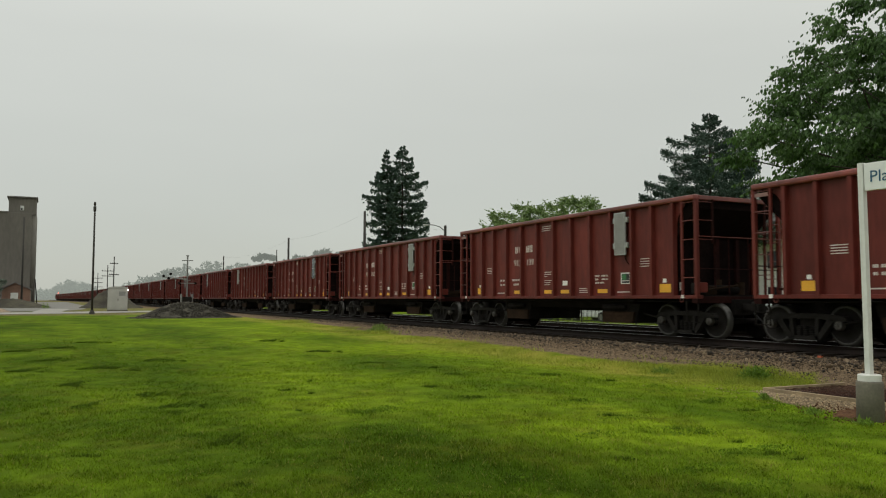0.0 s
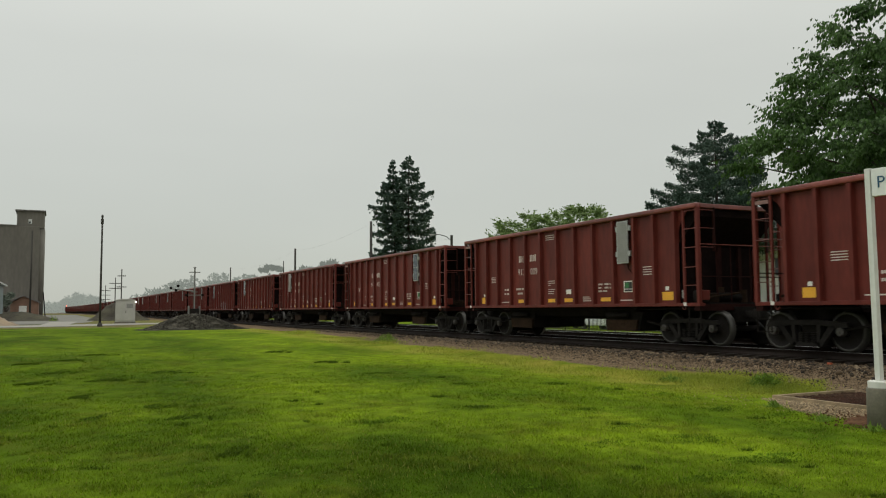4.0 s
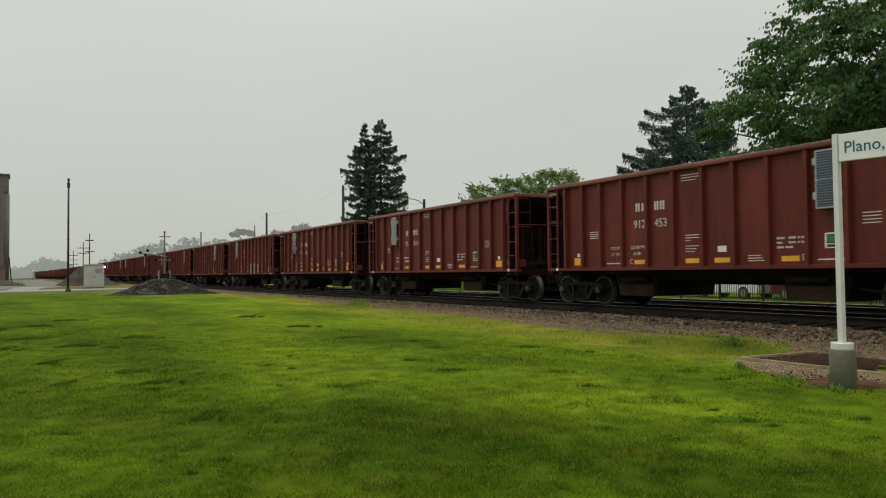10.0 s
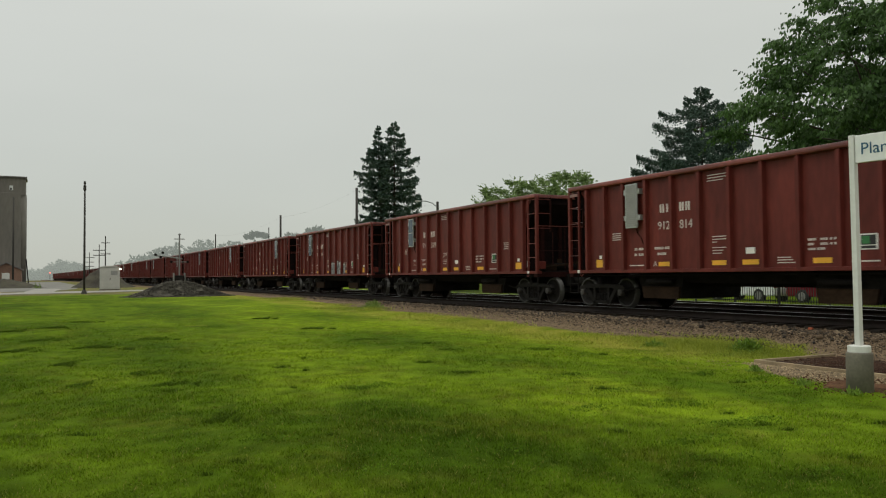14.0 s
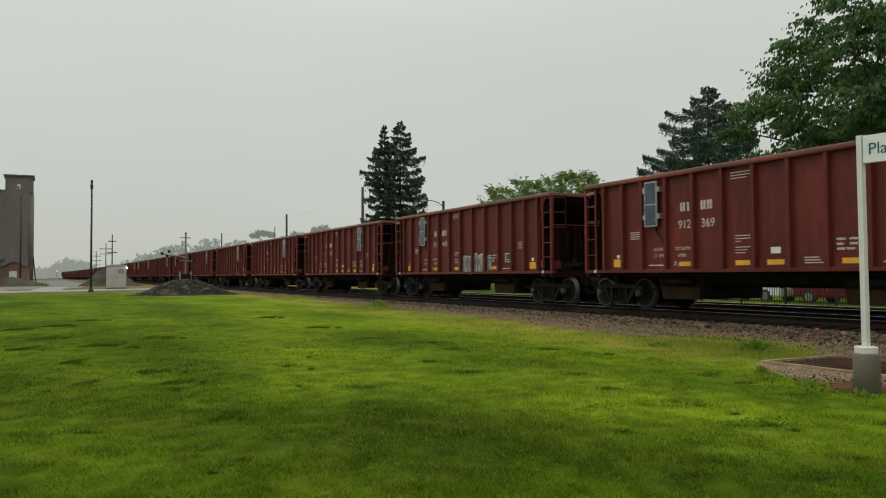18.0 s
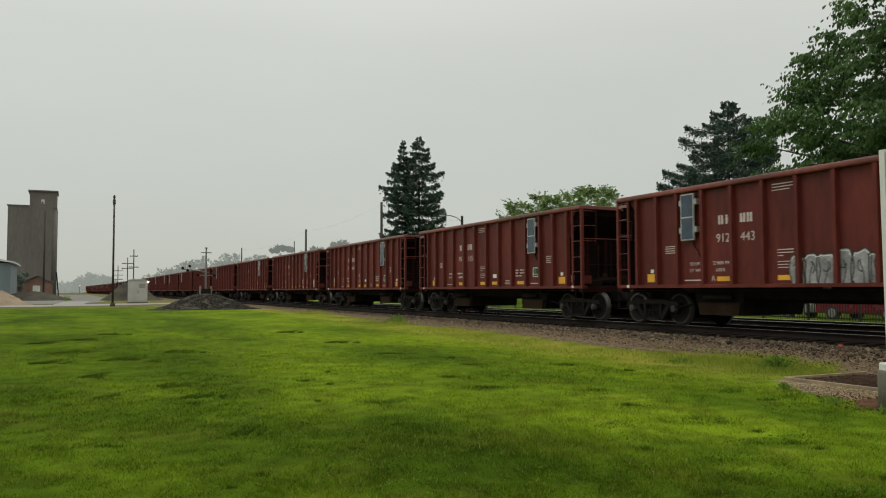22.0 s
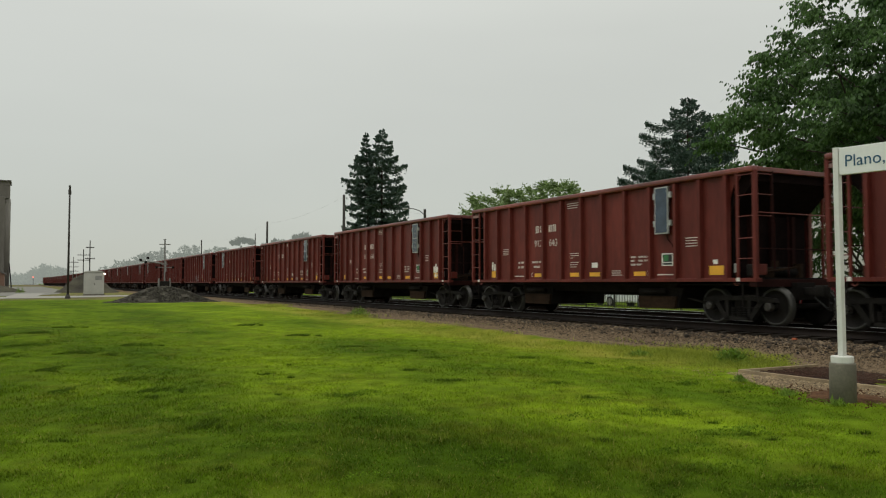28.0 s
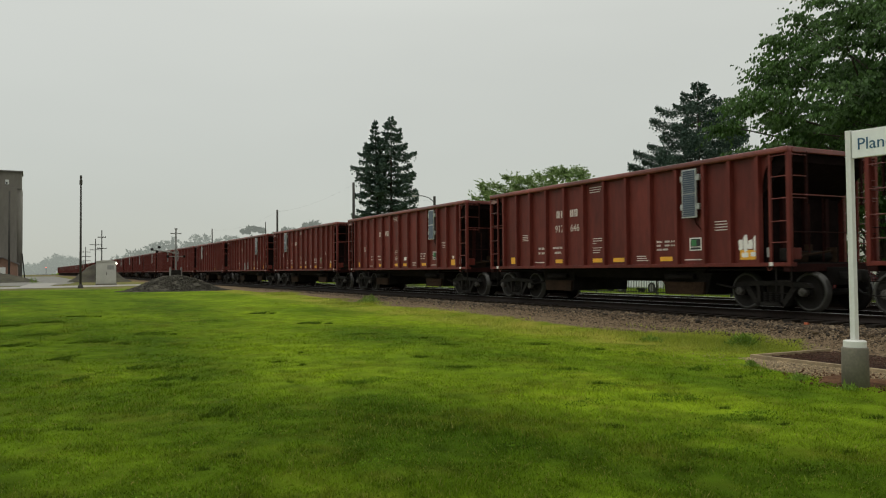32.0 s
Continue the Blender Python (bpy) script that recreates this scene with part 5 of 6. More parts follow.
def lawn_spots(r, n):
    """A fan over the lawn, thicker near the standpoint."""
    d = 4.6 + 36 * r.beta(0.75, 2.6, n)
    a = np.radians(26.4) + np.radians(r.uniform(-35, 36, n))
    x, y = d * np.sin(a), d * np.cos(a)
    keep = (x < 12.9 + 0.5 * patchy(x, y, 0.9, 0.3)) & (earthy(x, y) < 0.6 + 0.2 * patchy(x, y, 2.1, 1)) & ~((x > gravel_edge(y) + 0.12 + 0.22 * patchy(x, y, 2.3, 1)) & (x < 13.9) & (y < 10.25 + 0.1 * patchy(x, y, 3, 2)))
    return x[keep], y[keep]


blade_field("lawn_grass", 420000, lawn_spots, lambda r, x, y: (0.030 + 0.008 * patchy(x, y, 0.8, 1) + 0.009 * patchy(x, y, 3.1, 2)).clip(0.021, 0.07) * r.uniform(0.6, 1.3, len(x)), lambda x, y: 0.0022 + 0.00022 * np.hypot(x, y), M_BLADE, "short wet green lawn grass in uneven tufts", 31, 1.35)


def round_spots(r, n):
    """The same lawn, thinner, all round the standpoint."""
    d, a = 15 * np.sqrt(r.uniform(0, 1, n)), r.uniform(0, 2 * np.pi, n)
    x, y = d * np.sin(a), d * np.cos(a)
    keep = (x < 10.2) & ~((d > 5.2 - r.exponential(0.6, n)) & (np.abs((np.degrees(a) + 180 - 26.4) % 360 - 180) < 35 + r.normal(0, 2, n)))
    return x[keep], y[keep]


blade_field("lawn_grass", 80000, round_spots, lambda r, x, y: r.uniform(0.02, 0.045, len(x)), lambda x, y: 0.004 + 0 * x, M_BLADE, "short wet green lawn grass", 36, 1.05)


def rough_spots(r, n):
    """Longer grass along the edge of the earth."""
    y = 9 + 45 * r.beta(0.9, 1.8, n)
    x = 12.35 + 0.5 * r.normal(0, 1, n) + 0.35 * patchy(y * 0, y, 0.9, 1) - 0.9 * step(16, 19, y) * (1 - step(19, 24, y)) + 0.5 * step(11, 13, y) * (1 - step(13, 16, y))
    keep = (x < 13.6) & (r.uniform(0, 1, n) < 0.5 + 0.5 * patchy(x, y, 0.7, 2)) & ~((y < 10.3) & (x > 10.8))
    return x[keep], y[keep]


blade_field("verge_grass", 26000, rough_spots, lambda r, x, y: (0.085 + 0.05 * patchy(x, y, 0.6, 3)).clip(0.03, 0.17) * r.uniform(0.5, 1.3, len(x)), lambda x, y: 0.003 + 0.0002 * np.hypot(x, y), M_VERGE, "longer yellow-green grass along the ballast", 32, 0.9)


RIDGES = ((0.39, 26.39, 0.5), (-0.7, 25.54, 0.4), (-0.39, 19.37, 0.45), (0.12, 21.82, 0.5), (1.26, 19.32, 0.8), (2.6, 20.92, 0.6), (1.74, 14.44, 0.52), (1.85, 12.68, 0.4), (1.8, 8.96, 0.2), (0.38, 16.48, 0.2), (0.49, 13.27, 0.12), (1.38, 29.39, 0.7), (7.51, 23.25, 0.6), (7.18, 28.03, 0.5))


def ridge_spots(r, n):
    """Ragged fronts of longer turf, dark blades painting the shadow lines of turf edges, with the grass thinning out
    behind.
    """
    row = np.array(RIDGES)[r.integers(0, len(RIDGES), n)]
    u = r.uniform(-1, 1, n)
    u = np.where(r.uniform(0, 1, n) < 0.45 + 0.5 * np.sin(u * 9 + row[:, 1] * 3), u, u * 0.4 - 0.3)
    back = r.exponential(0.30, n) * (1 - u * u)
    wave = 0.16 * row[:, 2] * np.sin(u * 3.2 + row[:, 0] * 7) + 0.05 * np.sin(u * 11 + row[:, 1])
    return row[:, 0] + 0.89 * u * row[:, 2] + 0.45 * (wave + back), row[:, 1] - 0.45 * u * row[:, 2] + 0.89 * (wave + back)


blade_field("grass_tufts", 14000, ridge_spots, lambda r, x, y: r.uniform(0.018, 0.055, len(x)), lambda x, y: 0.0028 + 0.0002 * np.hypot(x, y), M_TUFT, "ragged fronts of longer grass, coloured dark as turf-edge shade", 33, 0.7)


def tuft_spots(r, n):
    """Small dark coarse tufts strewn over the lawn."""
    rows = [(4.11, 10.77, 0.3), (7.66, 14.76, 0.3), (9.48, 14.02, 0.35), (7.52, 10.41, 0.2), (6.2, 12.97, 0.2), (6.1, 11.43, 0.32), (7.24, 18.51, 0.4), (6.98, 6.19, 0.2), (6.6, 6.32, 0.17), (6.99, 5.85, 0.1), (7.11, 7.76, 0.13), (7.23, 7.46, 0.08), (6.41, 4.68, 0.08), (8.16, 5.63, 0.1), (9.2, 8.53, 0.17)]
    for _ in range(28):
        d, a = 4.6 + 18 * r.beta(1, 1.8), math.radians(26.4) + math.radians(r.uniform(-33, 33))
        rows.append((d * math.sin(a), d * math.cos(a), r.uniform(0.05, 0.16)))
    row = np.array([q for q in rows if q[0] < 10.0])
    row = row[r.choice(len(row), n, p=row[:, 2] / row[:, 2].sum())]
    u, v = r.normal(0, 0.5, n) * row[:, 2], r.normal(0, 0.2, n) * row[:, 2]
    return row[:, 0] + 0.89 * u + 0.45 * v, row[:, 1] - 0.45 * u + 0.89 * v


blade_field("grass_tufts", 5000, tuft_spots, lambda r, x, y: r.uniform(0.02, 0.065, len(x)), lambda x, y: 0.0028 + 0.0002 * np.hypot(x, y), M_TUFT, "coarse dark green tufts in the lawn", 35, 0.8)


def clover():
    """Low dark leafy clumps in the lawn, as one mass of small leaves; some paint shadowed ruts."""
    r = np.random.default_rng(41)
    # the seven rows from (1.6, 14.3) on are dark leaves for rut shadows
    rows = [(6.96, 6.33, 0.34), (6.6, 6.3, 0.26), (7.2, 7.45, 0.2), (7.06, 7.67, 0.3), (7.08, 8.7, 0.22), (7.5, 10.2, 0.35), (9.5, 9.5, 0.3), (5.8, 5.8, 0.22), (5.7, 5.1, 0.18), (1.6, 14.3, 0.5), (1.8, 12.5, 0.45), (0.4, 27.5, 0.8), (0.0, 22.2, 0.7), (2.5, 20.6, 0.6), (1.0, 22.9, 0.6), (1.8, 20.1, 0.7), (9.9, 8.6, 0.2), (8.9, 8.0, 0.25)]
    for _ in range(34):
        d, a = 4.5 + 16 * r.beta(1, 1.8), math.radians(26.4) + math.radians(r.uniform(-33, 34))
        rows.append((d * math.sin(a), d * math.cos(a), r.uniform(0.08, 0.26)))
    pts = []
    for x, y, w in rows:
        if x > 10.2:
            continue
        n = int(120 + 800 * w)
        q = r.normal(0, 1, (n, 2)) * np.array([w, 0.45 * w])
        q[:, 1] += 0.25 * w * np.sin(q[:, 0] * 5 / w + 10 * x)
        px_, py_ = x + q[:, 0], y + q[:, 1]
        h = (0.018 + 0.045 * np.exp(-((q[:, 0] / w) ** 2 + (q[:, 1] / (0.45 * w)) ** 2))) * r.uniform(0.3, 1.1, n)
        pts.append(np.stack([px_, py_, lie(px_, py_) + h], 1))
    p = np.concatenate(pts)
    v, f = leaf_cards(p, 0.012, r, 0.0, np.tile(np.array([0.0, 0.0, 1.0]), (len(p), 1)) + r.normal(0, 0.5, (len(p), 3)), 1.5)
    tagged(new("clover", quick("clover", v, f, M_CLOVER)), "low dark green clover clumps, some standing in for shadowed ruts", "clover", kind="stuff")


clover()


def corner_spots(r, n):
    x, y = 12.75 + r.normal(0, 0.42, n), 12.0 + r.normal(0, 1.1, n)
    keep = (x < 13.25) & (y > 10.4) & (x > 11.4)
    return x[keep], y[keep]


blade_field("verge_grass", 11000, corner_spots, lambda r, x, y: r.uniform(0.04, 0.14, len(x)), lambda x, y: 0.004 + 0 * x, M_VERGE, "tall green grass beside the end of the paving", 34, 1.0)


def weed(x, y, h, w, n, seed, label):
    r = np.random.default_rng(seed)
    t = thing("weed_clump", label, "weed", pose(x, y, float(lie(x, y))), group="weeds by the track")
    p = r.normal(0, 1, (n, 3)) * np.array([w, w, 0]) * 0.3
    p[:, 2] = r.uniform(0, 1, n) * h * np.exp(-(p[:, 0] ** 2 + p[:, 1] ** 2) / (w * w) * 4)
    v, f = leaf_cards(p, 0.022 + 0.02 * h, r, -0.9, p * np.array([1, 1, 0.2]), 3.0)
    part("leaves", quick("leaves", v, f, M_WEED), None, t)
    st = bmesh.new()
    for k in range(12):
        a = r.uniform(0, 6.28)
        cyl(st, (0, 0, -0.02), (w * 0.4 * math.cos(a), w * 0.4 * math.sin(a), h * 0.8), 0.006, 0.003, n=4)
    part("stems", st, M_WEED, t)


weed(12.9, 32.2, 0.36, 0.8, 700, 1, "leafy green weed clump at the edge of the ballast")
weed(12.7, 11.6, 0.24, 0.45, 600, 2, "dark green weed clump beside the paving")
weed(12.1, 13.6, 0.12, 0.4, 200, 3, "low green weeds beside the paving")
for k, (x, y) in enumerate(((10.35, 9.3), (9.75, 7.9), (9.6, 7.0))):
    weed(x, y, 0.05, 0.2, 110, 10 + k, "low dark green weed tuft in the lawn")


# ---- station sign ----
def station_sign():
    s = thing("station_sign", "white station sign on a slim post in a concrete footing", "sign", pose(9.9, 7.12, 0))
    # the post leans a touch; the board runs on towards the standpoint's right
    foot = bmesh.new()
    lathe(foot, [(0.172, -0.15), (0.168, 0.5), (0.16, 0.52)], (0, 0, 0), "z", 28)
    part("footing", foot, M_CONC, s, "round grey concrete footing", True)
    col = bmesh.new()
    lathe(col, [(0.142, 0.52), (0.145, 0.525), (0.145, 0.60), (0.135, 0.61)], (0, 0, 0), "z", 28)
    part("collar", col, M_PAINTW, s, "pale painted steel collar")
    post = bmesh.new()
    top = Vector((0.0, 0.02, 3.46))
    prism(post, [(-0.038, -0.038), (0.038, -0.038), (0.038, 0.038), (-0.038, 0.038)], "z", 0, 1)
    for v in post.verts:
        f = v.co.z
        v.co = Vector((v.co.x, v.co.y, 0)) + Vector((0, 0, 0.6)).lerp(top, f)
    part("post", post, M_PAINTW, s, "slim white square post")
    d = Vector((0.15, -0.99, 0)).normalized()
    nrm = Vector((-d.y, d.x, 0)) * -1
    a = Vector((0.0, 0.02, 0)) + d * 0.045
    L, z0, z1 = 2.3, 3.075, 3.45
    b = bmesh.new()
    box(b, 0, L, -0.03, 0.03, z0, z1, 0.008)
    m = Matrix(((d.x, -d.y, 0, a.x), (d.y, d.x, 0, a.y), (0, 0, 1, 0), (0, 0, 0, 1)))
    bmesh.ops.transform(b, matrix=m, verts=b.verts)
    board = part("board", b, M_SIGN, s, "white enamelled name board")
    at = Matrix.Translation(a + d * 0.07 + Vector((d.y, -d.x, 0)) * 0.033 + Vector((0, 0, 3.185))) @ Matrix(((d.x, 0, d.y, 0), (d.y, 0, -d.x, 0), (0, 1, 0, 0), (0, 0, 0, 1)))
    letters("Plano, IL", 0, 0, 0.225, board, "lettering", M_TEAL, at, "dark blue letters")
    p2 = bmesh.new()
    e = a + d * (L + 0.06)
    box(p2, e.x - 0.06, e.x + 0.06, e.y - 0.06, e.y + 0.06, 0.0, 3.46)
    part("post", p2, M_PAINTW, s)


station_sign()


# ---- platform edge ----
def platform():
    p = thing("pavement", "wet dark red brick paving edged with pale concrete kerb", "pavement", kind="structure")
    X0, X1, Y1 = 11.42, 13.45, 10.15
    bed = box(bmesh.new(), X0, X1, -12, Y1, -0.2, -0.02)
    part("bed", bed, M_BLACK, p, "dark joint sand")
    for k, (x0, x1, y0, y1) in enumerate(((X0 - 0.07, X0, -12, 2.0), (X0 - 0.07, X0, 2.015, 5.0), (X0 - 0.07, X0, 5.015, 8.0), (X0 - 0.07, X0, 8.015, Y1 + 0.07), (X0 + 0.01, X1, Y1, Y1 + 0.07))):
        part("kerb", box(bmesh.new(), x0, x1, y0, y1, -0.2, 0.062, 0.01), M_KERB, p, "stained tan kerb")
    brick = mesh_of("paver", box(bmesh.new(), 0.003, 0.098, 0.003, 0.198, 0.0, 0.055, 0.004), M_PAVER)
    r = random.Random(3)
    for j in range(11):
        for i in range(20):
            y = Y1 - 0.2 * (j + 1) - (0.1 if i % 2 else 0)
            if i % 2 and j == 10:
                continue
            part("paver", brick, None, p).matrix_basis = pose(X0 + 0.1 * i, y, -0.035 + r.uniform(0, 0.006), r.uniform(-1, 1), r.uniform(-1, 1), 0)
    v, f = [], []
    for j in range(60):
        for i in range(20):
            y = Y1 - 2.4 - 0.2 * (j + 1) - (0.1 if i % 2 else 0)
            b = len(v)
            x = X0 + 0.1 * i
            z = 0.018 + r.uniform(0, 0.006)
            v += [(x + 0.004, y + 0.004, z), (x + 0.096, y + 0.004, z), (x + 0.096, y + 0.196, z), (x + 0.004, y + 0.196, z), (x + 0.004, y + 0.004, -0.02), (x + 0.096, y + 0.004, -0.02), (x + 0.096, y + 0.196, -0.02), (x + 0.004, y + 0.196, -0.02)]
            f += [(b, b + 1, b + 2, b + 3), (b, b + 4, b + 5, b + 1), (b + 1, b + 5, b + 6, b + 2), (b + 2, b + 6, b + 7, b + 3), (b + 3, b + 7, b + 4, b)]
    tagged(part("paver_field", quick("paver_field", v, f, M_PAVERS), None, p), kind="stuff")


platform()
_gr = np.random.default_rng(18)
gravel_y = 10.3 - 5.5 * _gr.uniform(0, 1, 8500) ** 0.9
gravel_x = 11.33 - (11.33 - gravel_edge(gravel_y) + 0.1) * _gr.uniform(0, 1, 8500) ** 1.3
stones("pea_gravel", 8500, lambda r, n: gravel_x, lambda r, n: gravel_y, 0.0092, M_GRAVEL, "pale gravel strip along the kerb", 8, plain=True)
stones("scattered_gravel", 420, lambda r, n: 10.9 + r.normal(0, 0.4, n), lambda r, n: 9.6 + r.normal(0, 1.0, n), 0.009, M_GRAVEL, "loose pale gravel strayed into the grass", 9, plain=True)


def soil_patch(x, y, rx, ry, seed):
    """A thin spread of wet soil with a ragged edge."""
    r = np.random.default_rng(seed)
    k = 34
    v, f = [(0, 0, 0.035)], []
    for i, q in enumerate((0.35, 0.7, 1.0)):
        for j in range(k):
            a = 2 * math.pi * j / k
            w = q * (1 + 0.2 * math.sin(3 * a + seed) + 0.12 * r.normal())
            v.append((rx * w * math.cos(a), ry * w * math.sin(a), (0.034, 0.024, -0.03)[i] + 0.006 * r.normal()))
    f += [(0, 1 + j, 1 + (j + 1) % k) for j in range(k)]
    for i in range(2):
        f += [(1 + i * k + j, 1 + (i + 1) * k + j, 1 + (i + 1) * k + (j + 1) % k, 1 + i * k + (j + 1) % k) for j in range(k)]
    ob = part("soil_patch", shape(v, f), M_SOIL, None, "", True)
    ob.matrix_basis = pose(x, y, float(lie(x, y)))
    tagged(ob, "patch of bare wet red-brown soil at the sign footing", "soil", kind="structure")


soil_patch(10.25, 7.35, 0.55, 0.75, 5)
stones("soil_crumbs", 500, lambda r, n: 10.25 + r.normal(0, 0.33, n), lambda r, n: 7.4 + r.normal(0, 0.5, n), 0.013, M_SOIL, "wet brown soil crumbs round the sign footing", 12, lambda x, y: lie(x, y) + 0.012, plain=True)
mk = box(bmesh.new(), -0.05, 0.05, -0.045, 0.045, -0.03, 0.06, 0.015)
tagged(part("track_marker", mk, M_ORANGE), "small orange painted marker beside the rail", "marker").matrix_basis = pose(15.15, 12.05, 0.33, 3, 4, 12)


# ---- poles and lamps ----
def pole(name, x, y, z, top, r0, label, category="utility pole", arms=(), cap=False):
    t = thing(name, label, category, pose(x, y, z))
    bm = bmesh.new()
    cyl(bm, (0, 0, -0.3), (0, 0, top - z), r0, r0 * 0.72, n=12)
    part("shaft", bm, M_POLE, t, smooth=True)
    for h, w in arms:
        b = bmesh.new()
        box(b, -w, w, -0.07, 0.07, top - z - h - 0.07, top - z - h + 0.07)
        part("cross_arm", b, M_POLE, t)
        for k in (-0.9, -0.45, 0.45, 0.9):
            i = bmesh.new()
            lathe(i, [(0.03, 0), (0.06, 0.04), (0.05, 0.12), (0.02, 0.15)], (w * k, 0, top - z - h + 0.07), "z", 8)
            part("insulator", i, M_WIRE, t)
    if cap:
        b = bmesh.new()
        lathe(b, [(r0 * 1.0, -0.55), (r0 * 1.25, -0.5), (r0 * 1.25, -0.15), (r0 * 0.8, -0.1), (r0 * 0.8, 0.02), (r0 * 1.1, 0.05), (r0 * 0.9, 0.2), (0.05, 0.26)], (0, 0, top - z), "z", 12)
        part("pole_cap", b, M_POLE, t)
        b = bmesh.new()
        lathe(b, [(r0 * 2.4, -0.1), (r0 * 2.2, 0.15), (r0 * 1.2, 0.35)], (0, 0, 0), "z", 12)
        part("base_collar", b, M_POLE, t)
    return t


pole("tall_pole", 3.5, 73.6, 0.3, 9.55, 0.095, "tall dark wooden pole standing at the lawn's far edge", cap=True)
pole("utility_pole", 28.0, 73.9, 0.2, 10.3, 0.17, "dark wooden utility pole beyond the tracks")
pole("utility_pole", 28.0, 101.6, 0.2, 9.55, 0.17, "dark wooden utility pole beyond the tracks")
pole("utility_pole", 28.0, 144.0, 0.2, 9.2, 0.14, "dark wooden utility pole beyond the tracks")
pole("utility_pole", 28.0, 107.5, 0.2, 8.3, 0.08, "thin utility pole beyond the tracks")
pole("utility_pole", 12.0, 172, 0.4, 10.0, 0.13, "utility pole with cross-arms down the line", arms=((1.4, 0.75), (3.6, 0.9)))
pole("utility_pole", 13.0, 206, 0.4, 9.6, 0.13, "utility pole with cross-arms down the line", arms=((1.4, 1.3), (2.6, 1.3)))
pole("utility_pole", 13.2, 250, 0.4, 9.0, 0.13, "utility pole with cross-arms down the line", arms=((1.5, 1.3), (2.8, 1.3), (4.0, 1.3)))
pole("utility_pole", -3.75, 155, 0.8, 15.6, 0.17, "bare wooden pole in front of the grain elevator")


def cables():
    t = thing("overhead_wires", "thin grey overhead wires between the poles", "wires")
    for a, b, sag in (((28, 73.9, 10.1), (28, 101.6, 9.3), 0.5), ((28, 101.6, 9.3), (28, 144, 9.0), 0.8), ((28, 73.9, 10.0), (36, 72.3, 8.6), 0.3)):
        bm = bmesh.new()
        pts = [Vector(a).lerp(Vector(b), k / 10) - Vector((0, 0, sag * 4 * (k / 10) * (1 - k / 10))) for k in range(11)]
        for p, q in zip(pts, pts[1:]):
            cyl(bm, p, q, 0.0042, n=4, caps=False)
        part("wire", bm, M_WIRE, t)


cables()


def street_lamp():
    t = thing("street_lamp", "dark street lamp with a curved arm over the road", "street lamp", pose(36.2, 72.5, 0.2))
    bm = bmesh.new()
    cyl(bm, (0, 0, -0.2), (0, 0, 8.9), 0.15, 0.13, n=10)
    part("pole", bm, M_POLE, t)
    bm = bmesh.new()
    pts = [(0, 0, 8.3), (-0.5, 0.2, 8.75), (-1.1, 0.45, 8.95), (-1.7, 0.7, 8.97)]
    for p, q in zip(pts, pts[1:]):
        cyl(bm, p, q, 0.045, n=6)
    part("arm", bm, M_WIRE, t)
    bm = box(bmesh.new(), -2.15, -1.6, 0.62, 0.86, 8.88, 9.02, 0.04)
    part("lamp_head", bm, M_ALU, t, "pale lamp head")


street_lamp()


# ---- signal cabinet, crossing signal, gravel ----
def cabinet():
    t = thing("signal_cabinet", "pale grey steel signal cabinet beside the crossing road", "cabinet", pose(6.85, 92, 0.42, 0, 0, -3))
    part("body", box(bmesh.new(), -0.97, 0.97, -0.9, 0.9, 0, 2.32, 0.02), M_BOX, t)
    roof = bmesh.new()
    prism(roof, [(-1.03, 2.32), (1.03, 2.32), (1.03, 2.36), (0.4, 2.48), (-0.4, 2.48), (-1.03, 2.36)], "y", -0.98, 0.98)
    part("roof", roof, M_BOX, t)
    door = part("door", box(bmesh.new(), -0.85, 0.85, -0.93, -0.9, 0.12, 2.22, 0.008), M_BOX, t)
    part("door_handle", box(bmesh.new(), 0.0, 0.05, -0.98, -0.93, 0.95, 1.2), M_FRAME, door, "dark door handle")
    part("notice", box(bmesh.new(), 0.1, 0.75, -0.936, -0.931, 1.5, 1.95), M_PANELG, door, "faded grey notice")
    part("plinth", box(bmesh.new(), -1.05, 1.05, -1, 1, -0.25, 0.02), M_CONC, t)
    lamp = bmesh.new()
    lathe(lamp, [(0.02, 0.08), (0.07, 0.06), (0.08, 0), (0.05, -0.06)], (1.02, -0.95, 2.12), "z", 10)
    part("lamp", lamp, M_LAMPGLOW, t, "small lit lamp on the corner")


cabinet()


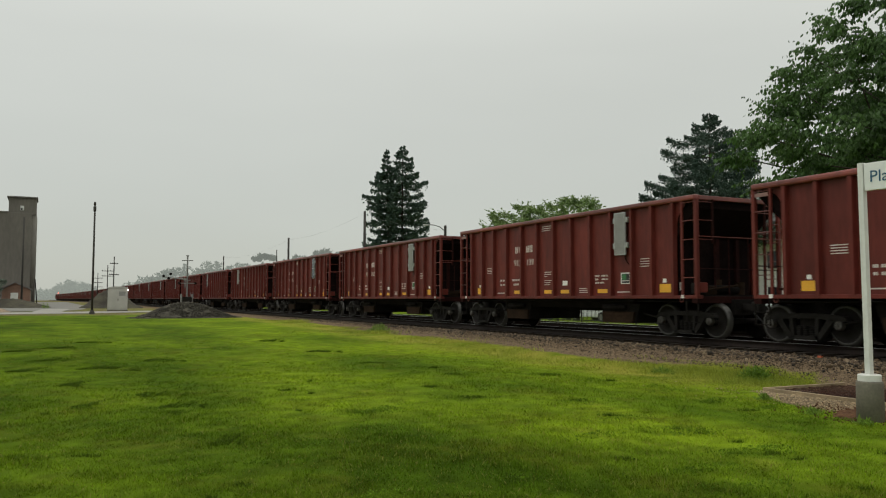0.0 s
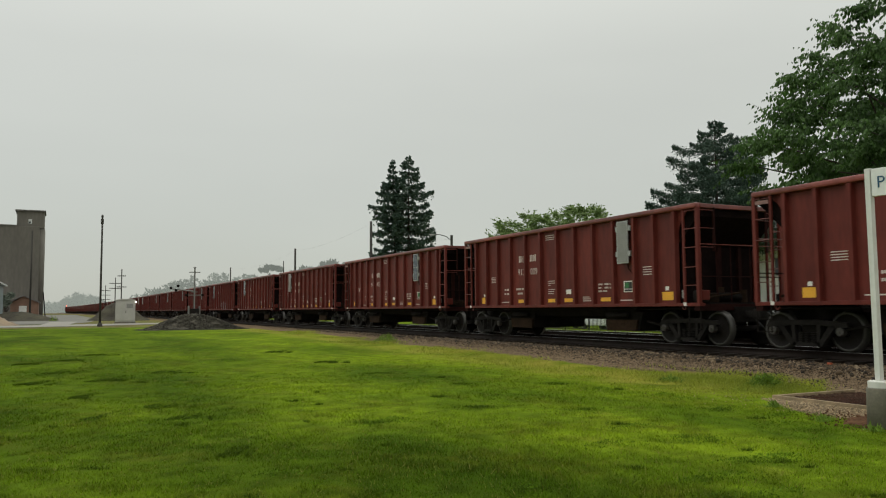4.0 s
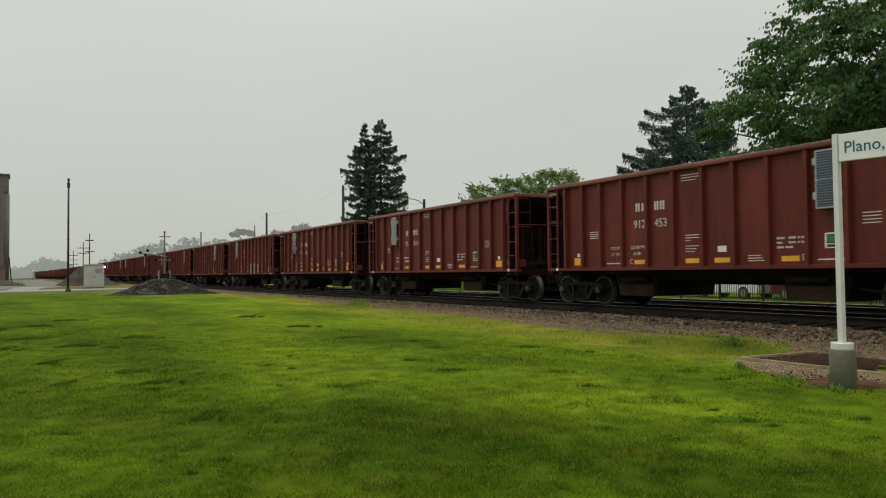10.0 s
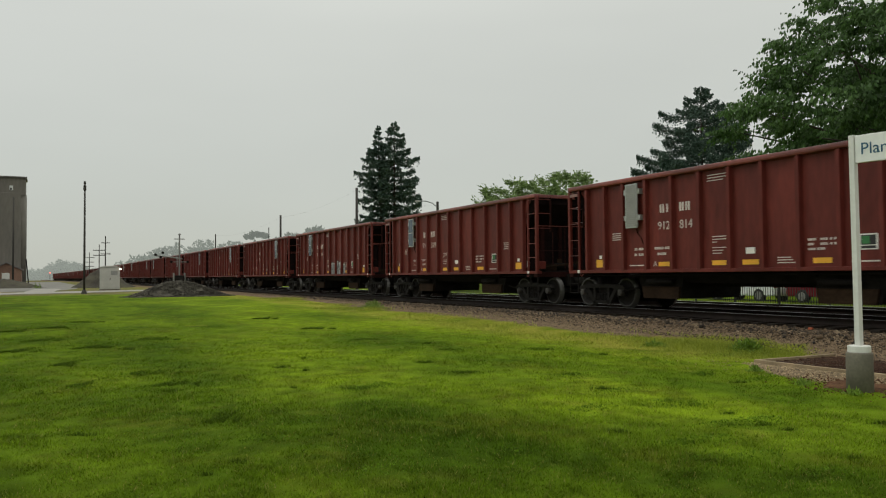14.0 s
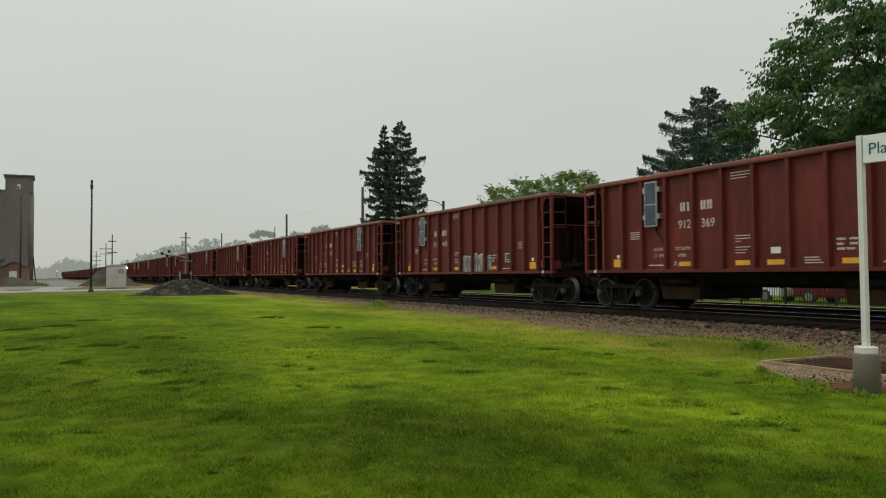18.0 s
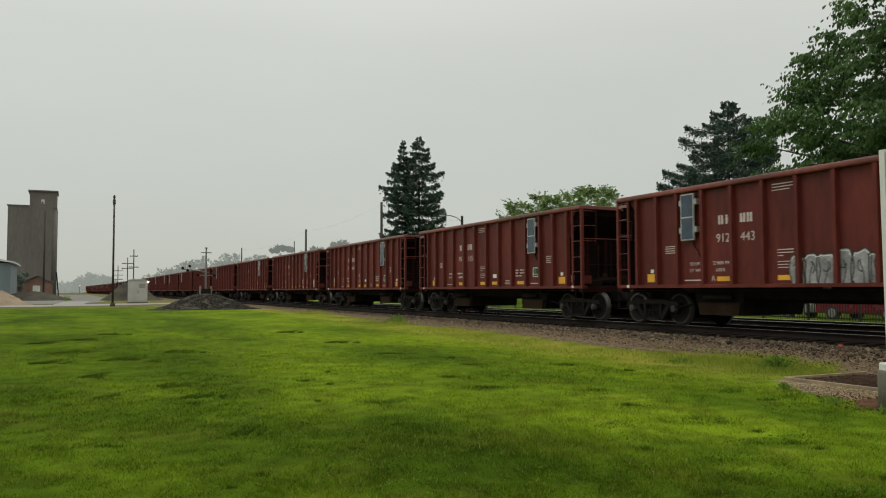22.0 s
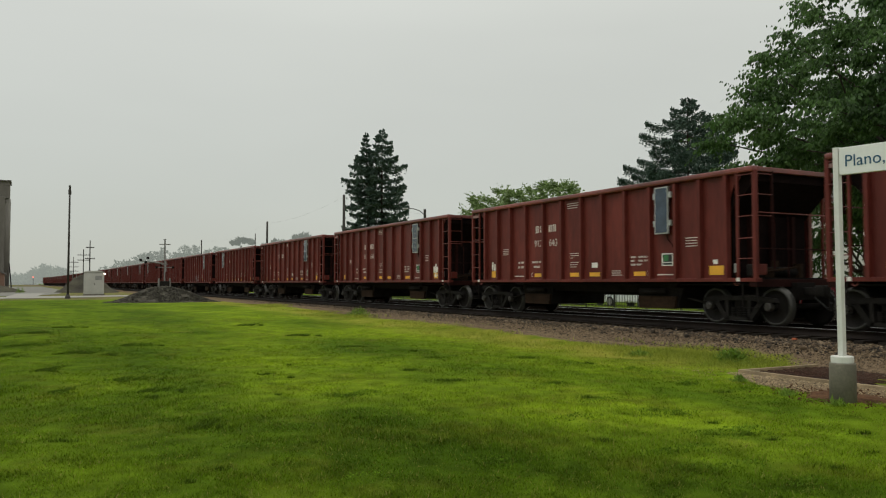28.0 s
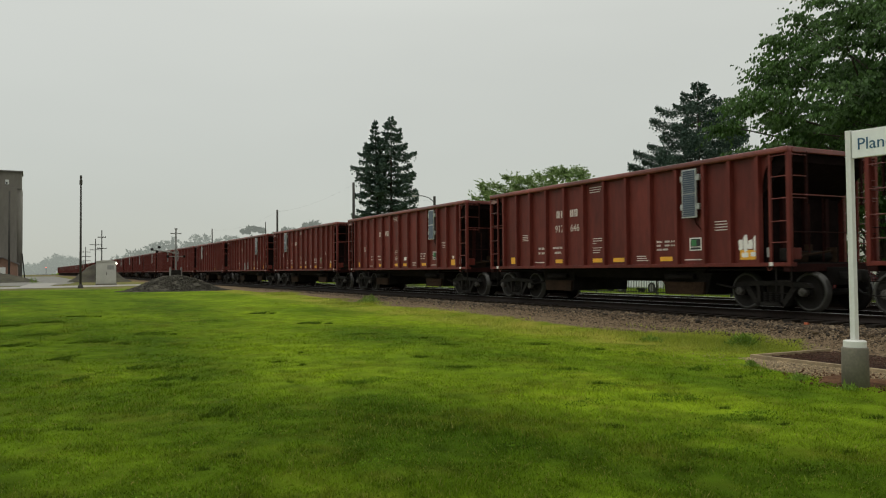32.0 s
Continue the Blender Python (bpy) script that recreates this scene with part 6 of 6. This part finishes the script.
def crossing_signal():
    t = thing("crossing_signal", "grey railroad crossing signal mast with paired lamps", "crossing signal", pose(12.15, 80, 0.35))
    bm = bmesh.new()
    cyl(bm, (0, 0, -0.2), (0, 0, 5.35), 0.08, 0.07, n=12)
    part("mast", bm, M_MAST, t)
    lathe_b = bmesh.new()
    lathe(lathe_b, [(0.3, 0), (0.28, 0.2), (0.14, 0.55), (0.1, 0.9)], (0, 0, -0.1), "z", 12)
    part("base", lathe_b, M_FRAME, t)
    bell = bmesh.new()
    lathe(bell, [(0.03, 0), (0.16, 0.02), (0.13, 0.1), (0.03, 0.14)], (0, 0, 5.35), "z", 12)
    part("bell", bell, M_MAST, t)
    for z, w in ((4.95, 0.5), (2.75, 0.85), (3.05, 0.3)):
        part("bracket", box(bmesh.new(), -w, w, -0.05, 0.05, z - 0.04, z + 0.04), M_MAST, t)
    arm = bmesh.new()
    cyl(arm, (0, 0, 3.1), (-2.2, -0.2, 3.35), 0.06, n=8)
    part("arm", arm, M_MAST, t)
    for x, y, z in ((-2.2, -0.2, 3.42), (-1.55, -0.15, 3.62), (-0.75, 0, 2.75), (0.75, 0, 2.75), (-1.75, -0.25, 3.2)):
        lamp = bmesh.new()
        lathe(lamp, [(0.13, 0.02), (0.13, -0.02)], (0, 0, 0), "z", 18)
        lathe(lamp, [(0.11, -0.25), (0.10, -0.02), (0.05, 0.1)], (0, 0, 0), "z", 14)
        for v in lamp.verts:
            v.co = (x + v.co.x, y + v.co.z, z + v.co.y)
        part("lamp", lamp, M_BLACK, t, "round black flashing-light head")
    part("gate_motor", box(bmesh.new(), -0.42, 0.42, -0.35, 0.25, 0.75, 1.45, 0.06), M_FRAME, t, "grey gate motor box")
    for s in (-1, 1):
        part("counterweight", box(bmesh.new(), s * 0.46, s * 0.56, -0.2, 0.35, 0.55, 1.7, 0.03), M_MAST, t)


crossing_signal()


def heap(name, x, y, z, rx, ry, h, material, label, seed, n=900, size=0.07, flat=0.0):
    """A heap with a rough outline, strewn with its own stones."""
    r = np.random.default_rng(seed)
    k, m = 40, 14
    v, f = [(0, 0, h)], []
    bump = r.normal(0, 0.05, (m + 1, k))
    for i in range(1, m + 1):
        q = i / m
        for j in range(k):
            a = 2 * math.pi * j / k
            w = 1 + 0.10 * math.sin(3 * a + seed) + 0.06 * math.sin(7 * a + 2 * seed)
            zz = h * (0.5 + 0.5 * math.cos(math.pi * q ** (1.05 + flat))) + bump[i, j] * h * 0.8 * (q < 0.97)
            v.append((rx * q * w * math.cos(a), ry * q * w * math.sin(a), zz - 0.25 * (q > 0.97)))
    for i in range(1, m):
        for j in range(k):
            a, b = 1 + (i - 1) * k + j, 1 + (i - 1) * k + (j + 1) % k
            f.append((a, a + k, b + k, b))
    f += [(0, 1 + j, 1 + (j + 1) % k, 0) for j in range(k)]
    bm = shape(v, [q if q[0] != q[3] else q[:3] for q in f])
    ob = part(name, bm, material, None, "", True)
    ob.matrix_basis = pose(x, y, z)
    tagged(ob, label, "heap")

    def on(px_, py_):
        aa = np.arctan2((py_ - y) / ry, (px_ - x) / rx)
        w = 1 + 0.10 * np.sin(3 * aa + seed) + 0.06 * np.sin(7 * aa + 2 * seed)
        q = (np.hypot((px_ - x) / rx, (py_ - y) / ry) / w).clip(0, 1)
        return z + 0.02 + h * (0.5 + 0.5 * np.cos(np.pi * q ** (1.05 + flat)))
    if n:
        a = np.random.default_rng(seed + 5).uniform(0, 2 * np.pi, n)
        q = np.sqrt(np.random.default_rng(seed + 6).uniform(0, 1.0, n))
        ob2 = stones(name + "_stones", n, lambda r_, n_: x + rx * q * np.cos(a), lambda r_, n_: y + ry * q * np.sin(a), size, material, label.replace("heap", "stones of the heap"), seed + 7, on, plain=True)
    return ob


heap("gravel_heap", 8.75, 58, 0.25, 3.9, 2.8, 1.08, M_PILE, "low dark grey gravel heap on the lawn", 3, 13000, 0.034)
heap("earth_mound", 8.3, 122, 0.2, 4.6, 7.0, 2.6, M_MOUND, "dark earth mound behind the signal cabinet", 4, 0)
heap("sand_mound", -6.5, 88, 0.2, 4.2, 4.0, 1.55, M_DIRT, "pale brown sand heap by the road", 5, 0)
heap("earth_bank", -4.6, 128, 0.2, 6.5, 6.0, 1.35, M_MOUND, "dark weedy earth bank below the brick house", 6, 0)


def strip(name, outline, z, material, label, category="road"):
    bm = bmesh.new()
    prism(bm, outline, "z", z - 0.3, z)
    return tagged(part(name, bm, material), label, category, kind="structure")


M_YARD = mat("wet_dark_cinders", (0.135, 0.128, 0.110), 0.75, vary=0.3, scale=(0.2, 3), bump=0.2, world_space=True)
strip("road", [(-90, 71), (-10, 71.5), (3, 77), (13.2, 86), (13.2, 93), (3, 87), (-8, 81), (-90, 80)], 0.33, M_ROAD, "pale wet gravel road crossing behind the lawn")
strip("road", [(-1.4, 79), (1.1, 81), (2.6, 108), (1.6, 112), (-0.4, 108)], 0.335, M_ROAD, "short wet gravel spur beside the mounds")
strip("yard", [(-6.5, 89), (1.5, 92), (4.0, 106), (6.5, 140), (7, 330), (-40, 330), (-40, 150), (-6, 118)], 0.32, M_YARD, "dark wet cinder yard along the line", "ground")


# ---- grain elevator, brick house, shed ----
def elevator():
    D = 235.0
    t = thing("grain_elevator", "tall weathered grey concrete grain elevator with a headhouse", "grain elevator", pose(0, D, 0.2))
    xl, xr, xs = -0.0612 * D, -0.0168 * D, -0.0119 * D
    H = 0.0952 * D + 1.4
    part("silo_wall", box(bmesh.new(), xl, xr, 0, 14, -0.5, H, 0.1), M_SILO, t, "broad stained concrete wall")
    side = bmesh.new()
    for k in range(3):
        lathe(side, [(1.3, -0.5), (1.3, H - 0.3)], (xr - 0.1, 2.4 + 4.2 * k, 0), "z", 20)
    part("silo_side", side, M_SILO, t, "rounded silo flank", True)
    ct = 0.1138 * D + 1.4
    head = part("headhouse", box(bmesh.new(), -0.0400 * D, -0.0125 * D, 1.0, 11, H - 0.3, ct - 0.3), M_SILO, t, "square concrete headhouse")
    part("headhouse_roof", box(bmesh.new(), -0.0418 * D, -0.0112 * D, 0.5, 11.5, ct - 0.3, ct), M_SHINGLE, head, "thin flat roof")
    part("window", box(bmesh.new(), -0.0285 * D, -0.0250 * D, 0.93, 1.05, 0.0985 * D + 1.4, 0.1035 * D + 1.4), M_ROOFW, head, "small pale window")
    part("window_pane", box(bmesh.new(), -0.0281 * D, -0.0262 * D, 0.90, 0.93, 0.0988 * D + 1.4, 0.1010 * D + 1.4), M_GLASS, head, "dark window opening")
    part("wall_coping", box(bmesh.new(), xl - 0.2, -0.0400 * D, -0.2, 14.2, H, H + 0.25), M_SILO, t)
    pipe = bmesh.new()
    cyl(pipe, (xs + 0.7, 0.6, 0.0), (xs + 0.1, 0.6, 6.5), 0.14, n=8)
    part("spout", pipe, M_FRAME, t, "dark grain spout")


elevator()


def brick_house():
    D = 170.0
    t = thing("brick_house", "small red brick house with a low gable roof", "house", pose(0, D, 0.2))
    xl, xr, xa = -0.0452 * D, -0.0143 * D, -0.0309 * D
    eave, apex = 0.0100 * D + 1.4, 0.0172 * D + 1.4
    wall = bmesh.new()
    prism(wall, [(xl + 0.3, -0.3), (xr - 0.3, -0.3), (xr - 0.3, eave), (xa, apex), (xl + 0.3, eave)], "y", 0, 9)
    part("wall", wall, M_BRICK, t)
    for a, b in ((xl, xa), (xr, xa)):
        roof = bmesh.new()
        prism(roof, [(a, eave - 0.1), (b, apex + 0.05), (b, apex + 0.25), (a, eave + 0.1)], "y", -0.4, 9.4)
        part("roof", roof, M_SHINGLE, t)
    door = part("door", box(bmesh.new(), -0.0350 * D, -0.0275 * D, -0.06, 0.02, -0.2, eave - 0.6), M_PAINTW, t, "pale door")
    part("door_frame", box(bmesh.new(), -0.0358 * D, -0.0268 * D, -0.03, 0.02, -0.2, eave - 0.45), M_BRICK, door)
    part("step", box(bmesh.new(), -0.051 * D, -0.036 * D, -4, -1, -0.3, 1.35), M_CONC, t, "pale concrete loading step")


brick_house()


def shed():
    D = 128.0
    t = thing("metal_shed", "blue-grey metal shed with a pale roof edge", "shed", pose(0, D, 0.2))
    xr, xl = -0.0570 * D, -0.0570 * D - 14
    e = 0.0312 * D + 1.4
    part("wall", box(bmesh.new(), xl, xr, 0, 16, -0.4, e), M_SHED, t)
    rib = mesh_of("cladding_rib", box(bmesh.new(), -0.04, 0.04, -0.04, 0.0, 0, e), M_SHED)
    for k in range(24):
        part("cladding_rib", rib, None, t).matrix_basis = pose(xr - 0.3 - 0.6 * k, 0, 0)
    roof = bmesh.new()
    prism(roof, [(xr + 0.5, e - 0.02), (xr + 0.5, e + 0.22), (xl + 7, e + 1.6), (xl - 0.5, e + 0.22), (xl - 0.5, e - 0.02), (xl + 7, e + 1.3)], "y", -0.5, 16.5)
    part("roof", roof, M_ROOFW, t)


shed()
broadleaf(-8.2, 168, 0.2, 5.6, 1.7, 0.8, 2200, 0.16, M_FARLEAF, "small dark tree beside the brick house", 61, lobes=12, trunk=0.12)
rs = thing("rail_signal", "far red rail signal on a short mast", "signal", pose(7.2, 585, 0.2))
bm = bmesh.new()
cyl(bm, (0, 0, 0), (0, 0, 5.2), 0.12, n=8)
part("mast", bm, M_FRAME, rs)
bm = bmesh.new()
lathe(bm, [(0.28, -0.02), (0.28, 0.02)], (0, 0, 0), "z", 14)
for v in bm.verts:
    v.co = (v.co.x, -0.2 + v.co.z, 5.2 + v.co.y)
part("lamp", bm, M_REDGLOW, rs, "glowing red lens")
for k, (x, y) in enumerate(((-0.22, 118), (0.25, 119))):
    weed(x, y, 0.8, 0.5, 160, 70 + k, "dark weed clump by the far road")


# ---- beyond the tracks ----
def fence():
    X, y0, y1, h = 27.8, 14.0, 62.0, 1.12
    t = thing("metal_fence", "black metal picket fence along the parked cars", "fence", pose(X, 0, 0.25))
    for z in (0.16, h - 0.12):
        part("fence_rail", box(bmesh.new(), -0.02, 0.02, y0, y1, z - 0.02, z + 0.02), M_FENCE, t)
    post = mesh_of("fence_post", box(bmesh.new(), -0.035, 0.035, -0.035, 0.035, -0.1, h + 0.06, 0.008), M_FENCE)
    y = y0
    while y <= y1:
        part("fence_post", post, None, t).matrix_basis = pose(0, y, 0)
        y += 2.4
    pk = mesh_of("picket", box(bmesh.new(), -0.011, 0.011, -0.011, 0.011, 0.05, h), M_FENCE)
    y, n = 20.0, 0
    rest = bmesh.new()
    for k in range(int((y1 - y0) / 0.125)):
        y = y0 + 0.06 + 0.125 * k
        if 17 <= y <= 52 and n < 290:
            part("picket", pk, None, t).matrix_basis = pose(0, y, 0)
            n += 1
        else:
            box(rest, -0.011, 0.011, y - 0.011, y + 0.011, 0.05, h)
    tagged(part("pickets", rest, M_FENCE, t), kind="stuff")


fence()


def parked_car(y, paint, label, tall=0.0, flip=1):
    """A parked car, side on to the tracks."""
    t = thing("car", label, "car", pose(33.0, y, 0.13), group="cars parked behind the fence")
    o = [(-2.3, 0.32), (-2.35, 0.62), (-2.25, 0.86), (-1.45, 1.0), (-0.75, 1.42 + tall), (0.9, 1.46 + tall), (1.75, 1.05 + tall * 0.6), (2.25, 0.98 + tall * 0.5), (2.33, 0.6), (2.28, 0.32)]
    bm = bmesh.new()
    prism(bm, [(flip * a, b) for a, b in o], "x", -0.88, 0.88)
    bmesh.ops.bevel(bm, geom=list(bm.edges), offset=0.06, segments=2, affect="EDGES")
    body = part("body", bm, paint, t, smooth=False)
    for s in (-1, 1):
        for a, b in ((0.02, 0.48), (0.52, 0.98)):
            lo, hi = -1.28 + 2.85 * a, -1.28 + 2.85 * b
            w = bmesh.new()
            top = 1.36 + tall
            prism(w, [(flip * (lo + (0.45 if a < 0.1 else 0)), top), (flip * lo, 1.03), (flip * hi, 1.03 + tall * 0.2), (flip * (hi - (0.5 if b > 0.9 else 0)), top)], "x", s * 0.885, s * 0.895)
            part("window", w, M_GLASS, body, "dark side window")
        for yy in (-1.42, 1.38):
            wh = bmesh.new()
            lathe(wh, [(0.33, -0.1), (0.34, -0.06), (0.34, 0.08), (0.30, 0.11), (0.22, 0.11)], (0, 0, 0), "x", 22)
            for v in wh.verts:
                v.co = (s * (0.79 + v.co.x), flip * yy + v.co.y, 0.34 + v.co.z)
            wheel = part("wheel", wh, M_TYRE, t, smooth=False)
            rim = bmesh.new()
            lathe(rim, [(0.215, 0.10), (0.20, 0.125), (0.05, 0.115), (0.03, 0.13)], (0, 0, 0), "x", 18)
            for v in rim.verts:
                v.co = (s * (0.79 + v.co.x), flip * yy + v.co.y, 0.34 + v.co.z)
            part("rim", rim, M_MAST, wheel, "grey alloy rim")
        part("tail_lamp", box(bmesh.new(), s * 0.5, s * 0.86, flip * 2.27, flip * 2.34, 0.72, 0.9, 0.02), M_CARR, body, "red tail lamp")
        part("headlamp", box(bmesh.new(), s * 0.5, s * 0.86, flip * -2.36, flip * -2.26, 0.66, 0.82, 0.02), M_PANELG, body, "grey headlamp")
    return t


parked_car(37.4, M_CARW, "silver-white car parked behind the fence", 0.15, -1)
parked_car(29.9, M_CARW, "silver-white low car parked behind the fence", 0.0, -1)
parked_car(43.2, M_CARW, "white car parked behind the fence", 0.1, -1)
parked_car(49.2, M_CARW, "tall white car parked behind the fence", 0.3, 1)
parked_car(24.6, M_CARR, "maroon car parked behind the fence", 0.05, 1)
strip("parking_road", [(30.5, -30), (38, -30), (38, 120), (30.5, 120)], 0.155, mat("wet_asphalt", (0.055, 0.055, 0.057), 0.45, vary=0.2, scale=(0.4, 20), bump=0.1, world_space=True), "wet dark asphalt street behind the fence")


def house_behind():
    t = thing("house", "white clapboard house behind the broadleaf tree", "house", pose(50, 37.4, 0.2, 0, 0, 8))
    part("wall", box(bmesh.new(), -4, 4, -5, 5, -0.2, 6.8), M_SIDING, t)
    board = mesh_of("clapboard", box(bmesh.new(), -4.03, -4.0, -5, 5, 0, 0.17), M_SIDING)
    for k in range(33):
        part("clapboard", board, None, t).matrix_basis = pose(0, 0, 0.1 + 0.2 * k, 0, 2, 0)
    roof = bmesh.new()
    prism(roof, [(-4.5, 6.7), (0, 9.0), (4.5, 6.7), (4.5, 6.9), (0, 9.25), (-4.5, 6.9)], "y", -5.4, 5.4)
    part("roof", roof, M_SHINGLE, t)
    for y in (-3, 0, 3):
        for z in (1.0, 3.5):
            w = part("window", box(bmesh.new(), -4.07, -4.0, y - 0.55, y + 0.55, z, z + 1.4), M_PAINTW, t, "white-framed sash window")
            part("pane", box(bmesh.new(), -4.09, -4.07, y - 0.45, y + 0.45, z + 0.1, z + 1.3), M_GLASS, w)



house_behind()
for k, (x, y) in enumerate(((46.0, 47.6), (47.0, 51.8), (46.4, 56.4), (47.2, 61.0))):
    broadleaf(x, y, 0.2, 5.6 + 0.4 * (k % 2), 3.1, 0.2, 3600, 0.15, M_LEAF, "small dark green tree beyond the tracks", 95 + k, lobes=14, trunk=0.1, clump=0.36)
for k, (x, y) in enumerate(((43.6, 42.4), (43.8, 39.2), (43.4, 36.2), (43.9, 33.4))):
    broadleaf(x, y, 0.2, 1.5 - 0.15 * (k % 2), 1.6, 0.1, 1300, 0.13, M_LEAF, "dark green shrub before the white house", 90 + k, lobes=9, trunk=0.07, name="shrub", clump=0.4)


# ---- what moves ----
def car_pose(i, t):
    y = FIRST_CORNER + i * PITCH - travel(t) - HALF
    slope = 1.2e-4 * max(y - 150, 0)
    return pose(TRACK_X - float(bend(y)), y, RAIL, 0, 0, math.degrees(math.atan(slope)))


def motions():
    times = [0, 2, 4, 6, 8, 10, 12, 14, 16, 18, 20, 22, 24, 26, 28, 30, 32]
    spins = [0.16 * k for k in range(201)]
    for i, car in enumerate(TRAIN):
        walk(car, [(t, car_pose(i, t)) for t in times])
        axles = [c for c in car.children if c.name.startswith("wheelset")]
        for w, y in zip(axles, AXLES):
            walk(w, [(t, pose(0, y, WHEEL_R, math.degrees(travel(t) / WHEEL_R) % 360)) for t in spins])


motions()
